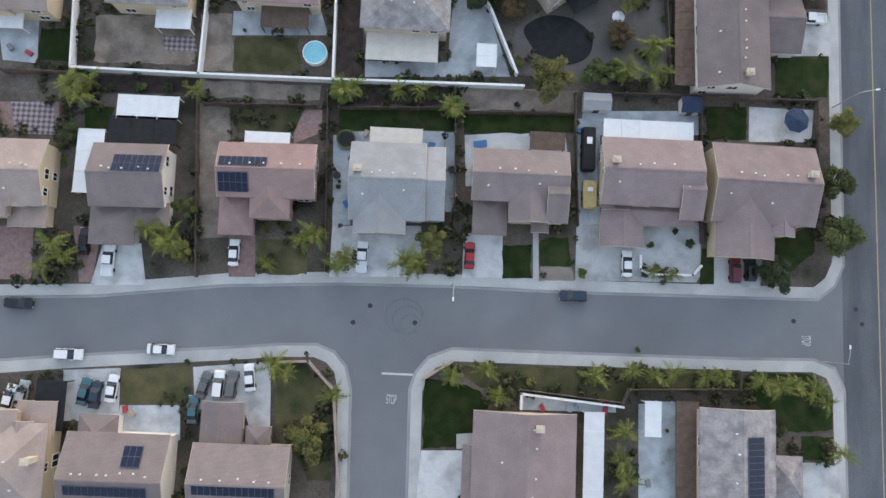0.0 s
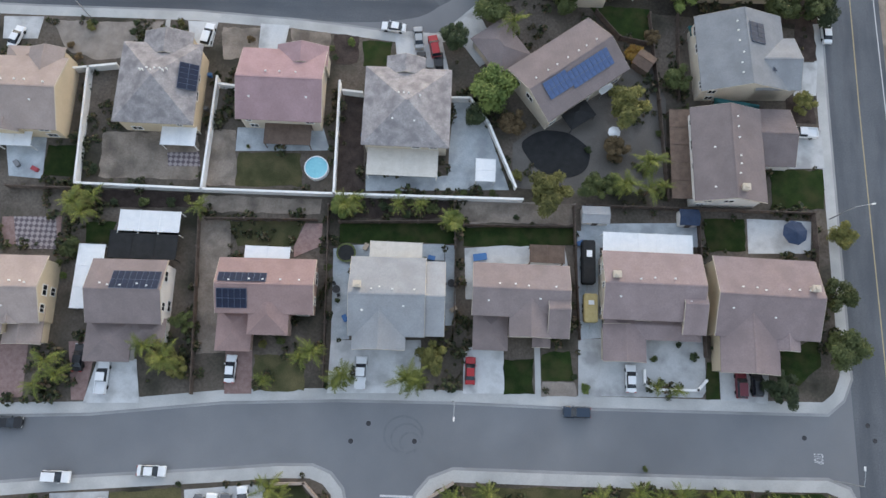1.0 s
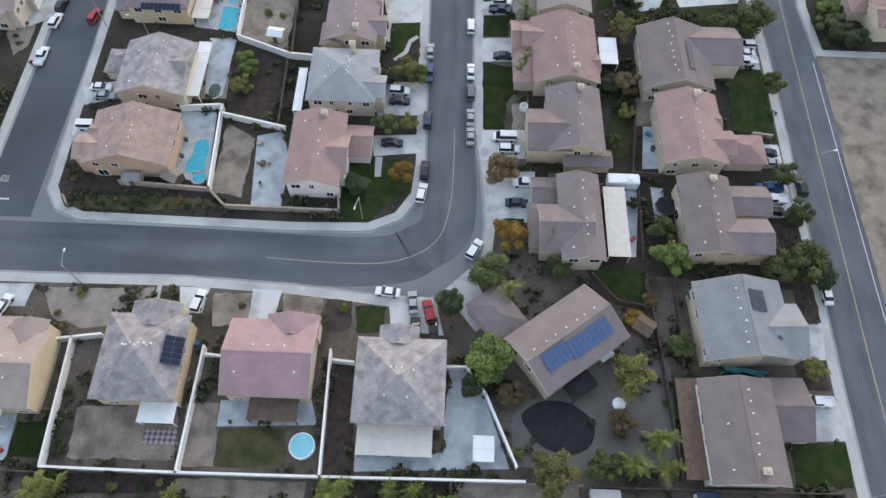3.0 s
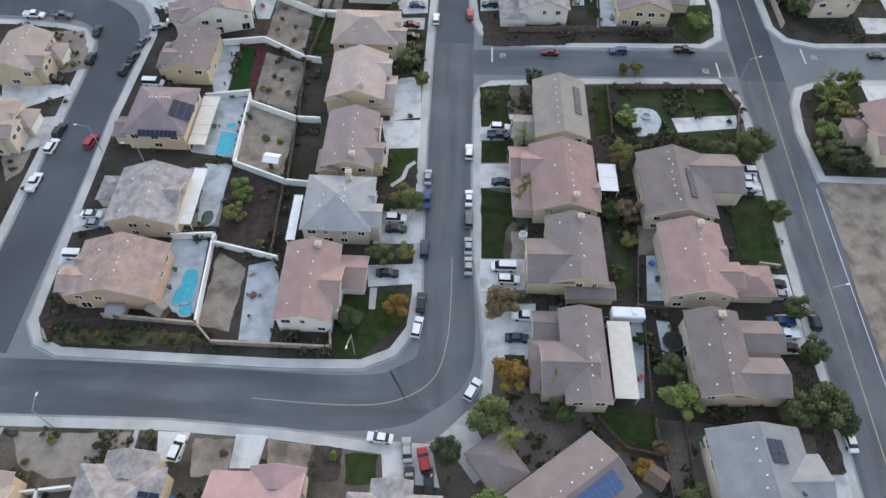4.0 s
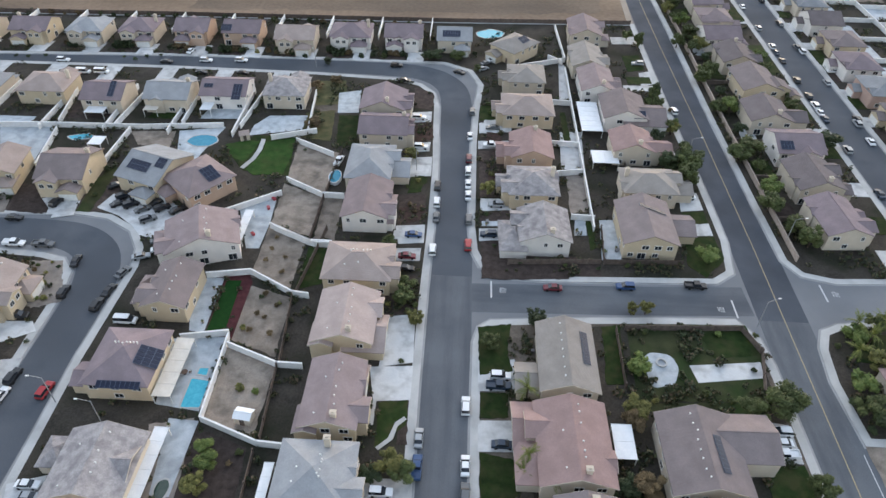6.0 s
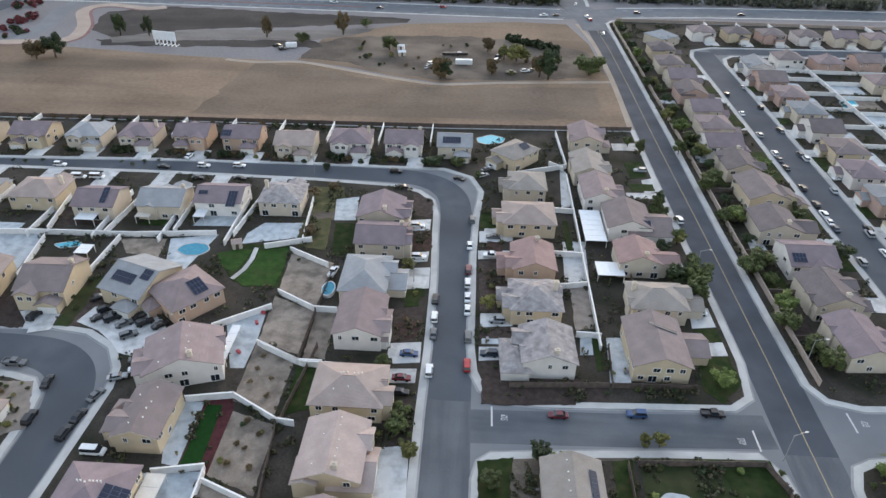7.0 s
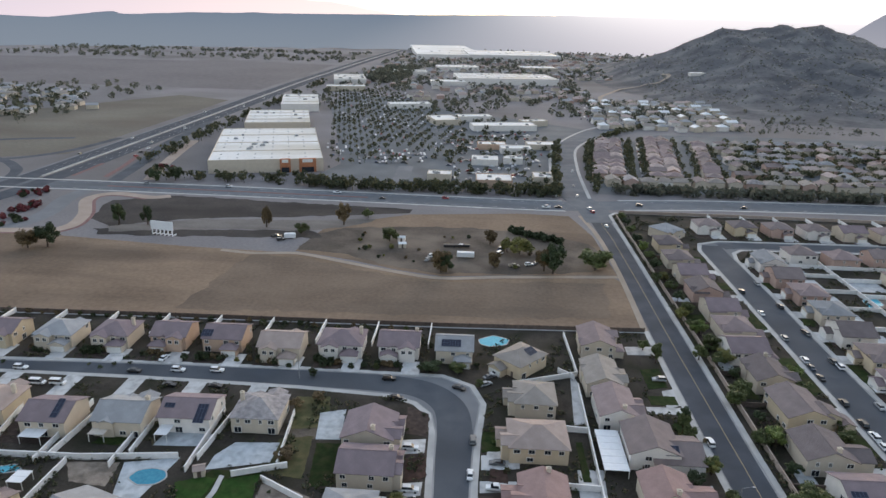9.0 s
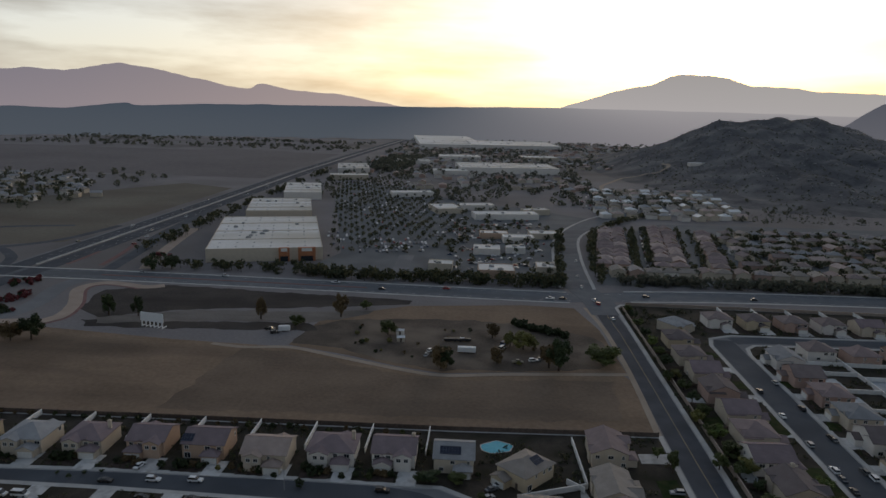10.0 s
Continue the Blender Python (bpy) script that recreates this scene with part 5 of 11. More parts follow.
# cars and trucks at the kerbs and on the drives
car(-69.7, -3.8, 0, "suv", "black")
car(-60.3, -12.1, 0, "suv", "white", "on a concrete drive", 0.225)
car(-44.9, -10.6, 0, "sedan", "white", "on a concrete drive", 0.225)
car(25.4, 1.7, 180, "suv", "navy")
car(-55.2, 4.2, 90, "pickup", "white", "on a concrete drive", 0.225)
car(-59.7, 7.3, 90, "sedan", "black", "on a concrete drive", 0.225)
car(-33.8, 6.5, 90, "sedan", "white", "on a concrete drive", 0.225)
car(-11.6, 6.8, 90, "pickup", "white", "on a concrete drive", 0.225)
car(7.1, 7.9, 90, "sedan", "red", "on a concrete drive", 0.225)
car(34.7, 7.7, 90, "sedan", "white", "on a concrete drive", 0.225)
car(53.7, 7.5, 90, "suv", "maroon", "on a concrete drive", 0.225)
car(56.4, 7.9, 90, "suv", "black", "on a concrete drive", 0.225)
car(67.7, 54.3, 180, "pickup", "white", "on a concrete drive", 0.225)
car(-57.1, -18.1, 80, "sedan", "teal", "on a concrete drive", 0.225)
car(-55.2, -18.6, 85, "sedan", "navy", "on a concrete drive", 0.225)
car(-52.5, -17.5, 85, "sedan", "white", "on a concrete drive", 0.225)
car(-37.1, -16.2, 75, "sedan", "grey", "on a concrete drive", 0.225)
car(-34.6, -16, 88, "suv", "white", "on a concrete drive", 0.225)
car(-32.4, -15.9, 85, "suv", "grey", "on a concrete drive", 0.225)
car(-29.5, -14.7, 98, "sedan", "white", "on a concrete drive", 0.225)
car(-69.5, -19.8, 80, "sedan", "white", "on a concrete drive", 0.225)
car(-67.4, -19.1, 83, "sedan", "silver", "on a concrete drive", 0.225)
car(-38.6, -20.4, 90, "sedan", "teal", "on a concrete drive", 0.225)
car(-9.7, 72.3, 175, "sedan", "white", "on a concrete drive", 0.225)
car(-44.9, 68.9, 80, "suv", "white", "on a concrete drive", 0.225)
car(-80.9, 66.6, 75, "sedan", "white", "on a concrete drive", 0.225)
car(-4.8, 70.3, 97, "sedan", "silver", "on a concrete drive", 0.225)
car(-1.7, 68.6, 103, "suv", "red", "on a concrete drive", 0.225)
car(-0.7, 65.1, 95, "sedan", "black", "on a concrete drive", 0.225)
car(-4, 65.1, 95, "sedan", "black", "on a concrete drive", 0.225)
car(6.6, 82.1, 62, "suv", "white", "on a concrete drive", 0.225)
car(-4.4, 94.8, 82, "suv", "white")
car(-4, 100.4, 88, "suv", "black")
car(-4, 113.5, 90, "suv", "navy")
car(-4.2, 126.9, 90, "pickup", "blue")
car(-4.3, 133.5, 90, "sedan", "silver")
car(-4.9, 191.1, 90, "suv", "white")
car(5, 141.8, 90, "suv", "white")
car(5.2, 127.8, 90, "sedan", "white")
car(5.3, 121.8, 90, "suv", "grey")
car(5.3, 114.7, 90, "sedan", "silver")
car(5.4, 109.6, 90, "sedan", "silver")
car(4.5, 193.7, 90, "suv", "red")
car(-10.6, 121.2, 0, "suv", "white", "on a concrete drive", 0.225)
car(-10.4, 118.4, 0, "sedan", "black", "on a concrete drive", 0.225)
car(-11.3, 107, 0, "sedan", "black", "on a concrete drive", 0.225)
car(12.6, 132.8, 0, "sedan", "navy", "on a concrete drive", 0.225)
car(12.4, 150, 0, "suv", "white", "on a concrete drive", 0.225)
car(12, 147.3, 0, "pickup", "navy", "on a concrete drive", 0.225)
car(12.7, 109.6, 180, "van", "white", "on a concrete drive", 0.225)
car(13.7, 106.5, 0, "suv", "white", "on a concrete drive", 0.225)
car(16.9, 98.1, 180, "pickup", "white", "on a concrete drive", 0.225)
car(23.5, 99.3, 0, "suv", "black", "on a concrete drive", 0.225)
car(15.1, 93.2, 0, "sedan", "navy", "on a concrete drive", 0.225)
car(-76.2, 108.4, 0, "van", "white", "on a concrete drive", 0.225)
car(-76.7, 119.1, 0, "sedan", "white", "on a concrete drive", 0.225)
car(-75.3, 116.7, 0, "sedan", "silver", "on a concrete drive", 0.225)
car(-84.1, 140.6, 82, "suv", "red")
car(-92.7, 138.7, 84, "suv", "white")
car(-92.6, 127.6, 88, "pickup", "white")
car(-92.7, 143.8, 84, "suv", "black")
car(-95.8, 180.7, 95, "sedan", "black", "on a concrete drive", 0.225)
car(-93.9, 169.7, 92, "suv", "black")
car(-100.5, 161.3, 0, "suv", "black", "on a concrete drive", 0.225)
car(-84, 166, 85, "suv", "black")
car(-83.2, 170.9, 80, "sedan", "black")
car(-82.4, 177.4, 70, "sedan", "grey")
car(-80, 183.5, 20, "sedan", "silver", "on a concrete drive", 0.225)
car(-76.2, 186.6, 20, "sedan", "white", "on a concrete drive", 0.225)
car(-75, 161.2, 0, "van", "white", "on a concrete drive", 0.225)
car(69.3, 138.9, 180, "suv", "white", "on a concrete drive", 0.225)
car(68.7, 136.3, 180, "sedan", "white", "on a concrete drive", 0.225)
car(68.5, 133.7, 180, "pickup", "white", "on a concrete drive", 0.225)
car(68.5, 108, 180, "sedan", "black", "on a concrete drive", 0.225)
car(68.7, 105.5, 180, "sedan", "silver", "on a concrete drive", 0.225)
car(67.5, 99.1, 180, "pickup", "blue", "on a concrete drive", 0.225)
car(67.8, 96.3, 180, "pickup", "white", "on a concrete drive", 0.225)
car(67.3, 93.5, 180, "sedan", "black", "on a concrete drive", 0.225)
car(74.4, 99.8, 92, "suv", "black")
car(74.2, 75.5, 92, "sedan", "white")
car(25.9, 178.7, 180, "sedan", "maroon")
car(44.2, 180.2, 180, "suv", "blue")
car(62, 181.6, 0, "pickup", "black")
car(113.5, 182.1, 0, "sedan", "black")
car(-5.1, 220.1, 90, "suv", "black")
car(-4.9, 212, 90, "suv", "white")
car(-4.7, 205.2, 90, "sedan", "grey")
car(4.6, 264.5, 90, "suv", "grey")
car(4.1, 248.6, 90, "sedan", "white")
car(4, 235.2, 90, "suv", "maroon")
car(3.9, 228.4, 90, "suv", "white")
car(4, 221.6, 90, "sedan", "white")
car(4.1, 215.9, 90, "sedan", "white")
car(4.5, 204.6, 90, "suv", "grey")
car(-10.4, 196.9, 0, "sedan", "blue", "on a concrete drive", 0.225)
car(-11.4, 188.1, 0, "sedan", "maroon", "on a concrete drive", 0.225)
car(-11.4, 183.3, 0, "sedan", "black", "on a concrete drive", 0.225)
car(10, 198.3, 180, "suv", "navy", "on a concrete drive", 0.225)
car(12.2, 211.8, 180, "suv", "silver", "on a concrete drive", 0.225)
car(11.5, 254.1, 180, "sedan", "grey", "on a concrete drive", 0.225)
car(11.1, 243.3, 180, "pickup", "white", "on a concrete drive", 0.225)
car(-13.4, 258.9, 0, "suv", "white", "on a concrete drive", 0.225)
car(-11.5, 240.7, 0, "suv", "white", "on a concrete drive", 0.225)
car(-94.6, 208.6, 40, "suv", "black", "on a concrete drive", 0.225)
car(-92.6, 211.2, 40, "sedan", "black", "on a concrete drive", 0.225)
car(-91.1, 204.9, 40, "suv", "black", "on a concrete drive", 0.225)
car(-86.7, 207.8, 40, "sedan", "red", "on a concrete drive", 0.225)
car(-83.6, 210.2, 40, "sedan", "black", "on a concrete drive", 0.225)
car(-81.8, 203.9, 40, "suv", "black", "on a concrete drive", 0.225)
car(-83.9, 198.7, 35, "suv", "grey", "on a concrete drive", 0.225)
car(-87.1, 203, 40, "sedan", "grey", "on a concrete drive", 0.225)
car(-94.8, 205.1, 40, "sedan", "black", "on a concrete drive", 0.225)
car(-77.6, 190.1, 22, "sedan", "grey", "on a concrete drive", 0.225)
car(-115, 186.5, 0, "pickup", "white", "on a concrete drive", 0.225)
car(-107.2, 186.6, 0, "pickup", "grey", "on a concrete drive", 0.225)
car(-112.3, 204.5, 75, "suv", "black", "on a concrete drive", 0.225)
car(-120.5, 197, 0, "sedan", "black", "on a concrete drive", 0.225)
car(-152, 292.3, 0, "suv", "white")
car(-139.9, 282.9, 0, "van", "white", "on a concrete drive", 0.225)
car(-133.3, 283.4, 0, "van", "white", "on a concrete drive", 0.225)
car(-112.7, 294, 0, "sedan", "black")
car(-98.1, 296.1, 0, "suv", "white")
car(-84.8, 297.2, 0, "suv", "white")
car(-96.6, 285.8, 0, "sedan", "black", "on a concrete drive", 0.225)
car(-81.3, 286.6, 0, "sedan", "black", "on a concrete drive", 0.225)
car(-24.9, 297.6, 0, "suv", "black")
car(-21, 285.4, 0, "sedan", "black", "on a concrete drive", 0.225)
car(-0.7, 293.8, -25, "sedan", "black")
car(-106.4, 303.4, 80, "sedan", "white", "on a concrete drive", 0.225)
car(9.3, 301.8, 35, "sedan", "grey", "on a concrete drive", 0.225)
car(11.9, 304.9, 35, "sedan", "white", "on a concrete drive", 0.225)
car(8.2, 296.9, 35, "sedan", "silver", "on a concrete drive", 0.225)
car(74.9, 270.1, 92, "suv", "white")
car(68.3, 219.2, 180, "sedan", "white", "on a concrete drive", 0.225)
car(68.2, 306, 180, "suv", "silver", "on a concrete drive", 0.225)
car(126.4, 326.7, 90, "suv", "white")
car(126.4, 313.6, 90, "sedan", "black")
car(136.5, 326.8, 90, "suv", "grey")
car(126.4, 284.8, 90, "suv", "black")
car(126.4, 278.1, 90, "suv", "white")
car(126.4, 268.6, 90, "sedan", "navy")
car(136.5, 266.3, 90, "suv", "silver")
car(136.1, 254.7, 90, "sedan", "white")
car(137.1, 351.5, 90, "sedan", "black")
car(143.6, 309.1, 180, "suv", "silver", "on a concrete drive", 0.225)
car(143.3, 305.8, 180, "sedan", "white", "on a concrete drive", 0.225)
car(-36.2, 230.8, 80, "pickup", "white", "on a concrete drive", 0.225)
car(-99.1, 213.6, 38, "sedan", "black", "on a concrete drive", 0.225)
car(-77.4, 203.2, 46, "sedan", "black", "on a concrete drive", 0.225)
car(-84.0, 206.6, 50, "sedan", "black", "on a concrete drive", 0.225)
car(-90.1, 207.9, 52, "suv", "grey", "on a concrete drive", 0.225)
# trees
tree(72.3, 34.1, 2.6, 6, "olive")
tree(70.6, 22.9, 3.6, 6.5, "green")
tree(70.9, 14.2, 4.2, 6.5, "green")
tree(60, 6.7, 3.5, 5, "dark")
tree(0.5, 9.6, 3.0, 4.5, "olive")
tree(-18.5, -24.3, 4.0, 6, "olive")
tree(-42.7, 14.1, 2.2, 3.5, "green")
tree(-45.4, 8.4, 3.2, 4.5, "olive")
tree(-42.5, 6.2, 2.4, 3.6, "olive")
tree(-63.2, 26, 2.2, 4, "green")
tree(20, 39.4, 4.6, 6, "olive")
tree(2, 70.1, 3.4, 5, "dark")
tree(9.3, 59.1, 5, 8, "bright")
tree(9.4, 75.8, 4.3, 7, "green")
tree(13.2, 84.4, 3.8, 6.5, "autumn")
tree(11.5, 99, 4.2, 6.5, "dry")
tree(22.7, 78.1, 3, 5, "green")
tree(34.3, 56.5, 4.6, 7, "olive")
tree(32.3, 48.8, 3, 4.5, "dry")
tree(27.9, 41.2, 3, 4.5, "green")
tree(43.2, 87.2, 3.2, 5, "green")
tree(44.2, 80.9, 4.2, 6, "bright")
tree(69.5, 80, 5.2, 8, "green")
tree(64.7, 78.9, 4, 7, "green")
tree(71.3, 91.8, 3.5, 6, "green")
tree(70.4, 100.9, 3, 5.5, "green")
tree(67.6, 59.6, 2.6, 4.5, "olive")
tree(44.1, 63.6, 3, 5, "green")
tree(39.7, 72.3, 2, 3, "dry")
tree(13.4, 52.9, 3, 4.5, "dry")
tree(-13, 110.5, 3.0, 5, "green")
tree(-8, 111.6, 2.4, 4.5, "olive")
tree(-8.3, 98.2, 3.1, 5, "autumn")
tree(-17.7, 95.3, 3, 4, "dark")
tree(-9.5, 126.1, 3.4, 5, "olive")
tree(70.9, 144.6, 5, 8, "green")
tree(72.3, 124.9, 3.3, 6, "green")
tree(39.8, 124.2, 3.6, 5, "dry")
tree(21, 166.7, 3, 4.5, "dark")
tree(10.2, 158.8, 2.8, 4, "green")
tree(44.2, 171.1, 1.7, 4, "olive")
tree(47.6, 171.4, 1.9, 4.5, "olive")
tree(43, 153.4, 3.3, 5, "bright")
tree(-45.4, 120.1, 3, 4, "olive")
tree(-45.9, 128.3, 2.2, 3.5, "bright")
tree(90.3, 151.1, 3.6, 5, "bright")
tree(66.7, 191.7, 3.6, 5, "bright")
tree(38.4, 93.5, 1.5, 3, "dark")
tree(35.6, 108.6, 2.2, 4, "green")
tree(96, 140.5, 3, 5, "dark")
tree(9.9, 217.5, 2.7, 5, "olive")
tree(71.7, 233.7, 4.6, 9, "green")
tree(65.2, 250.2, 3.2, 5, "dark")
tree(68.1, 274.8, 2.4, 8, "green")
tree(70, 319, 2.0, 7.5, "green")
tree(88.6, 240.9, 4.4, 7, "green")
tree(90, 214.5, 4.6, 7, "green")
tree(89.6, 292.7, 4.2, 7, "green")
tree(92.1, 318.6, 3.5, 6, "green")
tree(90.6, 346.8, 3.2, 6, "green")
tree(89.7, 270.6, 3.6, 6, "green")
tree(120.5, 250.8, 4.2, 6, "dark")
tree(-14, 234.1, 3.0, 4, "olive")
tree(-51.8, 277, 2.8, 3.5, "dry")
tree(-47.9, 251.5, 3.4, 3.5, "dry")
tree(-13.8, 303.9, 2.8, 4, "dark")
tree(-16.3, 192.6, 2.4, 3.5, "green")
tree(-10.4, 176.4, 3.0, 4, "green")
tree(113.9, 300.5, 4, 6, "green")
tree(115.7, 273.6, 3.2, 5, "green")
tree(110.6, 242.7, 3, 5, "bright")
tree(64.7, 225, 2.5, 4, "green")
tree(6, 295.6, 1.8, 3, "green")
tree(94.3, 165.5, 3.6, 5, "bright")
tree(101.3, 169.2, 3.4, 5.5, "green")
tree(96.6, 157.3, 3.5, 5, "olive")
tree(89.8, 144.8, 4, 5, "green")
tree(92.3, 141.2, 4, 5, "dark")
tree(40.6, 141.9, 3.2, 5, "olive")
tree(25.5, 164.2, 3, 4.5, "bright")
tree(-10.7, 172.1, 3.4, 4.5, "green")
tree(-7.4, 165.4, 2.6, 3.5, "olive")
tree(-6.4, 124.4, 3.2, 5, "green")
tree(-12.8, 124, 2.6, 3.5, "dark")
tree(-44.4, 125, 2.6, 4, "bright")
tree(-10.5, 304.5, 3.8, 4.5, "dark")
tree(-1.7, 304.2, 3.4, 4.5, "green")
tree(-51.2, 297.2, 2, 3, "dark")
tree(59.9, 226.7, 3.4, 5, "dark")
tree(65.3, 233.8, 3.8, 6, "dark")
tree(67.4, 328.8, 2.6, 5, "green")
tree(69, 271, 2.8, 6, "green")
tree(117, 280.4, 3, 4.5, "green")
tree(117.1, 314.2, 3.4, 5, "bright")
tree(-45.4, 281.8, 2.6, 3.5, "dry")
tree(71.9, 78.2, 4, 6.5, "dark")
tree(63.1, 84, 3, 5, "dark")
tree(36.2, 68.5, 2.2, 3, "autumn")
tree(31.5, 42, 2.6, 4, "green")
tree(6.7, 54.3, 2.6, 4, "dark")
tree(-63.5, 34.7, 3, 4, "olive")
tree(-16.6, 36, 2.6, 4, "bright")
tree(3.1, 34.3, 2.4, 3.5, "bright")
tree(96.1, 199.2, 4, 7, "green")
tree(86.8, 323.5, 3.4, 6.5, "green")
tree(90, 359.3, 3.4, 6, "olive")
tree(88.8, 400, 3.2, 6, "green")
tree(69.3, 225.7, 4.2, 8, "green")
tree(70.7, 254.9, 2.8, 6, "olive")
tree(39.1, 117, 2.2, 3.5, "olive")
tree(35.9, 124.6, 2.8, 4, "dark")
tree(39.7, 138.8, 3, 4.5, "dry")
tree(64.2, 142.5, 3.6, 6, "green")
# palms
palm(-19.5, 9.8, 5, 2.6)
palm(-21.5, 8.9, 4, 2.2)
palm(-14.2, 6.3, 4, 2.6)
palm(-15.7, 4.9, 3, 2)
palm(-3.6, 6.2, 5, 2.9)
palm(-2.2, 5.4, 4, 2.3)
palm(-27.8, 4.9, 2.5, 1.7)
palm(-63.1, 6.4, 5, 2.6)
palm(-64.6, 2.6, 4, 2.2)
palm(-61.5, 4.2, 4, 2.2)
palm(-63.1, 33.7, 5, 2.6)
palm(-59.9, 35.2, 4, 2)
palm(-61, 31.8, 5, 2.3)
palm(-15.8, 35.1, 5, 2.6)
palm(-14.1, 36.6, 4, 2)
palm(-47.4, 9.5, 5, 2.5)
palm(-43.5, 7.7, 5, 2.7)
palm(-24.6, -12, 5, 2.8)
palm(-22.9, -13.4, 4, 2.2)
palm(-14.8, -16.8, 3.5, 2.2)
palm(4.6, -12.7, 4, 2.3)
palm(10.4, -11.5, 4, 2.2)
palm(12.5, -15.7, 3, 2)
palm(28.5, -11.6, 4.5, 2.5)
palm(35, -10.8, 3.5, 2)
palm(38.8, -11.2, 4, 2.1)
palm(41.7, -10.8, 4, 2.1)
palm(47.2, -11.1, 4, 2.0)
palm(50.3, -11, 4, 2)
palm(56.9, -11.7, 4, 2.4)
palm(59.6, -12.5, 4, 2.4)
palm(62.2, -11.6, 4, 2.3)
palm(65.5, -12.6, 4, 2.3)
palm(67.9, -14.7, 3.5, 2)
palm(33.7, -20.7, 4, 2.4)
palm(33.3, -25.3, 4, 2.4)
palm(34.1, -28.4, 4, 2.4)
palm(69.6, -22.6, 4.5, 2.3)
palm(38.5, 46, 5, 2.6)
palm(33.4, 41.5, 4, 2.4)
palm(40.4, 41.4, 4, 2)
palm(-41.3, 34.2, 4, 2)
palm(-2.7, 36.3, 3.5, 1.8)
palm(-6.7, 36.3, 3, 1.8)
palm(2.8, 33.3, 4, 2.4)
palm(42.1, 5.9, 2.5, 1.6)
palm(38.8, 6.5, 2.2, 1.4)
palm(20.8, 82.7, 5, 2.2)
palm(13, 71.6, 6, 2.8)
palm(37.5, 45.6, 5, 2.6)
palm(37.9, 40.8, 4, 2.2)
palm(17.2, 128.4, 5, 2.4)
palm(21.8, 123.3, 4.5, 2.2)
palm(34.5, 41.7, 4, 2.2)
palm(18.2, 128.6, 3.5, 2.2)
palm(17.7, 144, 4.5, 2.5)
palm(95.6, 168.1, 4, 2.6)
palm(91.8, 158.7, 5, 2.8)
palm(101.3, 168.9, 4, 2.4)
palm(97.3, 164.1, 4, 2.5)
palm(16.2, 125.4, 3.5, 2.2)
# shrubs
shrub(26.9, 5.8, 1.3, "bright")
shrub(4.2, 4.6, 1.0, "dark")
shrub(25.1, 7.7, 0.9, "dark")
shrub(38.9, 11.4, 1.0, "green")
shrub(-17.5, 4.3, 0.9, "dark")
shrub(-31.7, 10.8, 1.3, "green")
shrub(-28.7, 11, 1.2, "olive")
shrub(-25.8, 11.6, 1.1, "green")
shrub(-65.8, 23.3, 1.2, "green")
shrub(-64.7, 21.3, 1.0, "bright")
shrub(-18.7, 24.6, 1.2, "green")
shrub(18.5, -13.3, 1.3, "olive")
shrub(14.5, 35.6, 0.8, "dark")
shrub(-13.4, 36.8, 1.2, "green")
shrub(-9.4, 36.4, 1.3, "dark")
shrub(-0.2, 36.4, 1.3, "green")
shrub(-5.2, 35.1, 1.2, "dark")
shrub(-47.6, 35.6, 1.4, "dark")
shrub(-52.6, 35.3, 1.4, "green")
shrub(-57.6, 35.1, 1.2, "dark")
shrub(-44.7, 36.2, 1.1, "olive")
shrub(43.2, 13.8, 0.8, "dark")
shrub(45.8, 11.9, 1.3, "dark")
shrub(-70.6, 0.2, 0.8, "dark")
shrub(-67.7, -0.2, 0.8, "dark")
shrub(14.7, -14.9, 1.2, "green")
shrub(37, -7.2, 0.8, "green")
shrub(-40.1, -17.2, 1.0, "dark")
shrub(-40.5, -12.5, 0.8, "dark")
shrub(-63.6, -15.4, 1.0, "dark")
shrub(-16.4, 19.1, 0.8, "dark")
shrub(-62.8, 37.4, 1.5, "green")
shrub(61.9, -19.6, 1, "green")
shrub(63.4, -22.3, 1, "dark")
shrub(-62.4, 41.3, 1.6, "dark")
shrub(-67.3, 69.5, 1.2, "olive")
shrub(-59, 68.6, 1.3, "dark")
shrub(-57.6, 66.9, 1, "dark")
shrub(-51.6, 70.2, 0.8, "dark")
shrub(-49.4, 69.6, 0.8, "dark")
shrub(-70.3, 65.7, 1.2, "dry")
shrub(-68.7, 63.4, 1.2, "dry")
shrub(-20.5, 65.5, 1.0, "dark")
shrub(-36.6, 68.4, 1.2, "dry")
shrub(-17.5, 68.6, 1.2, "bright")
shrub(14.1, 43.3, 1.8, "olive")
shrub(27.6, 49.2, 1, "dark")
shrub(-7.1, 39.4, 1, "bright")
shrub(5, 39.8, 1, "green")
shrub(10.1, 39.8, 1, "green")
shrub(18.4, 56.6, 1.4, "dry")
shrub(45, 57.8, 1.0, "dark")
shrub(40.9, 53.1, 1, "green")
shrub(-24.7, 35.1, 0.8, "dark")
shrub(-4.9, 37.4, 1.2, "green")
shrub(-0.9, 36.5, 1.3, "green")
shrub(-7.9, 36.2, 1.2, "dark")
shrub(-75.2, 89, 1, "green")
shrub(-73.5, 90.3, 1.1, "dark")
shrub(-71, 91.1, 1.2, "dark")
shrub(-67.2, 91.2, 1.3, "dark")
shrub(-64.1, 92, 1.0, "dark")
shrub(-60.7, 91.8, 1.3, "dark")
shrub(-57.4, 91.7, 1.3, "green")
shrub(-53.4, 91.2, 1.2, "dry")
shrub(-49.5, 91.2, 1.1, "olive")
shrub(-46.9, 91.5, 1, "green")
shrub(-75.8, 95.2, 1.2, "dry")
shrub(-73.8, 96, 1, "dark")
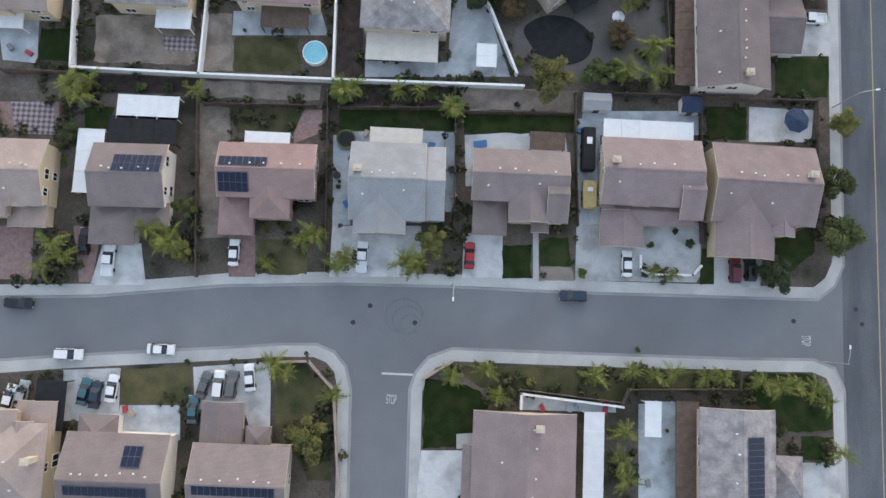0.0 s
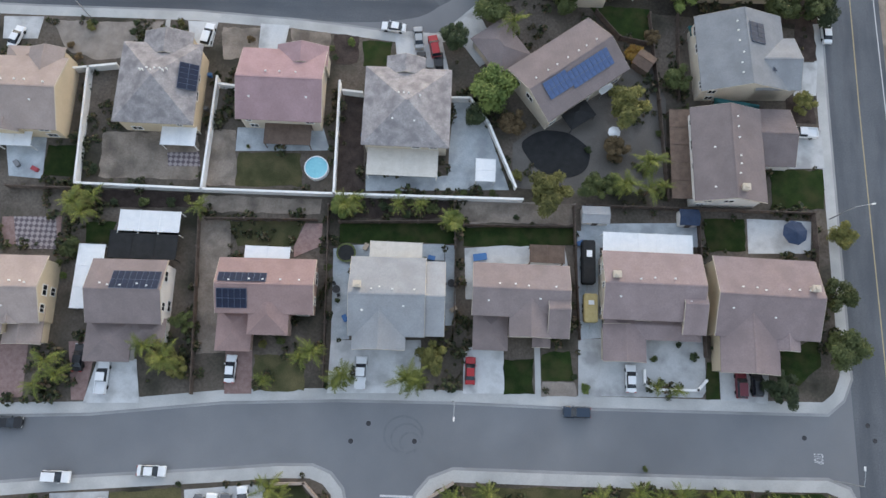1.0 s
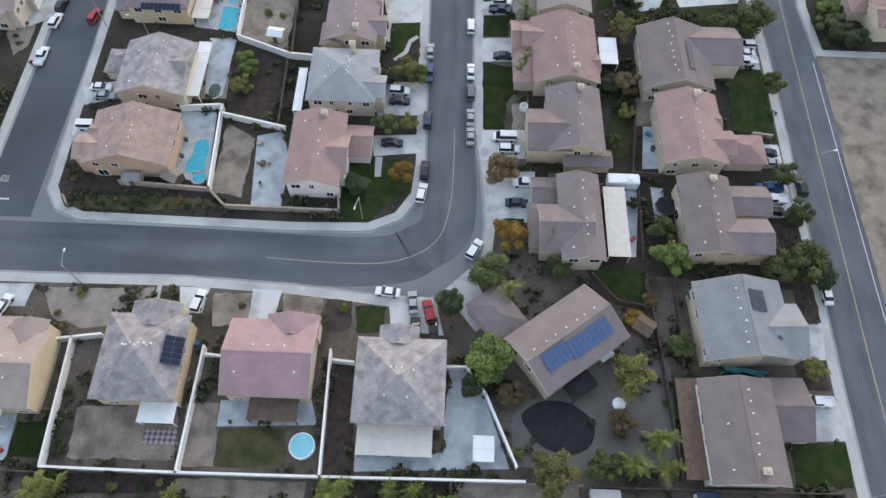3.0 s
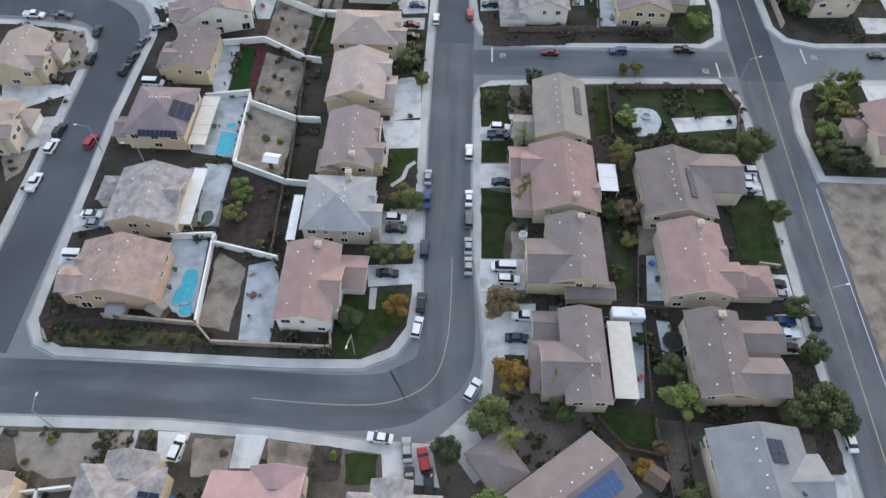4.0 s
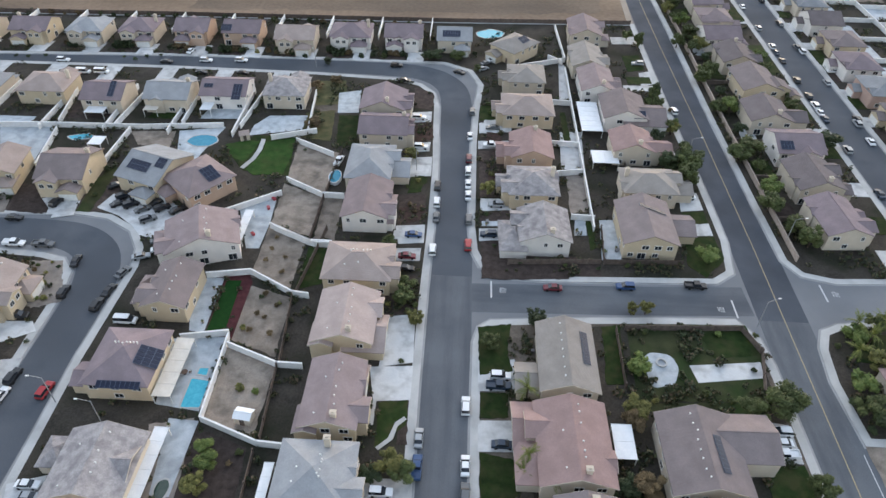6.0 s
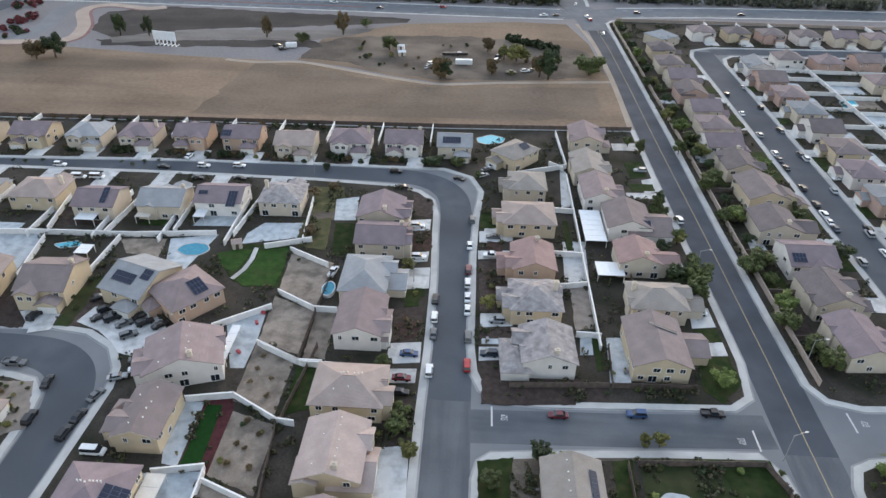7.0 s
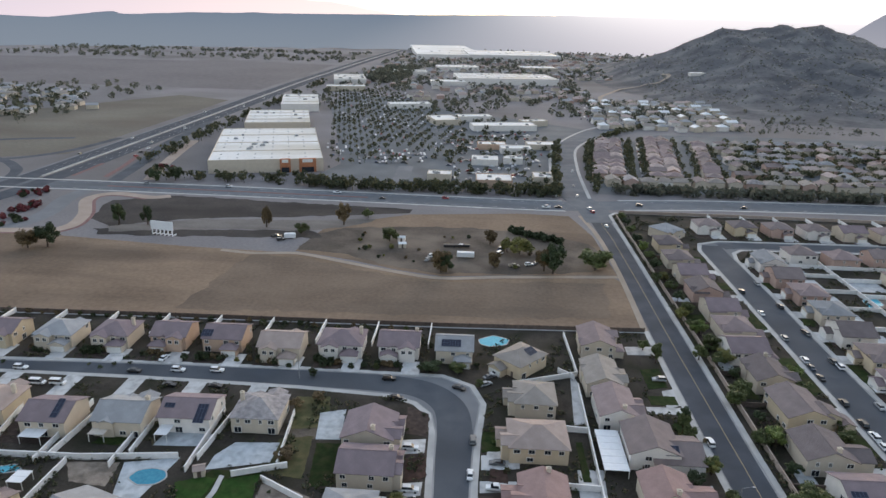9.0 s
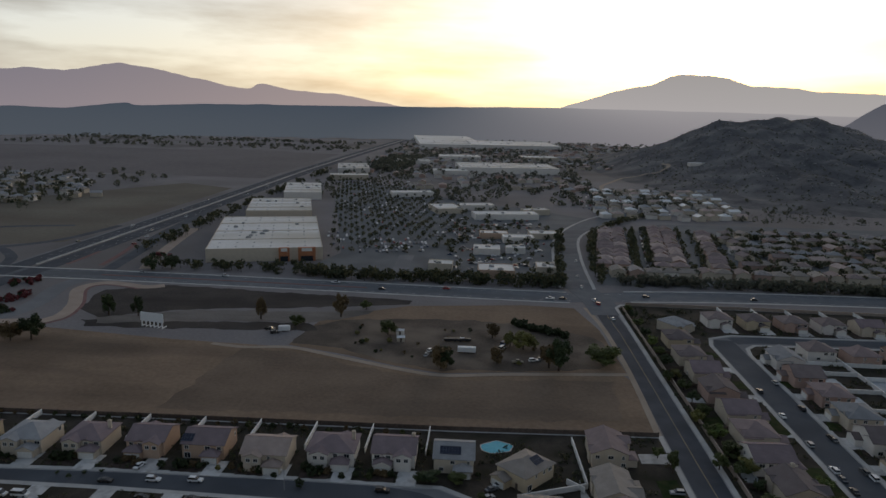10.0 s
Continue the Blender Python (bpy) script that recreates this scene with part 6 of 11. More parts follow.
shrub(-71.6, 99.3, 1.2, "dark")
shrub(-74.8, 101.9, 0.9, "green")
shrub(-74.9, 112.5, 1, "dark")
shrub(-77.1, 113.9, 1.2, "dark")
shrub(-45.6, 171, 1, "dark")
shrub(-43, 164.6, 1, "dry")
shrub(-45.8, 160.3, 1.1, "dry")
shrub(-40.7, 159.5, 1.2, "dry")
shrub(-40.8, 169.1, 1.0, "olive")
shrub(-43.4, 143.8, 1.3, "olive")
shrub(-39.9, 143, 1.2, "bright")
shrub(-40.8, 110.4, 1.2, "green")
shrub(-39, 113.4, 1.2, "olive")
shrub(-44.1, 127.2, 1.3, "olive")
shrub(-39.3, 128.2, 1.2, "green")
shrub(-40.7, 125.7, 1, "dry")
shrub(-101.7, 174.7, 1, "green")
shrub(-99.2, 178.3, 1, "dark")
shrub(-97.5, 167.1, 1.3, "olive")
shrub(-104.8, 176.9, 1, "dry")
shrub(-94.9, 153.6, 1, "dark")
shrub(-99.2, 144.6, 1, "olive")
shrub(-99.3, 131.2, 1, "dry")
shrub(-94.5, 125.5, 1, "dry")
shrub(-67.8, 70.4, 1, "olive")
shrub(-66.9, 70.6, 1, "dark")
shrub(-58.9, 70.8, 1, "dark")
shrub(-50.4, 71.1, 1, "olive")
shrub(-21.3, 67.4, 1, "green")
shrub(-17.6, 69, 1, "bright")
shrub(-16.4, 174.8, 1.1, "olive")
shrub(-11.8, 172.8, 1.3, "green")
shrub(-9.3, 168.6, 1.2, "green")
shrub(-14.5, 170.5, 1.2, "olive")
shrub(72.2, 165.5, 1.2, "green")
shrub(46.3, 165.2, 1.3, "green")
shrub(63.5, 165, 1.5, "bright")
shrub(56.4, 147.9, 1.3, "green")
shrub(61.5, 146.3, 1.3, "green")
shrub(68.7, 155.2, 1, "dark")
shrub(45.3, 145.5, 1.3, "olive")
shrub(54.9, 164.6, 1.2, "dark")
shrub(90.2, 163.3, 1.2, "green")
shrub(87.4, 147.7, 1.4, "dark")
shrub(88.1, 140.5, 1.6, "dark")
shrub(97.5, 150, 1.5, "dark")
shrub(-21.7, 92.7, 0.9, "dark")
shrub(-17.6, 115.9, 0.8, "dark")
shrub(-47.4, 188.9, 1.0, "dry")
shrub(-47.8, 184.4, 1.1, "dry")
shrub(-47, 193.6, 1.0, "dry")
shrub(-42.9, 185.8, 1, "dry")
shrub(-42.5, 180.4, 1.1, "dry")
shrub(-45.2, 165.4, 1.1, "dry")
shrub(-44.8, 172.1, 1.2, "dry")
shrub(-47.3, 160.8, 1.2, "olive")
shrub(-41.1, 168.5, 1, "dry")
shrub(-43.1, 143.2, 1.3, "olive")
shrub(-40, 142.6, 1.2, "bright")
shrub(-9.6, 152.9, 1, "green")
shrub(-12.8, 172.2, 1.2, "green")
shrub(-7.9, 170.6, 1.2, "green")
shrub(-13, 249.4, 1, "dark")
shrub(-15.4, 268.1, 1, "dark")
shrub(-11, 276.6, 1, "dark")
shrub(-11, 222.3, 1.2, "olive")
shrub(-14.1, 219.2, 1.0, "green")
shrub(-12.6, 211, 1, "dry")
shrub(-10.7, 207.1, 1, "dry")
shrub(-39.3, 304.2, 1.2, "dark")
shrub(-35, 305.5, 1.3, "dark")
shrub(-30.5, 304.9, 1.2, "green")
shrub(-61.1, 302.4, 1, "dark")
shrub(-99.6, 304.4, 1.4, "dark")
shrub(-125.1, 294.8, 1.3, "dark")
shrub(-121.7, 297.6, 1.3, "dark")
shrub(-116.7, 299, 1.2, "dark")
shrub(-130.3, 296.9, 1, "green")
shrub(-166.5, 293.9, 1.2, "dark")
shrub(-171.3, 294.5, 1.2, "dark")
shrub(-160.6, 295.4, 1.1, "dark")
shrub(-80.6, 304.9, 1, "olive")
shrub(-76.5, 306.2, 1.2, "dry")
shrub(-72.7, 304.5, 1.1, "dry")
shrub(10.3, 270, 1.6, "green")
shrub(11.2, 264.2, 1.3, "bright")
shrub(11, 226.8, 1.4, "olive")
shrub(11.5, 193.9, 1, "dark")
shrub(9.3, 207.2, 1.2, "dark")
shrub(10.1, 231.3, 1.0, "dry")
shrub(18.1, 187.5, 1, "dark")
shrub(22.5, 188.9, 1, "dark")
shrub(29.7, 187.2, 0.9, "green")
shrub(38.4, 186.7, 1, "dark")
shrub(45.9, 188.2, 1.2, "green")
shrub(48.9, 188.4, 1, "green")
shrub(54.8, 188.8, 1, "dark")
shrub(40.8, 193.5, 1, "bright")
shrub(-48, 236.7, 0.9, "dark")
shrub(-106.3, 212.8, 1.5, "dark")
shrub(-105.1, 221.6, 1.6, "dark")
shrub(-103, 208.9, 1.2, "green")
shrub(-127, 205.9, 1.3, "dark")
shrub(-99.8, 166.7, 1, "olive")
shrub(-105.4, 172.3, 1, "dark")
shrub(-100.6, 172.6, 1.1, "olive")
shrub(62.5, 248, 1, "green")
shrub(67.1, 230.7, 1.2, "dark")
shrub(68.4, 224.9, 1.0, "green")
shrub(73.5, 270.8, 1.3, "dry")
shrub(66.9, 272.3, 1.4, "olive")
shrub(4.8, 310.3, 1, "dark")
shrub(-4, 307, 1, "green")
for k in range(13):
    shrub(-73 + k * 2.15, 90.0 + (0.5 if k % 2 else -0.5), 0.75 + 0.12 * (k % 4), ("dark", "green", "dark", "autumn", "dark", "dry")[k % 6])
# garden walls and fences
garden_wall([(-65.9, 60.6), (-64.8, 38.2)])
garden_wall([(-64.7, 38.0), (-42.2, 37.9), (-18.4, 38.1), (15.5, 38.6)])
garden_wall([(-41.8, 59.8), (-42.2, 37.9)])
garden_wall([(-19.0, 60.0), (-18.5, 38.2)])
garden_wall([(-68.5, 60.2), (-60.8, 61.4)])
garden_wall([(-41.3, 58.4), (-38.3, 58.1)])
garden_wall([(-18.3, 58.2), (-14.7, 57.9)])
garden_wall([(2.1, 57.7), (5.4, 57.8)])
garden_wall([(5.6, 57.6), (9.0, 53.0), (14.2, 40.9)])
garden_wall([(-57.6, 113.8), (-48.6, 114.7), (-48.7, 112.8), (-47.6, 93.8)])
garden_wall([(-48.0, 112.4), (-34.4, 109.3)])
garden_wall([(-49.0, 135.1), (-36.2, 130.1), (-30.6, 129.7)])
garden_wall([(-49.6, 157.6), (-49.0, 135.4)])
garden_wall([(-60.3, 156.6), (-49.9, 158.6)])
garden_wall([(-49.0, 155.0), (-36.8, 150.0), (-31.2, 149.9)])
garden_wall([(-60.7, 177.2), (-50.1, 179.2), (-38.1, 172.1), (-34.1, 171.6)])
garden_wall([(-48.3, 196.8), (-38.0, 191.5), (-31.7, 191.4)])
garden_wall([(-49.6, 197.8), (-36.4, 190.8), (-29.2, 190.8)])
garden_wall([(-50.0, 212.7), (-63.3, 203.2)])
garden_wall([(-49.7, 219.5), (-38.1, 212.6), (-31.8, 212.5)])
garden_wall([(-51.4, 241.1), (-38.4, 233.7)])
garden_wall([(-149.7, 244.0), (-131.4, 245.0), (-103.6, 245.6), (-77.4, 248.6)])
garden_wall([(-135.7, 270.9), (-131.6, 246.8)])
garden_wall([(-110.8, 268.6), (-112.6, 246.0)])
garden_wall([(-91.6, 274.3), (-91.2, 248.7)])
garden_wall([(-69.4, 271.8), (-71.7, 248.3)])
garden_wall([(-130.1, 242.2), (-126.6, 221.2)])
garden_wall([(-106.7, 244.0), (-107.6, 216.6)])
garden_wall([(-59.9, 242.2), (-46.2, 247.3)])
garden_wall([(-51.1, 273.2), (-49.0, 247.1)])
garden_wall([(39.3, 298.0), (38.9, 202.0)])
garden_wall([(27.7, 227.5), (38.8, 229.8)])
garden_wall([(33.2, 207.1), (39.5, 206.8)])
garden_wall([(30.1, 245.3), (39.3, 244.9)])
garden_wall([(31.1, 272.4), (39.4, 271.9)])
garden_wall([(33.6, 308.3), (38.7, 303.8)])
garden_wall([(17.8, 297.3), (40.0, 306.3), (38.5, 337.5)])
fence([(-77.1, 37.1), (-65.4, 37.2)])
fence([(24.9, 37.8), (25.1, 30.0), (25.9, 13.9)])
fence([(-42.3, 34.4), (-39.9, 2.0)])
fence([(-19.3, 36.1), (-17.8, 4.0)])
fence([(3.3, 37.7), (3.7, 29.5), (4.1, 12.8)])
fence([(-17.1, 33.1), (3.5, 34.1)])
fence([(5.1, 33.5), (24.8, 34.1)])
fence([(47.5, 38.4), (47.7, 11.9)])
fence([(27.0, 38.2), (47.3, 38.4), (68.5, 38.6), (68.6, 32.2), (68.2, 26.0)])
fence([(-41.0, 32.7), (-21.1, 33.3)])
fence([(16.5, -14.7), (34.1, -16.2), (35.3, -13.9), (54.2, -13.1), (54.5, -10.2)])
fence([(-36.5, 128.3), (-36.0, 111.4), (-36.2, 109.6)])
fence([(-36.8, 149.6), (-36.0, 131.3)])
fence([(-34.2, 197.9), (-37.5, 172.3)])
fence([(-38.0, 171.2), (-36.5, 150.6)])
fence([(41.7, 119.5), (39.4, 101.2), (46.1, 100.8)])
fence([(40.2, 98.6), (39.5, 80.9)])
fence([(39.4, 148.8), (39.7, 165.7)])
fence([(-36.0, 235.8), (-37.4, 213.2)])
fence([(-37.6, 211.9), (-38.0, 191.7)])
fence([(39.6, 77.3), (41.0, 59.4), (42.1, 40.0)])
fence([(45.1, 77.6), (44.7, 59.6)])
fence([(29.3, 77.5), (33.7, 72.1), (39.1, 71.1)])
fence([(41.0, 202.9), (40.0, 188.8), (60.5, 189.5)])
fence([(15.0, 187.2), (39.2, 188.8)])
fence([(51.2, 299.4), (52.4, 231.1)])
fence([(41.9, 165.8), (69.3, 167.2), (72.1, 160.2), (67.6, 142.0)])
garden_wall([(-66.2, 94.4), (-47.6, 93.4), (-43.8, 89.6), (-20.7, 89.4), (-21.4, 93.8)], 1.5, TANWALL, "tan block garden wall with a flat cap")
garden_wall([(-76.5, 90.6), (-75.2, 88.6)], 1.5, TANWALL, "tan block garden wall with a flat cap")
garden_wall([(70.3, 112.2), (66.3, 112.7)], 1.5, TANWALL, "tan block garden wall with a flat cap")
garden_wall([(-24.9, -11.8), (-19.7, -11.5), (-15.1, -16.1), (-13.1, -33.7)], 1.5, TANWALL, "tan block garden wall with a flat cap")
garden_wall([(-0.1, -13.7), (4.8, -10.5)], 1.5, TANWALL, "tan block garden wall with a flat cap")
# lawns, drives, patios and beds
patch(DARKSOIL, [(19.0, 80), (30.0, 79), (72.0, 76), (71.9, 140), (71.0, 168), (24.0, 166), (19.0, 150), (18.0, 110)], "garden_ground", "dark garden soil under plants")
patch(DRIVE, [(-56.8, 7.0), (-50.2, 7.5), (-48.7, 0.2), (-58.2, -0.2)], "driveway", "pale concrete driveway in front of a house")
patch(PAVER, [(-62.2, 10.0), (-57.3, 10.2), (-58.0, 0.3), (-60.2, 0.2)], "paved_yard", "red-brown brick paved yard")
patch(PAVER, [(-35.2, 10.2), (-30.6, 10.5), (-30.0, 2.5), (-34.6, 2.3)], "paved_yard", "red-brown brick paved yard")
patch(DRYLAWN, [(-30.2, 9.0), (-21.8, 9.4), (-20.9, 3.4), (-29.7, 3.0)], "dry_lawn", "patchy half-dry lawn")
patch(DRIVE, [(-17.2, 12.1), (-1.6, 12.8), (-1.2, 3.8), (-17.2, 3.1)], "driveway", "pale concrete driveway in front of a house")
patch(DRIVE, [(5.9, 11.9), (12.8, 12.0), (13.1, 4.3), (6.0, 4.0)], "driveway", "pale concrete driveway in front of a house")
patch(LAWN, [(12.9, 10.0), (17.9, 10.2), (18.1, 4.4), (13.1, 4.2)], "lawn", "mown green lawn")
patch(CONCRETE, [(18.1, 13.2), (19.1, 13.3), (19.4, 4.3), (18.4, 4.2)], "garden_path", "narrow pale concrete garden path")
patch(LAWN, [(19.4, 11.3), (24.3, 12.0), (25.2, 7.0), (19.5, 6.6)], "lawn", "mown green lawn")
patch(GRAVEL, [(19.5, 6.5), (25.2, 6.7), (25.5, 4.4), (19.6, 4.1)], "gravel_bed", "pale gravel garden bed")
patch(DRIVE, [(25.8, 14.1), (47.9, 15.6), (47.9, 6.3), (47.1, 5.0), (25.8, 4.4)], "driveway", "pale concrete driveway in front of a house")
patch(LAWN, [(48.0, 11.1), (50.1, 11.2), (50.1, 4.9), (48.0, 4.8)], "lawn", "mown green lawn")
patch(DRIVE, [(50.3, 10.2), (59.0, 10.6), (58.4, 4.4), (50.3, 4.7)], "driveway", "pale concrete driveway in front of a house")
patch(LAWN, [(61.3, 13.7), (68.2, 16.1), (68.1, 11.0), (64.0, 7.8), (61.2, 8.7)], "lawn", "mown green lawn")
patch(PATIO, [(25.6, 33.6), (29.7, 33.8), (30.0, 14.5), (26.0, 14.1)], "patio", "blue-grey concrete patio behind a house")
patch(PATIO, [(-18.0, 28.4), (-15.0, 28.5), (-14.1, 12.4), (-17.2, 12.1)], "patio", "blue-grey concrete patio behind a house")
patch(PATIO, [(1.9, 29.9), (3.7, 29.9), (4.3, 15.6), (2.5, 15.5)], "patio", "blue-grey concrete patio behind a house")
patch(PATIO, [(-14.9, 29.2), (1.8, 30.1), (1.9, 27.1), (-14.7, 26.2)], "patio", "blue-grey concrete patio behind a house")
patch(DRIVE, [(5.4, 29.5), (13.2, 30.4), (23.4, 30.4), (24.0, 26.8), (7.6, 24.4), (7.3, 20.3), (5.9, 20.3)], "driveway", "pale concrete driveway in front of a house")
patch(LAWN, [(5.0, 33.4), (25.1, 34.4), (25.2, 30.9), (5.3, 29.7)], "lawn", "mown green lawn")
patch(LAWN, [(-17.3, 33.4), (3.5, 34.4), (3.7, 30.3), (-17.1, 29.4)], "lawn", "mown green lawn")
patch(DRYLAWN, [(-37.0, 32.6), (-23.4, 33.3), (-25.1, 28.5), (-35.1, 28.0)], "dry_lawn", "patchy half-dry lawn")
patch(PAVER, [(-23.4, 32.8), (-20.3, 32.9), (-20.1, 28.8), (-24.9, 26.5), (-25.1, 28.5)], "paved_yard", "red-brown brick paved yard")
patch(LAWN, [(-62.4, 31.3), (-57.0, 31.6), (-58.1, 27.4), (-62.0, 27.2)], "lawn", "mown green lawn")
patch(PAVER, [(-77.5, 31.6), (-67.0, 32.1), (-66.5, 27.0), (-76.9, 26.5)], "paved_yard", "red-brown brick paved yard")
patch(PAVER, [(-74.9, 9.4), (-69.0, 9.7), (-68.5, 0.3), (-73.8, 0.1)], "paved_yard", "red-brown brick paved yard")
patch(PATIO, [(26.4, 35.0), (47.9, 36.1), (47.9, 31.6), (29.9, 30.7), (26.4, 32.1)], "patio", "blue-grey concrete patio behind a house")
patch(DRIVE, [(56.7, 37.3), (68.5, 37.3), (67.9, 31.3), (56.6, 30.8)], "driveway", "pale concrete driveway in front of a house")
patch(LAWN, [(48.9, 36.9), (56.1, 37.3), (56.1, 31.2), (48.9, 30.8)], "lawn", "mown green lawn")
patch(GRAVEL, [(4.8, 38.7), (25.3, 38.7), (25.3, 35.2), (5.0, 34.2)], "gravel_bed", "pale gravel garden bed")
patch(MULCH, [(-17.6, 37.8), (3.4, 38.5), (3.5, 35.0), (-17.4, 34.0)], "mulch_bed", "dark bark mulch planting bed")
patch(MULCH, [(-67.1, 37.4), (-43.4, 37.7), (-43.2, 34.9), (-66.7, 33.7)], "mulch_bed", "dark bark mulch planting bed")
patch(DRYLAWN, [(-51.5, -14.4), (-40.1, -13.0), (-39.6, -19.3), (-51.0, -20.1)], "dry_lawn", "patchy half-dry lawn")
patch(DRIVE, [(-61.3, -14.8), (-51.7, -14.1), (-51.2, -22.9), (-60.4, -23.3)], "driveway", "pale concrete driveway in front of a house")
patch(DRIVE, [(-39.4, -13.4), (-26.2, -11.9), (-25.6, -22.8), (-29.2, -22.9), (-30.2, -20.1), (-38.5, -20.5)], "driveway", "pale concrete driveway in front of a house")
patch(DRYLAWN, [(-25.2, -12.3), (-20.1, -12.1), (-15.4, -16.5), (-14.8, -31.2), (-18.6, -31.3), (-25.0, -21.8)], "dry_lawn", "patchy half-dry lawn")
patch(PATIO, [(-51.2, -20.3), (-41.0, -19.9), (-40.6, -25.7), (-51.3, -26.2)], "patio", "blue-grey concrete patio behind a house")
patch(LAWN, [(0.1, -13.8), (4.0, -13.7), (9.9, -15.1), (11.2, -17.9), (9.7, -21.8), (6.2, -25.0), (0.5, -25.3)], "lawn", "mown green lawn")
patch(DRYLAWN, [(5.1, -11.2), (54.9, -10.0), (55.8, -13.2), (35.2, -14.5), (34.1, -16.2), (16.7, -14.8), (9.9, -14.9)], "dry_lawn", "patchy half-dry lawn")
patch(DRIVE, [(0.2, -25.7), (7.4, -25.4), (7.3, -34.9), (-0.3, -35.2)], "driveway", "pale concrete driveway in front of a house")
patch(PATIO, [(37.2, -16.4), (43.6, -15.6), (43.7, -33.5), (37.4, -33.7)], "patio", "blue-grey concrete patio behind a house")
patch(PATIO, [(16.9, -15.5), (33.3, -16.5), (33.3, -18.0), (17.0, -18.2)], "patio", "blue-grey concrete patio behind a house")
patch(LAWN, [(56.4, -10.3), (66.7, -10.0), (70.9, -13.5), (70.8, -19.4), (62.2, -20.1), (56.3, -14.1)], "lawn", "mown green lawn")
patch(LAWN, [(65.4, -20.7), (70.8, -20.5), (70.7, -24.5), (65.3, -24.7)], "lawn", "mown green lawn")
patch(DRIVE, [(65.3, -25.1), (71.8, -24.8), (72.0, -32.4), (65.2, -32.6)], "driveway", "pale concrete driveway in front of a house")
patch(CONCRETE, [(6.1, -22.7), (11.3, -22.2), (11.4, -24.5), (6.2, -25.2)], "garden_path", "narrow pale concrete garden path")
patch(LAWN, [(61.6, 46.8), (71.4, 47.3), (71.1, 39.9), (61.3, 39.4)], "lawn", "mown green lawn")
patch(DRIVE, [(64.8, 54.9), (71.8, 55.3), (71.8, 47.7), (64.7, 47.3)], "driveway", "pale concrete driveway in front of a house")
patch(DRYLAWN, [(-36.8, 45.7), (-25.5, 46.1), (-24.5, 39.8), (-36.9, 39.3)], "dry_lawn", "patchy half-dry lawn")
patch(PATIO, [(-37.5, 50.6), (-21.6, 51.2), (-20.1, 46.9), (-37.4, 46.0)], "patio", "blue-grey concrete patio behind a house")
patch(PATTERN, [(-49.8, 45.1), (-44.0, 45.4), (-43.5, 42.7), (-49.3, 42.5)], "paved_yard", "red-brown brick paved yard")
patch(LAWN, [(-71.7, 45.5), (-66.1, 45.6), (-66.3, 39.7), (-71.6, 39.5)], "lawn", "mown green lawn")
patch(PATIO, [(-80.1, 48.3), (-72.2, 47.5), (-71.7, 39.0), (-77.8, 39.3)], "patio", "blue-grey concrete patio behind a house")
patch(PATIO, [(-13.2, 42.4), (1.9, 43.0), (1.9, 47.8), (2.5, 58.2), (5.4, 58.3), (8.9, 53.0), (13.2, 40.8), (-13.0, 39.4)], "patio", "blue-grey concrete patio behind a house")
patch(MULCH, [(-18.3, 58.1), (-14.6, 57.7), (-13.1, 39.2), (-18.4, 38.8)], "mulch_bed", "dark bark mulch planting bed")
patch(DRIVE, [(-49.3, 72.0), (-43.5, 72.0), (-44.1, 66.8), (-48.1, 66.6)], "driveway", "pale concrete driveway in front of a house")
patch(CONCRETE, [(-53.5, 72.0), (-52.7, 72.1), (-52.6, 67.7), (-53.6, 67.6)], "garden_path", "narrow pale concrete garden path")
patch(DRIVE, [(-35.3, 72.1), (-29.8, 72.0), (-30.5, 66.2), (-35.3, 66.0)], "driveway", "pale concrete driveway in front of a house")
patch(DRIVE, [(-84.4, 71.2), (-76.8, 71.5), (-77.3, 66.8), (-83.8, 66.5)], "driveway", "pale concrete driveway in front of a house")
patch(GRAVEL, [(-75.0, 70.8), (-54.2, 71.5), (-54.0, 64.2), (-65.7, 63.1), (-71.4, 64.7)], "gravel_bed", "pale gravel garden bed")
patch(SOIL, [(-42.6, 71.0), (-35.4, 71.1), (-35.5, 65.0), (-41.6, 64.2)], "bare_yard", "bare raked brown yard soil behind a house")
patch(SOIL, [(-62.1, 48.8), (-44.5, 48.9), (-43.6, 40.1), (-61.6, 39.8)], "bare_yard", "bare raked brown yard soil behind a house")
patch(SOIL, [(-43.3, 49.8), (-37.7, 50.0), (-36.7, 39.3), (-42.4, 39.1)], "bare_yard", "bare raked brown yard soil behind a house")
patch(SOIL, [(-42.6, 37.2), (-20.6, 37.5), (-20.8, 34.6), (-41.7, 34.2)], "bare_yard", "bare raked brown yard soil behind a house")
patch(SOIL, [(3.9, 37.8), (25.3, 38.7), (25.2, 34.8), (4.4, 34.3)], "bare_yard", "bare raked brown yard soil behind a house")
patch(SOIL, [(-42.5, 33.0), (-36.7, 33.0), (-35.0, 9.0), (-40.0, 8.8)], "bare_yard", "bare raked brown yard soil behind a house")
patch(PATTERN, [(-75.5, 31.7), (-68.0, 32.0), (-66.8, 26.1), (-74.0, 25.9)], "paved_yard", "red-brown brick paved yard")
patch(SOIL, [(-29.4, 71.4), (-21.6, 70.7), (-21.7, 65.6), (-24.0, 66.7), (-28.9, 67.1)], "bare_yard", "bare raked brown yard soil behind a house")
patch(MULCH, [(-21.1, 70.5), (-16.1, 70.5), (-16.2, 64.7), (-20.5, 64.2)], "mulch_bed", "dark bark mulch planting bed")
patch(DRIVE, [(-9.6, 72.0), (-0.7, 71.7), (1.2, 64.2), (-8.6, 65.0)], "driveway", "pale concrete driveway in front of a house")
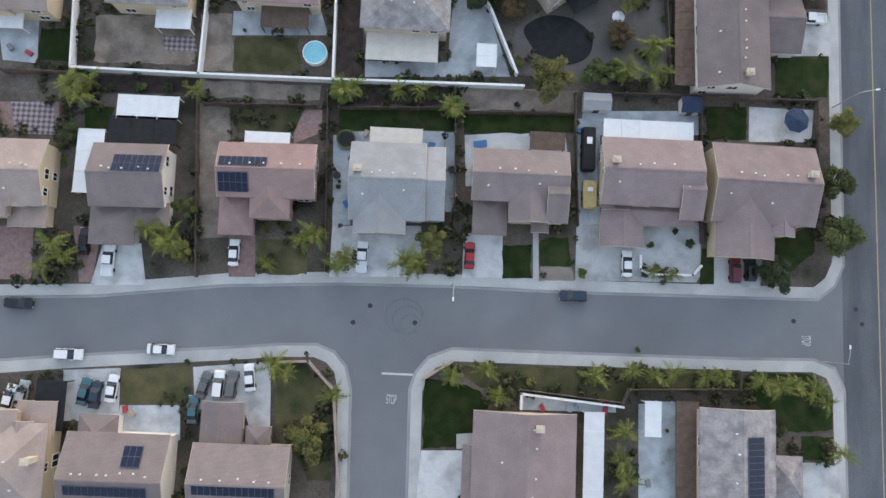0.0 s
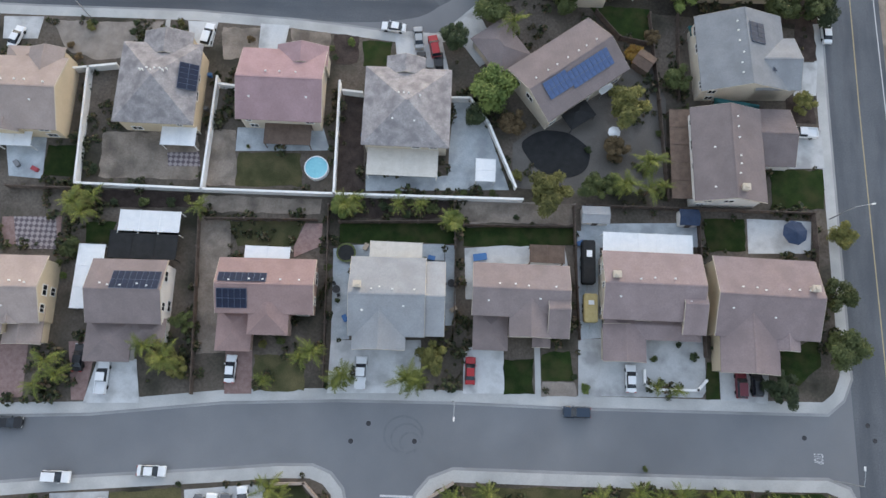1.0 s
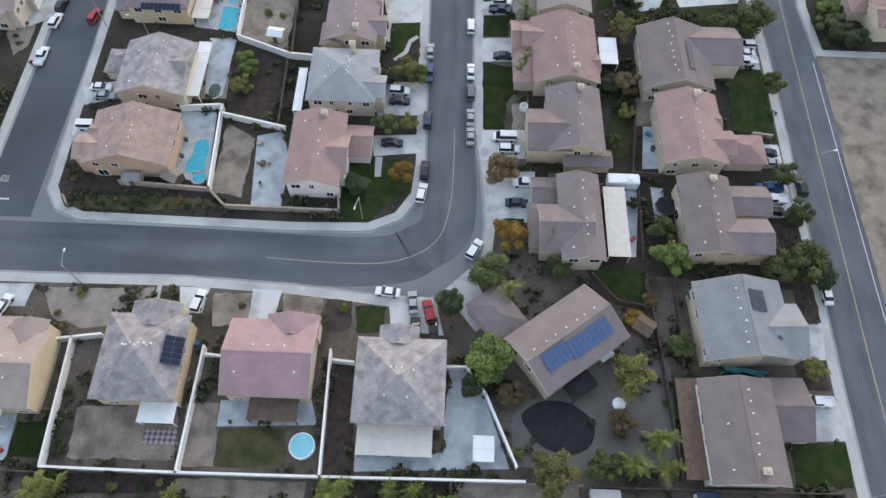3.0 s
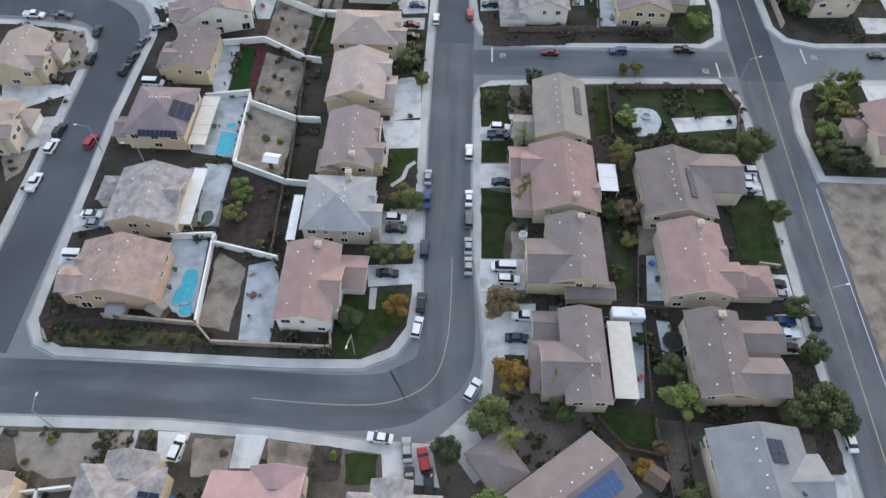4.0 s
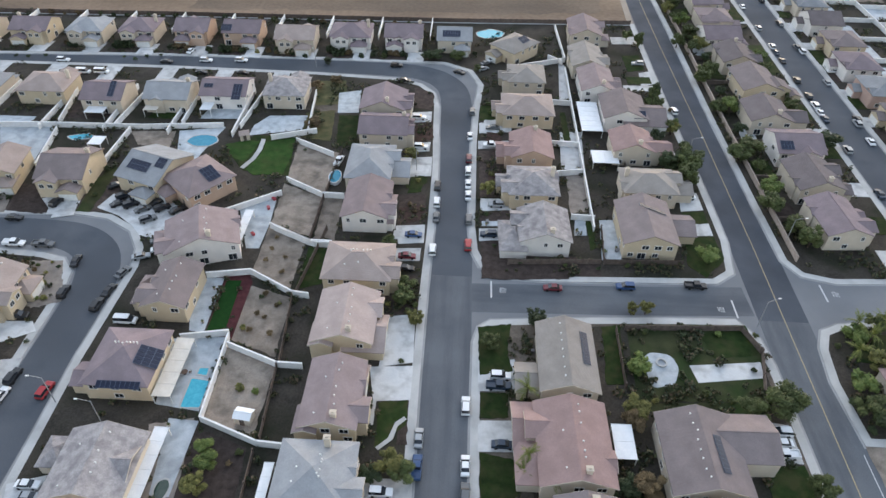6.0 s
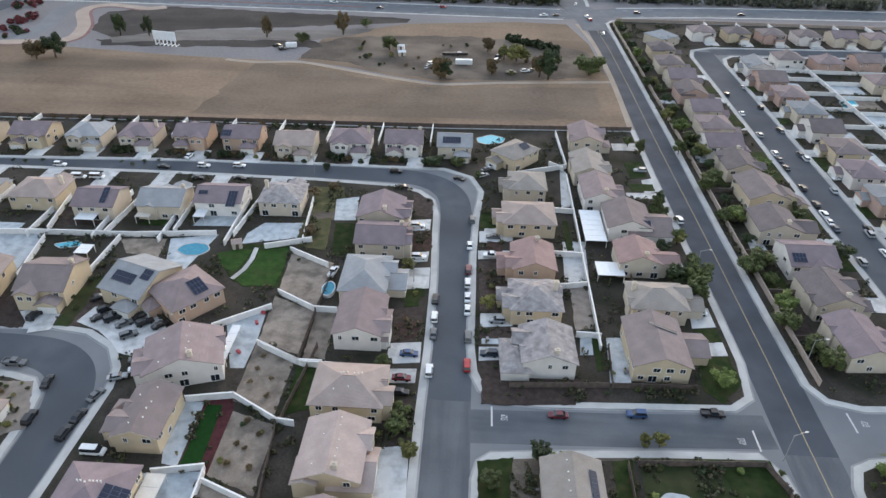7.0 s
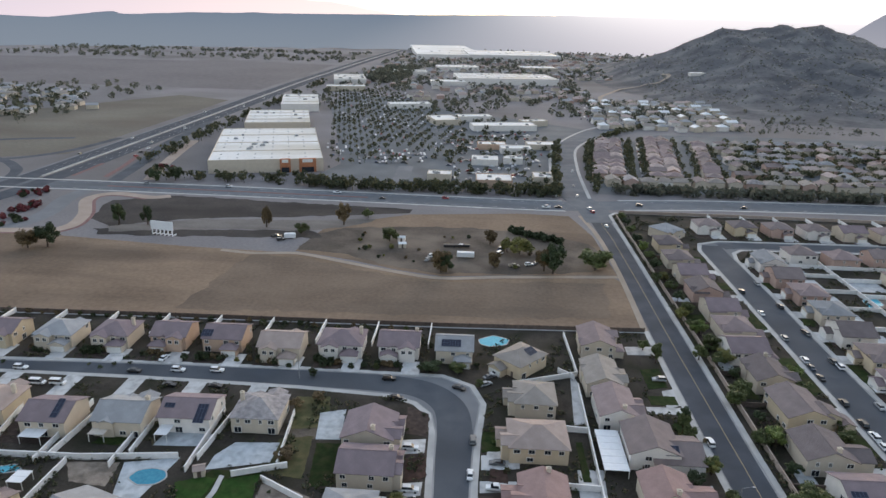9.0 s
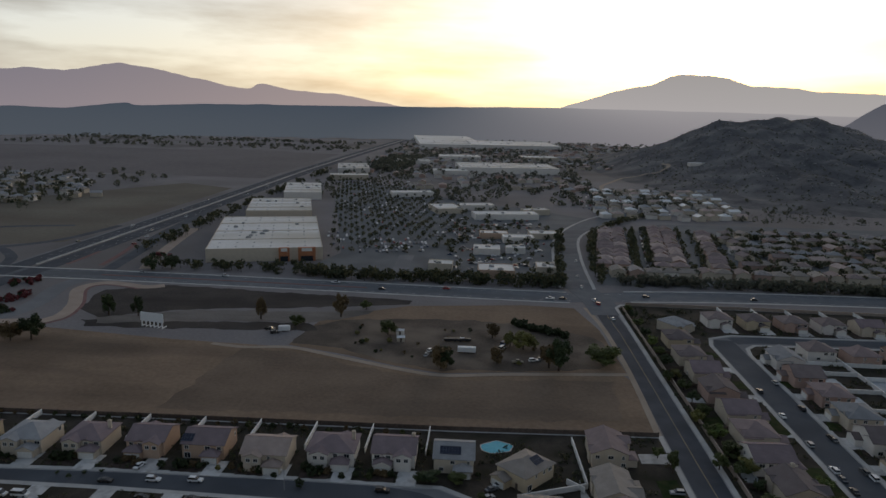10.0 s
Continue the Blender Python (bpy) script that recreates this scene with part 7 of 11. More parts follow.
patch(LAWN, [(-15.5, 69.5), (-10.0, 69.5), (-9.9, 64.7), (-15.1, 64.1)], "lawn", "mown green lawn")
patch(DRIVE, [(0.9, 73.3), (5.8, 78.2), (8.7, 72.4), (13.1, 69.6), (7.1, 65.1)], "driveway", "pale concrete driveway in front of a house")
patch(surface("grey_gravel", (0.115, 0.105, 0.096), (0.2, 0.185, 0.172), 0.4, 7.0, 0.95, bump=0.4, stain=(0.06, 0.056, 0.048), stain_scale=0.2, stain_amount=0.6), [(22.2, 56.4), (30.4, 63.1), (39.4, 68.3), (42.6, 60.1), (42.3, 42.5), (29.4, 40.4), (13.7, 41.3), (13.7, 49.9)], "gravel_yard", "grey gravel yard round the netted pond")
patch(DRIVE, [(67.7, 69.1), (72.2, 69.3), (71.4, 62.3), (67.1, 62.1)], "driveway", "pale concrete driveway in front of a house")
patch(LAWN, [(27.7, 79.3), (40.1, 79.2), (39.7, 72.3), (33.6, 72.9), (32.0, 74.7)], "lawn", "mown green lawn")
patch(MULCH, [(70.0, 90.7), (71.9, 91.6), (72.2, 69.7), (67.6, 69.5)], "mulch_bed", "dark bark mulch planting bed")
patch(MULCH, [(65.4, 61.7), (70.8, 61.9), (71.1, 56.7), (65.8, 56.5)], "mulch_bed", "dark bark mulch planting bed")
patch(DRIVE, [(8.1, 98.9), (17.8, 100.0), (18.3, 90.4), (17.1, 89.0), (9.6, 87.9)], "driveway", "pale concrete driveway in front of a house")
patch(PATIO, [(-58.1, 113.6), (-50.1, 114.0), (-48.7, 95.4), (-56.2, 96.7)], "patio", "blue-grey concrete patio behind a house")
patch(MULCH, [(-79.0, 94.1), (-68.3, 99.1), (-66.6, 94.6), (-48.1, 93.8), (-44.4, 90.0), (-62.6, 88.4), (-76.4, 88.6)], "mulch_bed", "dark bark mulch planting bed")
patch(PATIO, [(-40.3, 107.9), (-34.9, 109.5), (-32.5, 101.5), (-32.8, 90.2), (-38.9, 90.7), (-39.7, 99.9)], "patio", "blue-grey concrete patio behind a house")
patch(LAWN, [(-19.6, 102.0), (-7.1, 103.3), (-7.0, 96.1), (-14.7, 88.0), (-20.3, 87.7), (-20.6, 91.7)], "lawn", "mown green lawn")
patch(DRIVE, [(-15.7, 109.1), (-4.9, 109.9), (-4.6, 105.1), (-15.0, 103.8)], "driveway", "pale concrete driveway in front of a house")
patch(CONCRETE, [(-14.6, 103.6), (-13.1, 103.7), (-13.1, 98.6), (-14.4, 98.6)], "garden_path", "narrow pale concrete garden path")
patch(DRIVE, [(-15.4, 124.1), (-5.6, 124.6), (-5.3, 115.1), (-15.1, 114.6)], "driveway", "pale concrete driveway in front of a house")
patch(LAWN, [(-13.4, 142.0), (-7.3, 142.9), (-7.3, 136.5), (-13.0, 130.7)], "lawn", "mown green lawn")
patch(DRIVE, [(-16.5, 151.3), (-6.9, 152.1), (-6.8, 142.9), (-14.6, 142.2)], "driveway", "pale concrete driveway in front of a house")
patch(DRIVE, [(-14.3, 166.7), (-7.6, 167.9), (-7.0, 153.1), (-14.5, 151.4)], "driveway", "pale concrete driveway in front of a house")
patch(MULCH, [(-16.8, 180.0), (-8.6, 181.6), (-7.7, 168.5), (-14.3, 166.7)], "mulch_bed", "dark bark mulch planting bed")
patch(GRAVEL, [(-59.3, 133.9), (-50.9, 135.7), (-47.8, 117.6), (-56.0, 117.2)], "gravel_bed", "pale gravel garden bed")
patch(PATIO, [(-62.6, 156.8), (-50.7, 158.0), (-50.0, 137.5), (-59.9, 138.8)], "patio", "blue-grey concrete patio behind a house")
patch(REDBED, [(-62.1, 179.0), (-50.8, 179.7), (-49.1, 176.3), (-49.1, 157.6), (-55.7, 157.7), (-56.4, 175.9)], "red_bed", "dark red bark bed round a turf strip")
patch(TURF, [(-55.6, 176.5), (-52.0, 176.7), (-51.3, 159.2), (-55.6, 158.9)], "turf_strip", "bright green artificial turf strip")
patch(PATIO, [(-64.9, 177.0), (-56.5, 177.5), (-56.1, 158.9), (-59.6, 159.5)], "patio", "blue-grey concrete patio behind a house")
patch(DARKLAWN, [(36.2, 123.1), (41.5, 123.4), (39.4, 105.7), (35.4, 105.5)], "lawn", "dark rough green lawn")
patch(PATIO, [(43.1, 114.3), (48.2, 114.5), (47.1, 103.4), (41.8, 103.1)], "patio", "blue-grey concrete patio behind a house")
patch(SOIL, [(42.3, 122.2), (47.7, 122.5), (47.1, 114.8), (41.5, 114.5)], "bare_yard", "bare raked brown yard soil behind a house")
patch(LAWN, [(7.3, 164.6), (15.1, 166.1), (14.2, 156.2), (15.2, 151.9), (7.9, 150.6)], "lawn", "mown green lawn")
patch(LAWN, [(7.9, 145.9), (14.0, 145.8), (13.9, 139.5), (8.0, 139.2)], "lawn", "mown green lawn")
patch(LAWN, [(8.0, 131.0), (14.2, 130.1), (18.5, 125.8), (13.4, 120.0), (12.6, 112.3), (8.1, 112.1)], "lawn", "mown green lawn")
patch(DRIVE, [(7.5, 154.5), (15.7, 155.3), (15.5, 146.5), (7.5, 146.1)], "driveway", "pale concrete driveway in front of a house")
patch(DRIVE, [(7.6, 138.6), (15.4, 139.0), (15.2, 131.6), (7.6, 131.3)], "driveway", "pale concrete driveway in front of a house")
patch(DRIVE, [(7.8, 111.7), (17.4, 112.2), (17.2, 104.6), (7.8, 103.7)], "driveway", "pale concrete driveway in front of a house")
patch(DRIVE, [(8.9, 100.9), (19.1, 101.4), (18.8, 92.0), (10.0, 90.4)], "driveway", "pale concrete driveway in front of a house")
patch(LAWN, [(36.5, 166.2), (40.9, 167.5), (40.1, 149.8), (35.5, 149.5)], "lawn", "mown green lawn")
patch(DARKLAWN, [(42.4, 167.6), (70.9, 169.1), (71.9, 159.8), (68.9, 146.8), (41.4, 145.4)], "lawn", "dark rough green lawn")
patch(LAWN, [(59.4, 165.3), (70.7, 168.0), (71.2, 159.8), (61.1, 158.2)], "lawn", "mown green lawn")
patch(DRIVE, [(54.8, 155.9), (71.1, 157.8), (70.7, 153.3), (55.7, 151.1)], "driveway", "pale concrete driveway in front of a house")
patch(PATIO, [(44.3, 157.0), (46.5, 159.4), (51.2, 158.8), (52.4, 155.0), (50.5, 150.3), (45.4, 149.0)], "patio", "blue-grey concrete patio behind a house", r=1.5)
patch(DARKLAWN, [(42.0, 144.9), (68.5, 146.8), (67.6, 142.5), (46.1, 140.6)], "lawn", "dark rough green lawn")
patch(LAWN, [(63.4, 131.2), (71.9, 131.6), (71.9, 121.4), (71.9, 112.5), (63.2, 113.9)], "lawn", "mown green lawn")
patch(DRIVE, [(67.8, 141.7), (71.9, 141.1), (71.9, 132.1), (66.1, 132.1)], "driveway", "pale concrete driveway in front of a house")
patch(DRIVE, [(67.2, 110.8), (71.9, 110.7), (71.9, 104.7), (66.4, 104.4)], "driveway", "pale concrete driveway in front of a house")
patch(DRIVE, [(67.2, 101.0), (71.9, 101.6), (71.9, 92.5), (66.0, 92.2)], "driveway", "pale concrete driveway in front of a house")
patch(MULCH, [(66.7, 90.8), (71.9, 91.1), (73.1, 77.6), (64.4, 77.2)], "mulch_bed", "dark bark mulch planting bed")
patch(GRAVEL, [(14.6, 119.3), (18.3, 120.3), (18.0, 112.8), (14.4, 111.9)], "gravel_bed", "pale gravel garden bed")
patch(PATIO, [(35.6, 99.3), (40.7, 99.5), (38.5, 82.1), (37.4, 82.0), (34.9, 97.3)], "patio", "blue-grey concrete patio behind a house")
patch(MULCH, [(-50.2, 134.0), (-38.3, 129.5), (-36.9, 111.7), (-48.4, 114.8)], "mulch_bed", "dark bark mulch planting bed")
patch(LAWN, [(-37.4, 190.9), (-33.5, 191.1), (-33.3, 176.3), (-38.1, 174.7)], "lawn", "mown green lawn")
patch(DRIVE, [(-113.0, 159.3), (-96.8, 160.1), (-94.6, 157.1), (-109.2, 148.4)], "driveway", "pale concrete driveway in front of a house")
patch(DRIVE, [(-101.4, 147.8), (-93.6, 149.2), (-92.6, 140.8), (-99.1, 136.8)], "driveway", "pale concrete driveway in front of a house")
patch(GRAVEL, [(-109.4, 180.7), (-99.6, 181.3), (-93.2, 166.7), (-99.7, 164.2)], "gravel_bed", "pale gravel garden bed")
patch(DRIVE, [(-81.1, 119.3), (-72.6, 122.1), (-72.2, 116.7), (-79.4, 114.5)], "driveway", "pale concrete driveway in front of a house")
patch(DRIVE, [(-80.3, 110.3), (-73.8, 110.6), (-76.0, 104.9), (-79.5, 104.7)], "driveway", "pale concrete driveway in front of a house")
patch(MULCH, [(8.1, 196.5), (13.9, 198.1), (16.1, 193.5), (38.9, 190.0), (38.9, 184.0), (12.1, 182.3), (8.5, 186.3)], "mulch_bed", "dark bark mulch planting bed")
patch(LAWN, [(63.7, 201.4), (71.7, 202.0), (72.3, 192.6), (65.7, 185.3), (61.9, 189.8)], "lawn", "mown green lawn")
patch(DRIVE, [(63.8, 206.8), (71.7, 208.0), (71.7, 202.4), (63.5, 201.8)], "driveway", "pale concrete driveway in front of a house")
patch(LAWN, [(65.5, 212.3), (71.7, 213.4), (71.7, 207.7), (65.4, 206.9)], "lawn", "mown green lawn")
patch(DRIVE, [(66.1, 221.0), (71.7, 222.1), (71.7, 213.9), (65.1, 212.8)], "driveway", "pale concrete driveway in front of a house")
patch(DRIVE, [(7.4, 201.3), (16.3, 201.9), (16.2, 197.1), (7.4, 196.0)], "driveway", "pale concrete driveway in front of a house")
patch(DRIVE, [(7.6, 215.1), (16.7, 215.7), (16.5, 210.3), (7.7, 209.2)], "driveway", "pale concrete driveway in front of a house")
patch(DRIVE, [(6.7, 246.4), (16.7, 247.1), (16.6, 243.0), (6.8, 241.6)], "driveway", "pale concrete driveway in front of a house")
patch(DRIVE, [(7.0, 257.8), (18.0, 259.4), (17.8, 252.8), (7.1, 251.3)], "driveway", "pale concrete driveway in front of a house")
patch(LAWN, [(7.3, 269.4), (16.3, 270.9), (16.1, 260.7), (7.0, 259.3)], "lawn", "mown green lawn")
patch(MULCH, [(7.7, 208.7), (15.7, 209.8), (16.3, 203.1), (7.7, 202.1)], "mulch_bed", "dark bark mulch planting bed")
patch(MULCH, [(7.1, 240.4), (15.6, 241.6), (15.9, 216.2), (7.6, 215.7)], "mulch_bed", "dark bark mulch planting bed")
patch(LAWN, [(-71.5, 233.4), (-66.3, 244.5), (-52.6, 245.5), (-50.3, 222.5), (-64.6, 224.5)], "lawn", "mown green lawn")
patch(LUSHLAWN, [(-74.0, 238.4), (-68.2, 241.5), (-63.6, 241.0), (-64.3, 235.7), (-64.9, 231.0), (-66.0, 229.3), (-71.1, 232.2)], "lawn", "well-watered bright green lawn")
patch(LUSHLAWN, [(-61.6, 241.0), (-52.8, 243.6), (-51.6, 234.7), (-52.0, 223.4), (-61.1, 222.4), (-64.2, 225.2), (-62.2, 230.9), (-61.2, 236)], "lawn", "well-watered bright green lawn")
patch(CONCRETE, [(-63.3, 242.6), (-61.9, 242.2), (-61.6, 236.2), (-62.4, 230.7), (-64.6, 225.4), (-66.0, 226.0), (-63.9, 230.9), (-63.1, 236)], "garden_path", "narrow pale concrete path winding between two lawns")
patch(DRIVE, [(-100.5, 203.6), (-98.5, 210.0), (-91.3, 212.5), (-84.0, 209.6), (-76.4, 204.9), (-75.4, 200.3), (-78.1, 194.2), (-80.6, 191.4), (-84.0, 192.4), (-87.8, 196.4), (-93.0, 200.4)], "driveway", "wide pale concrete apron full of parked cars")
patch(DRIVE, [(-117.8, 206.6), (-111.6, 209.6), (-106.4, 206.2), (-106.3, 201.8), (-113.0, 201.6)], "driveway", "pale concrete driveway in front of a house")
patch(PATIO, [(43.0, 98.6), (45.6, 98.4), (45.4, 89.9), (43.2, 89.9)], "patio", "blue-grey concrete patio behind a house")
patch(LAWN, [(12.4, 89.6), (16.6, 90.0), (16.8, 86.9), (13.4, 86.7)], "lawn", "mown green lawn")
patch(GRAVEL, [(-104.0, 142.6), (-97.6, 144.4), (-97.0, 131.0), (-99.5, 127.8), (-103.0, 134.0)], "gravel_bed", "pale gravel garden bed with low bushes")
patch(GRAVEL, [(-109.1, 180.4), (-102.4, 181.2), (-97.4, 173.5), (-97.6, 164.6), (-101.0, 164.8), (-103.6, 173)], "gravel_bed", "pale gravel garden bed with low bushes")
for x, y, r, hue in ((-101.2, 141.0, 0.8, "green"), (-99.4, 137.6, 0.7, "olive"), (-100.6, 133.4, 0.9, "dark"), (-98.6, 131.6, 0.6, "olive"), (-104.6, 178.8, 1.0, "green"), (-101.6, 176.2, 0.9, "olive"), (-99.8, 171.6, 1.1, "green"), (-99.4, 167.2, 0.8, "bright"), (-106.4, 179.4, 0.7, "dark"), (-101.8, 180.2, 0.7, "olive")):
    shrub(x, y, r, hue)
for pts in ([(-15.6, 209.0), (-8.4, 211.2), (-7.6, 204.8), (-12.7, 202.2)], [(-14.2, 254.2), (-8.6, 255.8), (-7.8, 246.6), (-13.4, 244.0)], [(10.0, 229.5), (14.6, 229.2), (14.4, 223.2), (9.8, 223.6)], [(9.6, 252.0), (14.4, 251.6), (14.2, 246.0), (9.4, 246.4)]):
    patch(BROWNMULCH, pts, "mulch_bed", "red-brown bark mulch planting bed")
patch(MULCH, [(-16.3, 215.4), (-8.1, 216.0), (-7.7, 202.3), (-14.5, 201.8)], "mulch_bed", "dark bark mulch planting bed")
patch(DRIVE, [(-15.7, 201.0), (-7.6, 202.0), (-7.4, 194.3), (-14.2, 193.4)], "driveway", "pale concrete driveway in front of a house")
patch(DRIVE, [(-15.5, 191.5), (-8.0, 192.0), (-8.0, 187.0), (-15.0, 186.6)], "driveway", "pale concrete driveway in front of a house")
patch(LAWN, [(-13.2, 224.2), (-9.2, 225.4), (-9.8, 217.3), (-13.6, 216.4)], "lawn", "mown green lawn")
patch(DRIVE, [(-16.4, 234.8), (-7.6, 236.0), (-7.3, 225.5), (-15.5, 224.4)], "driveway", "pale concrete driveway in front of a house")
patch(DRIVE, [(-18.0, 262.8), (-9.3, 264.2), (-9.2, 257.4), (-17.0, 256.1)], "driveway", "pale concrete driveway in front of a house")
patch(MULCH, [(-16.5, 281.3), (-9.4, 277.6), (-8.7, 265.0), (-16.7, 266.8)], "mulch_bed", "dark bark mulch planting bed")
patch(MULCH, [(-15.7, 254.7), (-9.3, 255.9), (-9.1, 245.2), (-14.5, 244.2)], "mulch_bed", "dark bark mulch planting bed")
patch(DRIVE, [(-14.8, 243.5), (-8.6, 244.6), (-8.7, 239.2), (-14.4, 238.2)], "driveway", "pale concrete driveway in front of a house")
patch(LAWN, [(-36.4, 190.1), (-31.3, 190.9), (-31.9, 177.8), (-37.8, 175.4)], "lawn", "mown green lawn")
patch(PATIO, [(-64.2, 257.4), (-51.4, 258.4), (-51.5, 249.2), (-68.1, 244.4), (-67.9, 250.8)], "patio", "blue-grey concrete patio behind a house")
patch(MULCH, [(-125.6, 200.8), (-127.0, 213.4), (-111.3, 211.7), (-110.1, 209.0), (-112.8, 200.1)], "mulch_bed", "dark bark mulch planting bed")
patch(DRIVE, [(-115.4, 208.6), (-108.2, 209.1), (-107.4, 200.4), (-113.1, 199.5)], "driveway", "pale concrete driveway in front of a house")
patch(MULCH, [(-109.1, 210.4), (-105.5, 222.3), (-97.2, 212.7), (-98.7, 201.8), (-106.3, 201.5)], "mulch_bed", "dark bark mulch planting bed")
patch(PATIO, [(-91.2, 245.5), (-76.9, 249.1), (-81.1, 227.1), (-86.9, 229.8)], "patio", "blue-grey concrete patio behind a house")
patch(SOIL, [(-107.0, 244.4), (-92.3, 245.5), (-91.0, 235.3), (-101.5, 236.5)], "bare_yard", "bare raked brown yard soil behind a house")
patch(PATIO, [(-150.9, 244.7), (-132.1, 245.0), (-129.6, 225.2), (-143.1, 230.6)], "patio", "blue-grey concrete patio behind a house")
patch(SOIL, [(-50.8, 218.7), (-38.3, 212.8), (-37.9, 194.5), (-50.0, 199.7)], "bare_yard", "bare raked brown yard soil behind a house")
patch(SOIL, [(-37.6, 212.6), (-32.0, 213.0), (-31.4, 193.5), (-37.2, 194.0)], "bare_yard", "bare raked brown yard soil behind a house")
patch(SOIL, [(-51.1, 242.9), (-37.1, 235.9), (-38.0, 214.8), (-50.4, 221.9)], "bare_yard", "bare raked brown yard soil behind a house")
patch(SOIL, [(-51.1, 175.8), (-38.4, 171.6), (-38.0, 152.9), (-49.3, 157.2)], "bare_yard", "bare raked brown yard soil behind a house")
patch(SOIL, [(-49.2, 155.5), (-37.2, 151.3), (-37.7, 132.3), (-48.8, 134.9)], "bare_yard", "bare raked brown yard soil behind a house")
patch(LAWN, [(-40.9, 259.2), (-34.1, 259.7), (-32.7, 245.3), (-38.5, 239.1)], "lawn", "mown green lawn")
patch(PATIO, [(-43.4, 275.0), (-35.7, 277.7), (-34.4, 261.6), (-41.6, 261.0)], "patio", "blue-grey concrete patio behind a house")
patch(DIRT, [(-55.7, 280.4), (-44.5, 281.3), (-41.2, 261.0), (-53.1, 262.1)], "dirt_bed", "bare soil bed")
patch(SOIL, [(-50.1, 198.7), (-38.8, 193.0), (-39.5, 174.5), (-50.2, 178.3)], "bare_yard", "bare raked brown yard soil behind a house")
patch(PATIO, [(-60.2, 205.2), (-51.3, 213.6), (-50.4, 200.0), (-50.8, 189.2), (-54.2, 189.0)], "patio", "blue-grey concrete patio behind a house")
patch(LAWN, [(34.8, 266.7), (36.8, 266.9), (37.0, 248.6), (34.8, 248.4)], "lawn", "mown green lawn")
patch(DRIVE, [(38.0, 311.4), (39.8, 301.7), (39.7, 277.1), (35.5, 275.6)], "driveway", "pale concrete driveway in front of a house")
patch(PATIO, [(33.2, 246.6), (40.6, 247.1), (39.9, 233.1), (32.9, 232.0)], "patio", "blue-grey concrete patio behind a house")
patch(LAWN, [(37.2, 208.3), (39.6, 208.5), (38.8, 195.0), (37.1, 193.8)], "lawn", "mown green lawn")
patch(GRAVEL, [(33.6, 230.5), (39.7, 230.9), (39.1, 211.1), (33.4, 209.9)], "gravel_bed", "pale gravel garden bed")
patch(PATIO, [(41.1, 207.3), (46.7, 207.7), (44.9, 190.9), (39.7, 190.5)], "patio", "blue-grey concrete patio behind a house")
patch(LAWN, [(66.2, 279.2), (71.7, 281.9), (71.7, 263.9), (66.6, 259.6)], "lawn", "mown green lawn")
patch(DRIVE, [(67.6, 299.1), (71.7, 300.7), (71.7, 290.6), (66.7, 287.7)], "driveway", "pale concrete driveway in front of a house")
patch(LAWN, [(63.3, 313.4), (70.3, 315.0), (70.2, 301.7), (63.4, 299.7)], "lawn", "mown green lawn")
patch(DRIVE, [(62.8, 248.7), (69.5, 250.2), (69.7, 242.5), (62.1, 240.3)], "driveway", "pale concrete driveway in front of a house")
patch(LAWN, [(117.0, 371.1), (122.8, 368.5), (122.8, 352.4), (116.3, 348.7)], "lawn", "mown green lawn")
patch(LAWN, [(116.2, 328.6), (122.7, 321.0), (122.8, 303.8), (115.6, 298.5)], "lawn", "mown green lawn")
patch(LAWN, [(118.4, 287.7), (122.7, 277.5), (122.7, 267.7), (116.4, 267.2)], "lawn", "mown green lawn")
patch(LAWN, [(140.9, 322.6), (145.1, 322.8), (145.2, 306.6), (141.0, 305.3)], "lawn", "mown green lawn")
patch(LAWN, [(140.9, 287.0), (145.1, 285.9), (145.0, 278.5), (141.1, 278.9)], "lawn", "mown green lawn")
patch(DRIVE, [(140.7, 350.3), (146.1, 349.1), (146.2, 344.0), (140.7, 343.5)], "driveway", "pale concrete driveway in front of a house")
patch(DRIVE, [(32.5, 231.8), (39.8, 232.4), (41.0, 254.3), (33.8, 253.7)], "driveway", "pale concrete driveway in front of a house")
patch(DRYLAWN, [(-52.1, 260.2), (-42.6, 262.7), (-40.9, 242.8), (-52.3, 244.7)], "dry_lawn", "patchy half-dry lawn")
patch(DARKLAWN, [(-40.7, 257.9), (-35.1, 258.4), (-32.4, 240.8), (-38.6, 240.2)], "lawn", "dark rough green lawn")
patch(DRYLAWN, [(-53.1, 283.6), (-42.4, 284.7), (-39.0, 267.5), (-50.6, 265.4)], "dry_lawn", "patchy half-dry lawn")
patch(PATIO, [(33.4, 200.0), (36.9, 200.3), (37.3, 208.5), (34.4, 208.3)], "patio", "blue-grey concrete patio behind a house")
patch(MULCH, [(-134.6, 250.4), (-132.6, 261.9), (-113.0, 259.3), (-116.9, 251.9)], "mulch_bed", "dark bark mulch planting bed")
patch(LAWN, [(-104.9, 253.0), (-102.5, 260.2), (-94.7, 258.7), (-95.9, 252.7)], "lawn", "mown green lawn")
patch(PATIO, [(-87.2, 253.8), (-85.7, 262.3), (-71.9, 260.6), (-73.6, 254.6)], "patio", "blue-grey concrete patio behind a house")
patch(DRIVE, [(61, 324.5), (71.5, 325), (71.5, 332), (61, 331)], "driveway", "pale concrete driveway in front of a house")
patch(DRIVE, [(60, 284.5), (71.5, 285), (71.5, 289), (60, 288.6)], "driveway", "pale concrete driveway in front of a house")
patch(LAWN, [(62, 290), (71.2, 290.5), (71.2, 296), (62, 295.6)], "lawn", "mown green lawn")
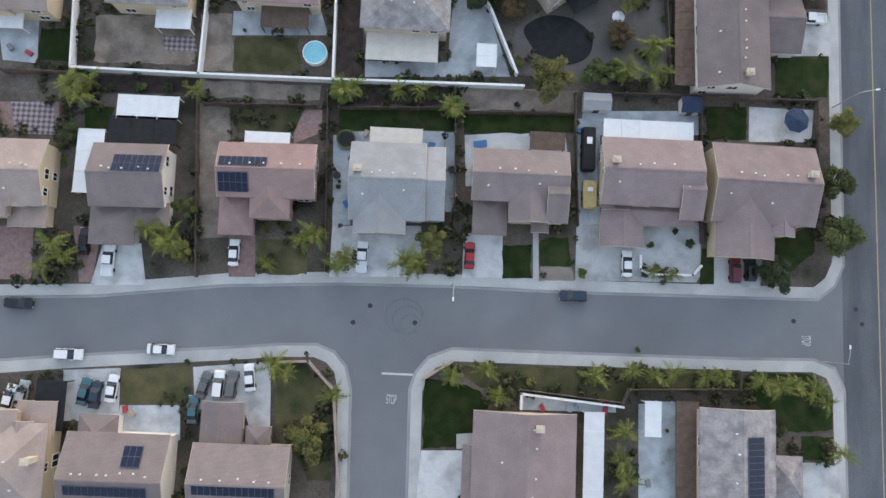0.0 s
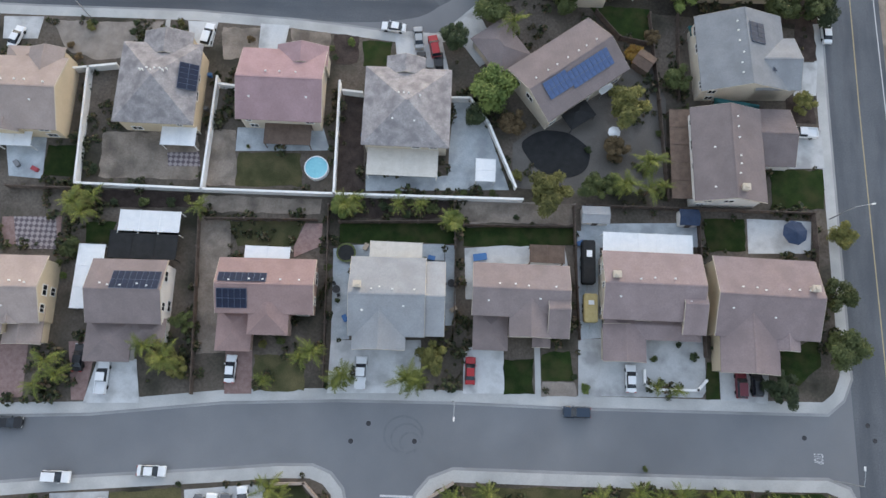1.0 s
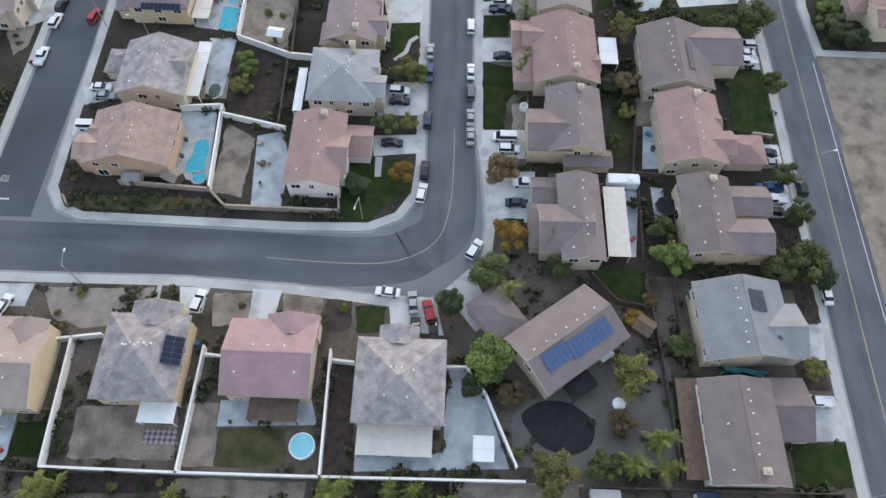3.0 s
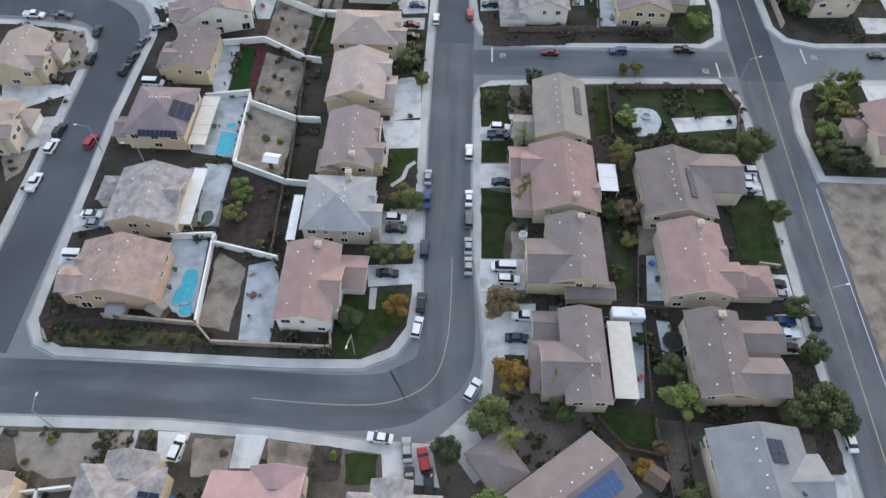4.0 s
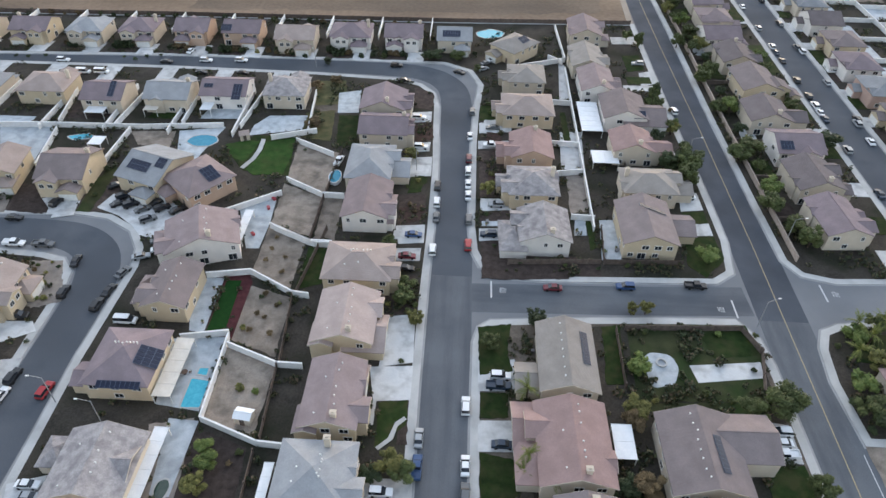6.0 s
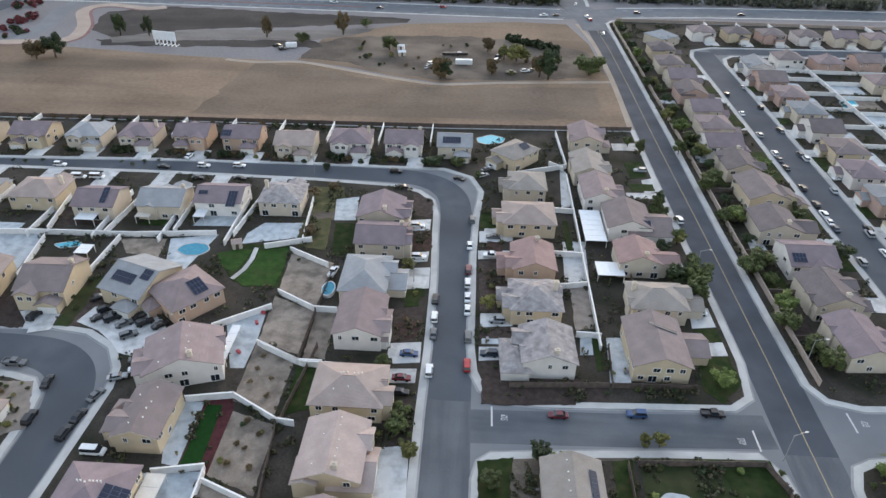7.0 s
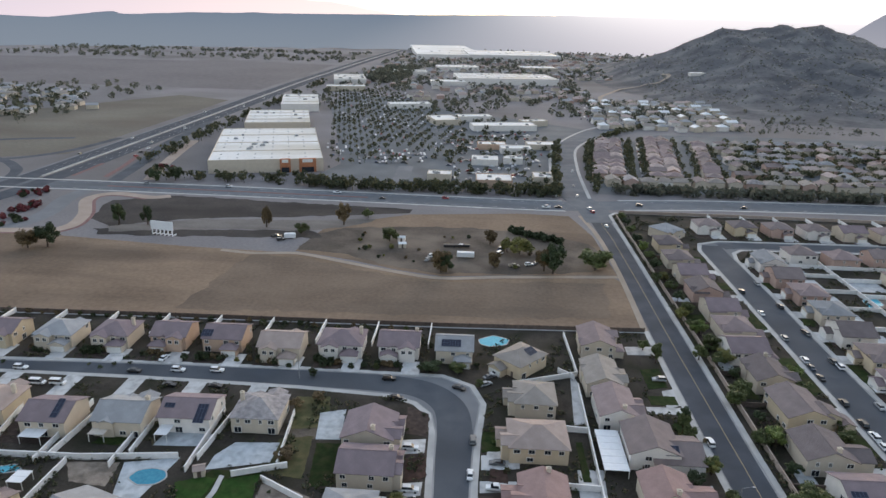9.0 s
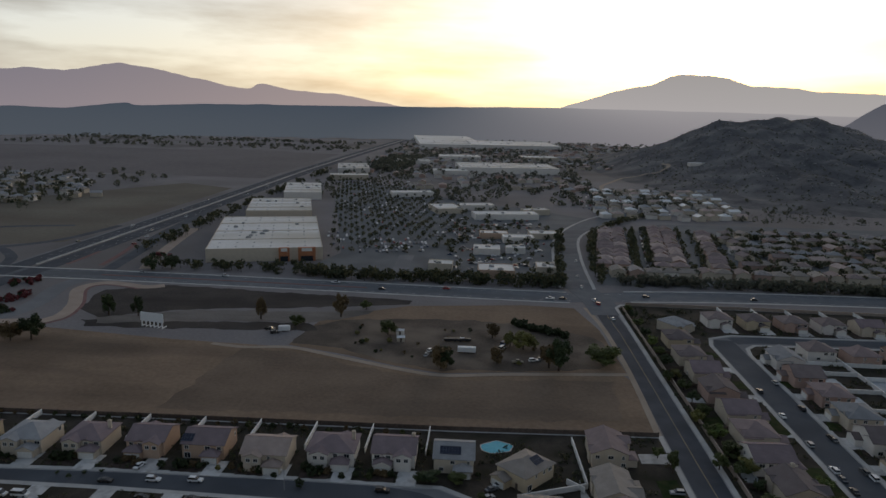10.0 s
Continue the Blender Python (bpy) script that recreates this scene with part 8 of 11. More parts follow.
patch(SOIL, [(-47.6, 93.6), (-41.2, 92.4), (-40.6, 107.2), (-47.4, 111.2)], "bare_yard", "bare raked brown yard soil behind a house")
patch(DRIVE, [(-111.1, 198.1), (-112.9, 208.5), (-107.4, 209.4), (-105.6, 199.8)], "driveway", "pale concrete driveway in front of a house")
patch(MULCH, [(-124.9, 200.5), (-126.7, 211.1), (-116.9, 211.1), (-113.6, 204.8), (-114.3, 199.8)], "mulch_bed", "dark bark mulch planting bed")
patch(DARKLAWN, [(-105.7, 201.7), (-106.8, 215.9), (-104.1, 226.2), (-102.0, 221.6), (-101.5, 209.7), (-101.7, 201.4)], "lawn", "dark rough green lawn")
patch(DRIVE, [(-97.2, 202.2), (-96.2, 210.1), (-92.3, 215.5), (-84.3, 210.8), (-78.3, 204.9), (-79.7, 196.0), (-83.1, 194.0), (-86.8, 199.0), (-92.2, 201.9)], "driveway", "pale concrete driveway in front of a house")
patch(GRAVEL, [(-129.8, 199.7), (-134.7, 210.0), (-131.1, 210.3), (-126.8, 205.4), (-125.3, 200.0)], "gravel_bed", "pale gravel garden bed")
patch(DRIVE, [(-14.2, 156.8), (-13.8, 162.7), (-8.0, 162.6), (-7.7, 156.4)], "driveway", "pale concrete driveway in front of a house")
patch(PAVER, [(-13.1, 163.3), (-13.1, 166.8), (-7.8, 163.0)], "paved_yard", "red-brown brick paved yard")
patch(CONCRETE, [(-14.8, 136.3), (-14.9, 142.2), (-13.9, 142.2), (-13.9, 136.3)], "garden_path", "narrow pale concrete garden path")
patch(CONCRETE, [(-12.8, 131.1), (-10.5, 133.4), (-9.4, 137.2), (-7.7, 138.7), (-7.1, 138.0), (-8.8, 136.3), (-9.5, 133.1), (-12.2, 130.5)], "garden_path", "narrow pale concrete garden path")
patch(MULCH, [(-8.9, 132.0), (-8.6, 136.8), (-6.9, 138.0), (-6.7, 132.0)], "mulch_bed", "dark bark mulch planting bed")
patch(MULCH, [(-15.4, 201.6), (-15.5, 214.9), (-7.9, 211.1), (-8.0, 201.5)], "mulch_bed", "dark bark mulch planting bed")
patch(LAWN, [(-12.0, 220.4), (-11.1, 225.6), (-8.5, 224.9), (-8.6, 221.2)], "lawn", "mown green lawn")
patch(MULCH, [(-13.8, 247.0), (-14.0, 258.7), (-8.6, 258.3), (-8.6, 243.8)], "mulch_bed", "dark bark mulch planting bed")
patch(DRIVE, [(-18.6, 226.7), (-18.6, 230.5), (-7.9, 231.2), (-8.4, 226.7)], "driveway", "pale concrete driveway in front of a house")
patch(DRIVE, [(-15.9, 195.4), (-15.9, 199.0), (-8.2, 199.4), (-8.3, 195.8)], "driveway", "pale concrete driveway in front of a house")
patch(MULCH, [(8.2, 181.6), (8.0, 196.0), (12.6, 198.0), (14.1, 192.6), (30.8, 188.2), (30.4, 182.4), (12.4, 181.4)], "mulch_bed", "dark bark mulch planting bed")
patch(DRIVE, [(8.6, 197.3), (8.8, 201.2), (15.0, 200.8), (15.3, 197.2)], "driveway", "pale concrete driveway in front of a house")
patch(PATIO, [(8.1, 202.5), (8.1, 204.6), (14.6, 205.0), (14.6, 202.8)], "patio", "blue-grey concrete patio behind a house")
patch(MULCH, [(8.1, 228.4), (9.1, 239.8), (13.2, 241.1), (14.1, 234.5), (15.0, 225.7), (11.2, 222.4)], "mulch_bed", "dark bark mulch planting bed")
patch(MULCH, [(8.1, 205.1), (8.8, 208.4), (14.7, 209.6), (15.0, 205.5)], "mulch_bed", "dark bark mulch planting bed")
patch(DRIVE, [(8.4, 251.2), (8.8, 262.4), (16.4, 262.2), (16.7, 252.5)], "driveway", "pale concrete driveway in front of a house")
patch(LAWN, [(-37.9, 176.3), (-37.8, 190.1), (-32.6, 190.4), (-32.0, 176.6)], "lawn", "mown green lawn")
patch(PATIO, [(-55.9, 135.5), (-49.6, 135.2), (-49.9, 118.4), (-53.7, 118.6)], "patio", "blue-grey concrete patio behind a house")
patch(DRYLAWN, [(-74, 91.6), (-60, 91.8), (-47.8, 91.4), (-45, 89.9), (-62, 88.3), (-75, 88.8)], "dry_lawn", "patchy half-dry strip of garden along the pavement")
# patio covers
patio_cover(-55.4, 29, -44.8, 33.2, "white")
patio_cover(-56.6, 24.5, -44.8, 29.4, "black")
patio_cover(-61.7, 15.5, -57.1, 26.7, "white")
patio_cover(-32.9, 25.1, -25.1, 27.7, "white")
patio_cover(-11.2, 26.1, -2.1, 29.5, "cream")
patio_cover(16.8, 26.9, 22.9, 30.1, "brown")
patio_cover(29.7, 29.3, 45.5, 33, "white")
patio_cover(27.3, -33.5, 30.7, -17.8, "white")
patio_cover(42.8, -32.9, 46.7, -15.4, "brown")
patio_cover(37.5, -21.4, 40.3, -15.6, "white")
patio_cover(6.8, 41.4, 10.4, 45.6, "white")
patio_cover(-50.2, 45.6, -44, 49.2, "white")
patio_cover(-31.7, 46.7, -23.3, 50.8, "brown")
patio_cover(-12.8, 41.7, -0.1, 47.1, "cream")
patio_cover(-79.6, 44.2, -73.3, 48.2, "white")
patio_cover(42.2, 39.8, 46.7, 57, "brown")
patio_cover(32.4, 80.7, 36.8, 96.6, "cream", ribs=False)
patio_cover(34.3, 129.6, 38.4, 137.5, "white")
patio_cover(-56.7, 116, -53.8, 131.6, "white")
patio_cover(-60.2, 138.9, -56.2, 154.9, "cream")
patio_cover(-33.1, 113, -31.2, 125, "white")
patio_cover(40.6, 251, 47.5, 270.2, "white")
patio_cover(42, 232.4, 50, 239.4, "white")
patio_cover(-87.3, 255.2, -83.5, 261.2, "white")
patio_cover(-57.3, 189.2, -55, 202.2, "white")
patio_cover(-106, 253.6, -101.3, 258.5, "cream")
patio_cover(-124.7, 250.6, -118.3, 256, "white")
patio_cover(-115.1, 231.6, -110.9, 236.4, "white")
# pools and garden things
POND = surface("pond_water", (0.02, 0.045, 0.035), (0.04, 0.07, 0.05), 0.9, 3.0, 0.08, spec=0.5, bump=0.03)
sunk_pool(rounded([(-53.8, 97.8), (-54.0, 100.3), (-53.0, 102.8), (-53.4, 105.0), (-52.4, 106.5), (-50.6, 106.4), (-49.8, 103.5), (-50.0, 101.2), (-49.9, 98.6), (-51.5, 97.9)], 0.8), "turquoise kidney-shaped swimming pool with a raised spa")
sunk_pool(ring_at(-50.7, 96.8, 1.4), "small round turquoise spa beside the pool")
sunk_pool(rounded([(-54.5, 138.3), (-54.5, 145.8), (-50.5, 145.3), (-50.5, 138.4)], 0.4), "blue rectangular swimming pool with a raised spa")
sunk_pool([(-53.7, 147.1), (-53.6, 148.7), (-51.7, 148.8), (-51.6, 146.8)], "small square turquoise spa beside the pool")
sunk_pool(rounded([(-52.8, 121.5), (-51.3, 122.0), (-50.4, 120.5), (-50.8, 118.0), (-52.2, 117.6), (-53.2, 119.4)], 1.0), "small oval dark green garden pond", POND)
sunk_pool(rounded([(-87.0, 239.2), (-85.7, 242.4), (-82.3, 243.7), (-78.4, 242.9), (-76.9, 240.2), (-78.7, 237.3), (-83.2, 236.7)], 1.2), "blue freeform swimming pool with a spa", DEEPPOOL)
sunk_pool(rounded([(5.4, 331.2), (11.2, 335.1), (17.1, 332.3), (15.8, 327.8), (9.4, 325.6), (6.1, 327.4)], 1.0), "pale turquoise freeform swimming pool")
sunk_pool(rounded([(-125.9, 239.5), (-119.7, 241.9), (-116.7, 239.7), (-122.5, 237.4)], 1.0), "pale turquoise swimming pool")
sunk_pool(rounded([(178.9, 389.5), (186.5, 391.7), (185.8, 384.5), (177.7, 380.9)], 1.0), "small blue swimming pool")
round_pool(-22.1, 43.1, 2.2, 2.2, "round above-ground pool with a pale blue cover and white rim")
round_pool(-35.9, 221.9, 1.9, 3.4, "oval above-ground pool with blue water and white rim", DEEPPOOL)
trampoline(-15.6, 27.6, 1.75, LEAF["green"], "round trampoline with a green edge pad")
trampoline(45.6, 93.7, 2.2, DARKMETAL, "large black round trampoline on the patio")
parasol(64.2, 34.5, 2.3, "navy", "large navy blue garden parasol on the patio")
parasol(32.1, 52.1, 1.2, "white", "white garden parasol in the gravel yard")
round_pool(17, 118, 0.9, 0.9, "small round stone garden fountain", CONCRETE)
shed(28.6, 36.2, 4.6, 2.8, 0, ROOF["grey"], WALL["white"], "small grey-roofed white garden shed")
shed(45.4, 36.5, 3.2, 2.6, 0, BLUESHADE, WALL["white"], "small dark-roofed white garden shed")
shed(-40.2, 136, 3.4, 2.6, -8, WHITEROOF, WALL["cream"], "small white metal garden shed")
shed(38.1, 66.9, 3.2, 3.2, -35, BROWNROOF, WOODFENCE, "small red-brown wooden garden shed")
shed(-55.5, 95.9, 3.4, 2.8, -25, ROOF["taupe"], WOODFENCE, "small tan garden pavilion beside the pool")
shed(-68.7, 242.4, 3, 3, 20, ROOF["tan"], WALL["cream"], "small tan garden pavilion")
shed(-63.5, 95.5, 3.2, 2.8, 0, ROOF["grey"], WALL["grey"], "small grey lean-to shed behind the house")
trailer(27.3, 27.6, 90, 7.8, 2.3, 2.4, BLACKNET, "black covered trailer beside the house")
trailer(27.7, 19.5, 90, 5.0, 2.4, 1.9, surface("yellow_tarpaulin", (0.42, 0.34, 0.15), (0.52, 0.43, 0.22), 1.0, 6.0, 0.8), "boat trailer under a yellow tarpaulin")
trailer(36.9, 98.7, 0, 6.5, 2.4, 2.9, PLASTIC, "white camping trailer beside the house")
patch(BLACKNET, [(14.7, 50.0), (18.9, 52.9), (24.2, 52.6), (28.3, 49.4), (27.6, 45.1), (23.4, 43.2), (18.3, 44.7)], "covered_pond", "large dark pond under a black net", base=0.3, r=2)
patio_cover(-64.2, -24.6, -59.2, -16.4, "black", h=2.5, ribs=False)
garden_wall([(37.1, 9.2), (37.1, 6.8), (38.9, 6.0), (46.3, 6.2), (47.8, 7.9)], 0.7, label="low white garden wall round a front court", t=0.3)
garden_wall([(16.8, -17.9), (16.8, -15.4), (34.2, -16.9)], 1.6, label="white block garden wall with a flat cap", t=0.25)


def gazebo(x, y, w, d, rot):
    """An open metal gazebo: four posts, a dark hipped canopy and its rim."""
    root = thing("gazebo", pose(x, y, 0.18, 0, 0, rot), "dark metal gazebo with a black canopy in the gravel yard", "gazebo")
    for sx in (-1, 1):
        for sy in (-1, 1):
            bm = bmesh.new()
            box(bm, -0.06, 0.06, -0.06, 0.06, 0, 2.3)
            part("post", bm, DARKMETAL, root).matrix_basis = pose(sx * w / 2, sy * d / 2, 0)
    bm = bmesh.new()
    roof_mesh(bm, w, d, 2.35, "hip", "x", 0.2, thick=0.05, pitch=0.25)
    part("canopy", bm, BLACKNET, root)
    return root


gazebo(25.2, 55.6, 5.2, 4.2, 35)


def fire_ring_build(bm):
    a, b = ring(16, 1.0), ring(16, 0.7)
    vs = [[bm.verts.new((p[0], p[1], z)) for p in ps] for ps, z in ((a, -0.05), (a, 0.4), (b, 0.4), (b, 0.1))]
    for p, q in zip(vs, vs[1:]):
        for i in range(16):
            bm.faces.new((p[i], p[(i + 1) % 16], q[(i + 1) % 16], q[i]))


tagged(placed("fire_pit", shared("fire_pit", fire_ring_build), CONCRETE, None, pose(48.6, 156.2, 0.2) @ Matrix.Diagonal((1.3, 1.3, 1, 1))), "round pale stone fire pit in the garden", "fire pit")


def crate_build(bm):
    box(bm, -0.6, 0.6, -0.35, 0.35, 0, 0.55)
    box(bm, -0.64, 0.64, -0.39, 0.39, 0.55, 0.64)


def pot_build(bm):
    bmesh.ops.create_cone(bm, cap_ends=True, segments=12, radius1=0.22, radius2=0.36, depth=0.5, matrix=pose(0, 0, 0.25))
    bmesh.ops.create_cone(bm, cap_ends=True, segments=12, radius1=0.4, radius2=0.4, depth=0.07, matrix=pose(0, 0, 0.52))


def potplant_mesh():
    return crown_mesh("pot_plant", 41, 200, 0.16, 0.7, 8, 0.6)


CRATES = {"blue": paint("crate_blue", (0.04, 0.13, 0.32), 0.5), "grey": paint("crate_grey", (0.2, 0.2, 0.21), 0.6), "red": paint("crate_red", (0.34, 0.04, 0.05), 0.5), "tan": paint("crate_tan", (0.36, 0.3, 0.23), 0.6)}
rk = random.Random(31)
for nm, p, k, lo in list(PAVED):
    cx, cy = sum(q[0] for q in p) / len(p), sum(q[1] for q in p) / len(p)
    if nm == "patio_concrete" and -90 < cx < 80 and -40 < cy < 215:
        z = lo + LAYER[nm] * 0.012 + k * 0.003
        for i in range(rk.choice((1, 2, 3))):
            q, t = Vector(rk.choice(p)), rk.uniform(0.2, 0.55)
            x, y = q.x + (cx - q.x) * t, q.y + (cy - q.y) * t
            if wet(x, y):
                continue
            if rk.random() < 0.5:
                colour = rk.choice(("blue", "grey", "red", "tan"))
                ob = placed("storage_box", shared("storage_box", crate_build), CRATES["grey"], None, pose(x, y, z, 0, 0, rk.uniform(0, 180)))
                tinted(ob, CRATES[colour])
                tagged(ob, "%s plastic storage box standing on the patio" % colour, "storage box")
            else:
                pot = placed("flower_pot", shared("flower_pot", pot_build), CRATES["tan"], None, pose(x, y, z))
                tagged(pot, "round clay flower pot with a small green plant", "flower pot")
                plant = placed("plant", potplant_mesh(), LEAF["green"], pot, pose(0, 0, 0.85) @ Matrix.Scale(0.5, 4))
                tinted(plant, LEAF["green"])
tarp = placed("tarpaulin", shared("tarpaulin", crate_build), CRATES["grey"], None, pose(8.2, 27.9, 0.24, 0, 0, 10) @ Matrix.Diagonal((1.9, 1.6, 1, 1)))
tinted(tarp, CRATES["blue"])
tagged(tarp, "bright blue tarpaulin over garden things on the drive", "tarpaulin")
# bins and patio furniture
def sheet_build(bm):
    """A slack sheet tied at its corners, sagging in the middle."""
    n = 6
    g = [[bm.verts.new((i / n - 0.5, j / n - 0.5, 0.22 * math.sin(i * 2.1 + j) * 0.3 - 0.25 * (1 - (2 * i / n - 1) ** 2) * (1 - (2 * j / n - 1) ** 2))) for j in range(n + 1)] for i in range(n + 1)]
    for i in range(n):
        for j in range(n):
            bm.faces.new((g[i][j], g[i + 1][j], g[i + 1][j + 1], g[i][j + 1]))
    bmesh.ops.solidify(bm, geom=list(bm.faces), thickness=0.03)


TEAL = surface("teal_sheet", (0.02, 0.11, 0.12), (0.04, 0.18, 0.19), 1.0, 6.0, 0.6)
for x, y, w, d, turn in ((55.0, 58.6, 8.5, 1.5, -7), (47.9, 73.6, 2.4, 2.2, 10)):
    root = thing("shade_sail", pose(x, y, 0.15, 0, 0, turn), "teal fabric sheet strung over posts beside a house", "shade sail")
    placed("sheet", shared("shade_sheet", sheet_build), TEAL, root, pose(0, 0, 2.3) @ Matrix.Diagonal((w, d, 1, 1)))
    for sx in (-1, 1):
        for sy in (-1, 1):
            bm = bmesh.new()
            bmesh.ops.create_cone(bm, cap_ends=True, segments=6, radius1=0.04, radius2=0.035, depth=2.35, matrix=pose(0, 0, 1.17))
            part("post", bm, METAL, root).matrix_basis = pose(sx * w * 0.47, sy * d * 0.47, 0)
root = thing("canopy_tent", pose(30.2, 61.5, 0.15, 0, 0, 35), "small white canopy tent on the garden patio", "canopy")
bm = bmesh.new()
bmesh.ops.create_cone(bm, cap_ends=False, segments=4, radius1=2.1, radius2=0.08, depth=0.8, matrix=pose(0, 0, 2.5, 0, 0, 45))
bmesh.ops.solidify(bm, geom=list(bm.faces), thickness=0.03)
part("canopy", bm, WHITEROOF, root)
for sx in (-1, 1):
    for sy in (-1, 1):
        bm = bmesh.new()
        bmesh.ops.create_cone(bm, cap_ends=True, segments=6, radius1=0.035, radius2=0.035, depth=2.15, matrix=pose(0, 0, 1.07))
        part("post", bm, METAL, root).matrix_basis = pose(sx * 1.4, sy * 1.4, 0)


def bin_build(bm):
    v = box(bm, -0.3, 0.3, -0.36, 0.36, 0.0, 1.0)
    for q in v:
        if q.co.z < 0.5:
            q.co.x, q.co.y = q.co.x * 0.78, q.co.y * 0.78


def binlid_build(bm):
    box(bm, -0.33, 0.33, -0.4, 0.4, 1.0, 1.07)
    box(bm, -0.3, 0.3, 0.4, 0.46, 0.96, 1.03)


def seat_build(bm):
    box(bm, -0.27, 0.27, -0.27, 0.27, 0.4, 0.47)


def back_build(bm):
    box(bm, -0.27, 0.27, 0.24, 0.3, 0.47, 0.95)


def leg_build(bm):
    box(bm, -0.025, 0.025, -0.025, 0.025, 0.0, 0.41)


def tabletop_build(bm):
    bmesh.ops.create_cone(bm, cap_ends=True, segments=18, radius1=0.7, radius2=0.7, depth=0.05, matrix=pose(0, 0, 0.73))


def tablestand_build(bm):
    bmesh.ops.create_cone(bm, cap_ends=True, segments=8, radius1=0.3, radius2=0.05, depth=0.71, matrix=pose(0, 0, 0.355))


BINS = {"blue": paint("bin_blue", (0.03, 0.12, 0.3), 0.5), "grey": paint("bin_grey", (0.09, 0.09, 0.095), 0.5), "green": paint("bin_green", (0.03, 0.09, 0.04), 0.5)}


def wheelie_bin(x, y, turn, colour):
    root = thing("wheelie_bin", pose(x, y, 0.16, 0, 0, turn), "%s plastic wheelie bin beside the house" % colour, "bin", "wheelie bins")
    tinted(placed("body", shared("bin_body", bin_build), BINS["grey"], root), BINS[colour])
    tinted(placed("lid", shared("bin_lid", binlid_build), BINS["grey"], root), BINS[colour])


def garden_chair(x, y, z, turn, mat):
    root = thing("garden_chair", pose(x, y, z, 0, 0, turn), "dark metal garden chair at a round table", "chair", "garden chairs")
    for nm, build in (("seat", seat_build), ("backrest", back_build)):
        tinted(placed(nm, shared("chair_" + nm, build), DARKMETAL, root), mat)
    for sx in (-1, 1):
        for sy in (-1, 1):
            placed("leg", shared("chair_leg", leg_build), DARKMETAL, root, pose(sx * 0.23, sy * 0.23, 0))


def garden_table(x, y, z, mat, chairs):
    root = thing("garden_table", pose(x, y, z), "round garden table standing on the patio", "table")
    tinted(placed("tabletop", shared("tabletop", tabletop_build), DARKMETAL, root), mat)
    placed("stand", shared("table_stand", tablestand_build), DARKMETAL, root)
    for i in range(chairs):
        a = i * 6.283 / chairs + x
        garden_chair(x + math.cos(a) * 1.1, y + math.sin(a) * 1.1, z, math.degrees(a) - 90, mat)


rc = random.Random(77)
for nm, p, k, lo in list(PAVED):
    cx, cy = sum(q[0] for q in p) / len(p), sum(q[1] for q in p) / len(p)
    if nm == "patio_concrete" and -70 < cx < 90 and -40 < cy < 180 and rc.random() < 0.62 and not wet(cx, cy):
        garden_table(cx + rc.uniform(-1.5, 1.5), cy + rc.uniform(-1, 1), lo + LAYER[nm] * 0.012 + k * 0.003, rc.choice((DARKMETAL, METAL, BROWNROOF)), rc.choice((1, 2, 2)))
for hx, hy, rot, w, d in list(HOMES):
    if -70 < hx < 90 and -30 < hy < 190:
        u, s = Vector((math.cos(radians(rot)), math.sin(radians(rot)))), rc.choice((-1, 1))
        for i, colour in enumerate(rc.sample(("blue", "grey", "green"), 2)):
            q = Vector((hx, hy)) + u * s * (w / 2 + 0.75) + Vector((-u.y, u.x)) * (rc.uniform(-0.3, 0.3) * d + i * 0.85)
            wheelie_bin(q.x, q.y, rot + 90 * s, colour)
# street lamps
street_lamp(72, 38, 10)
street_lamp(4.3, 2.6, 270)
street_lamp(69, -7.8, 90)
street_lamp(-68.1, 71.9, 90)
street_lamp(-16, 88.5, 260)
street_lamp(75.5, 103, 10)
street_lamp(73.9, 169.2, 15)
street_lamp(-68.6, 133.1, 180)
street_lamp(-80.8, 138.1, 180)
street_lamp(90.8, 200.8, 0)
street_lamp(72.6, 239.5, 0)
street_lamp(-55.4, 295.1, 270)
street_lamp(-11.9, 228.3, 0)
# ---- more of the housing estate to the east ----
rnd = random.Random(5)
walls, roofs = ["cream", "yellow", "white", "cream", "pink"], ["umber", "dusk", "plum", "brown", "slate", "plum", "mauve"]
for y in (346, 365, 385, 407, 428, 452):
    house(106 + rnd.uniform(-1, 1), y, 1, 14, 15, "E", rnd.choice(("gable", "hip")), rnd.choice("xy"), rnd.choice(walls), rnd.choice(roofs), [(7.5, -3, 6, 7, 3, "x", "gable"), (-3, -4, 7, 8, 5, "x", "gable")], detail=False)
house(111, 475, 35, 14, 15, "E", "hip", "x", "cream", "grey", [(7, -3, 6, 7, 3, "x", "gable"), (-1, -6, 6, 6, 5, "y", "gable")], detail=False)
for k in range(12):
    y = 204 + 20.3 * k
    house(152 + rnd.uniform(-1.5, 1.5), y, 0, 14, 16, "W", rnd.choice(("gable", "hip")), rnd.choice("xy"), rnd.choice(walls), rnd.choice(roofs), [(-6.5, 3, 6, 7, 3, "x", "gable"), (-3, -4, 8, 7, 5.1, "x", "gable")], detail=False)
    patch(DRIVE, [(140.6, y), (146.5, y), (146.5, y + 6.5), (140.6, y + 6.5)], "driveway", "pale concrete driveway in front of a house")
    patch((LAWN, MULCH)[k % 2], [(140.8, y - 8), (145.5, y - 8), (145.5, y - 1), (140.8, y - 1)], ("lawn", "mulch_bed")[k % 2], ("mown green lawn", "dark bark mulch planting bed")[k % 2])
    patch(PATIO, [(161, y - 6), (168, y - 6), (168, y + 6), (161, y + 6)], "patio", "blue-grey concrete patio behind a house")
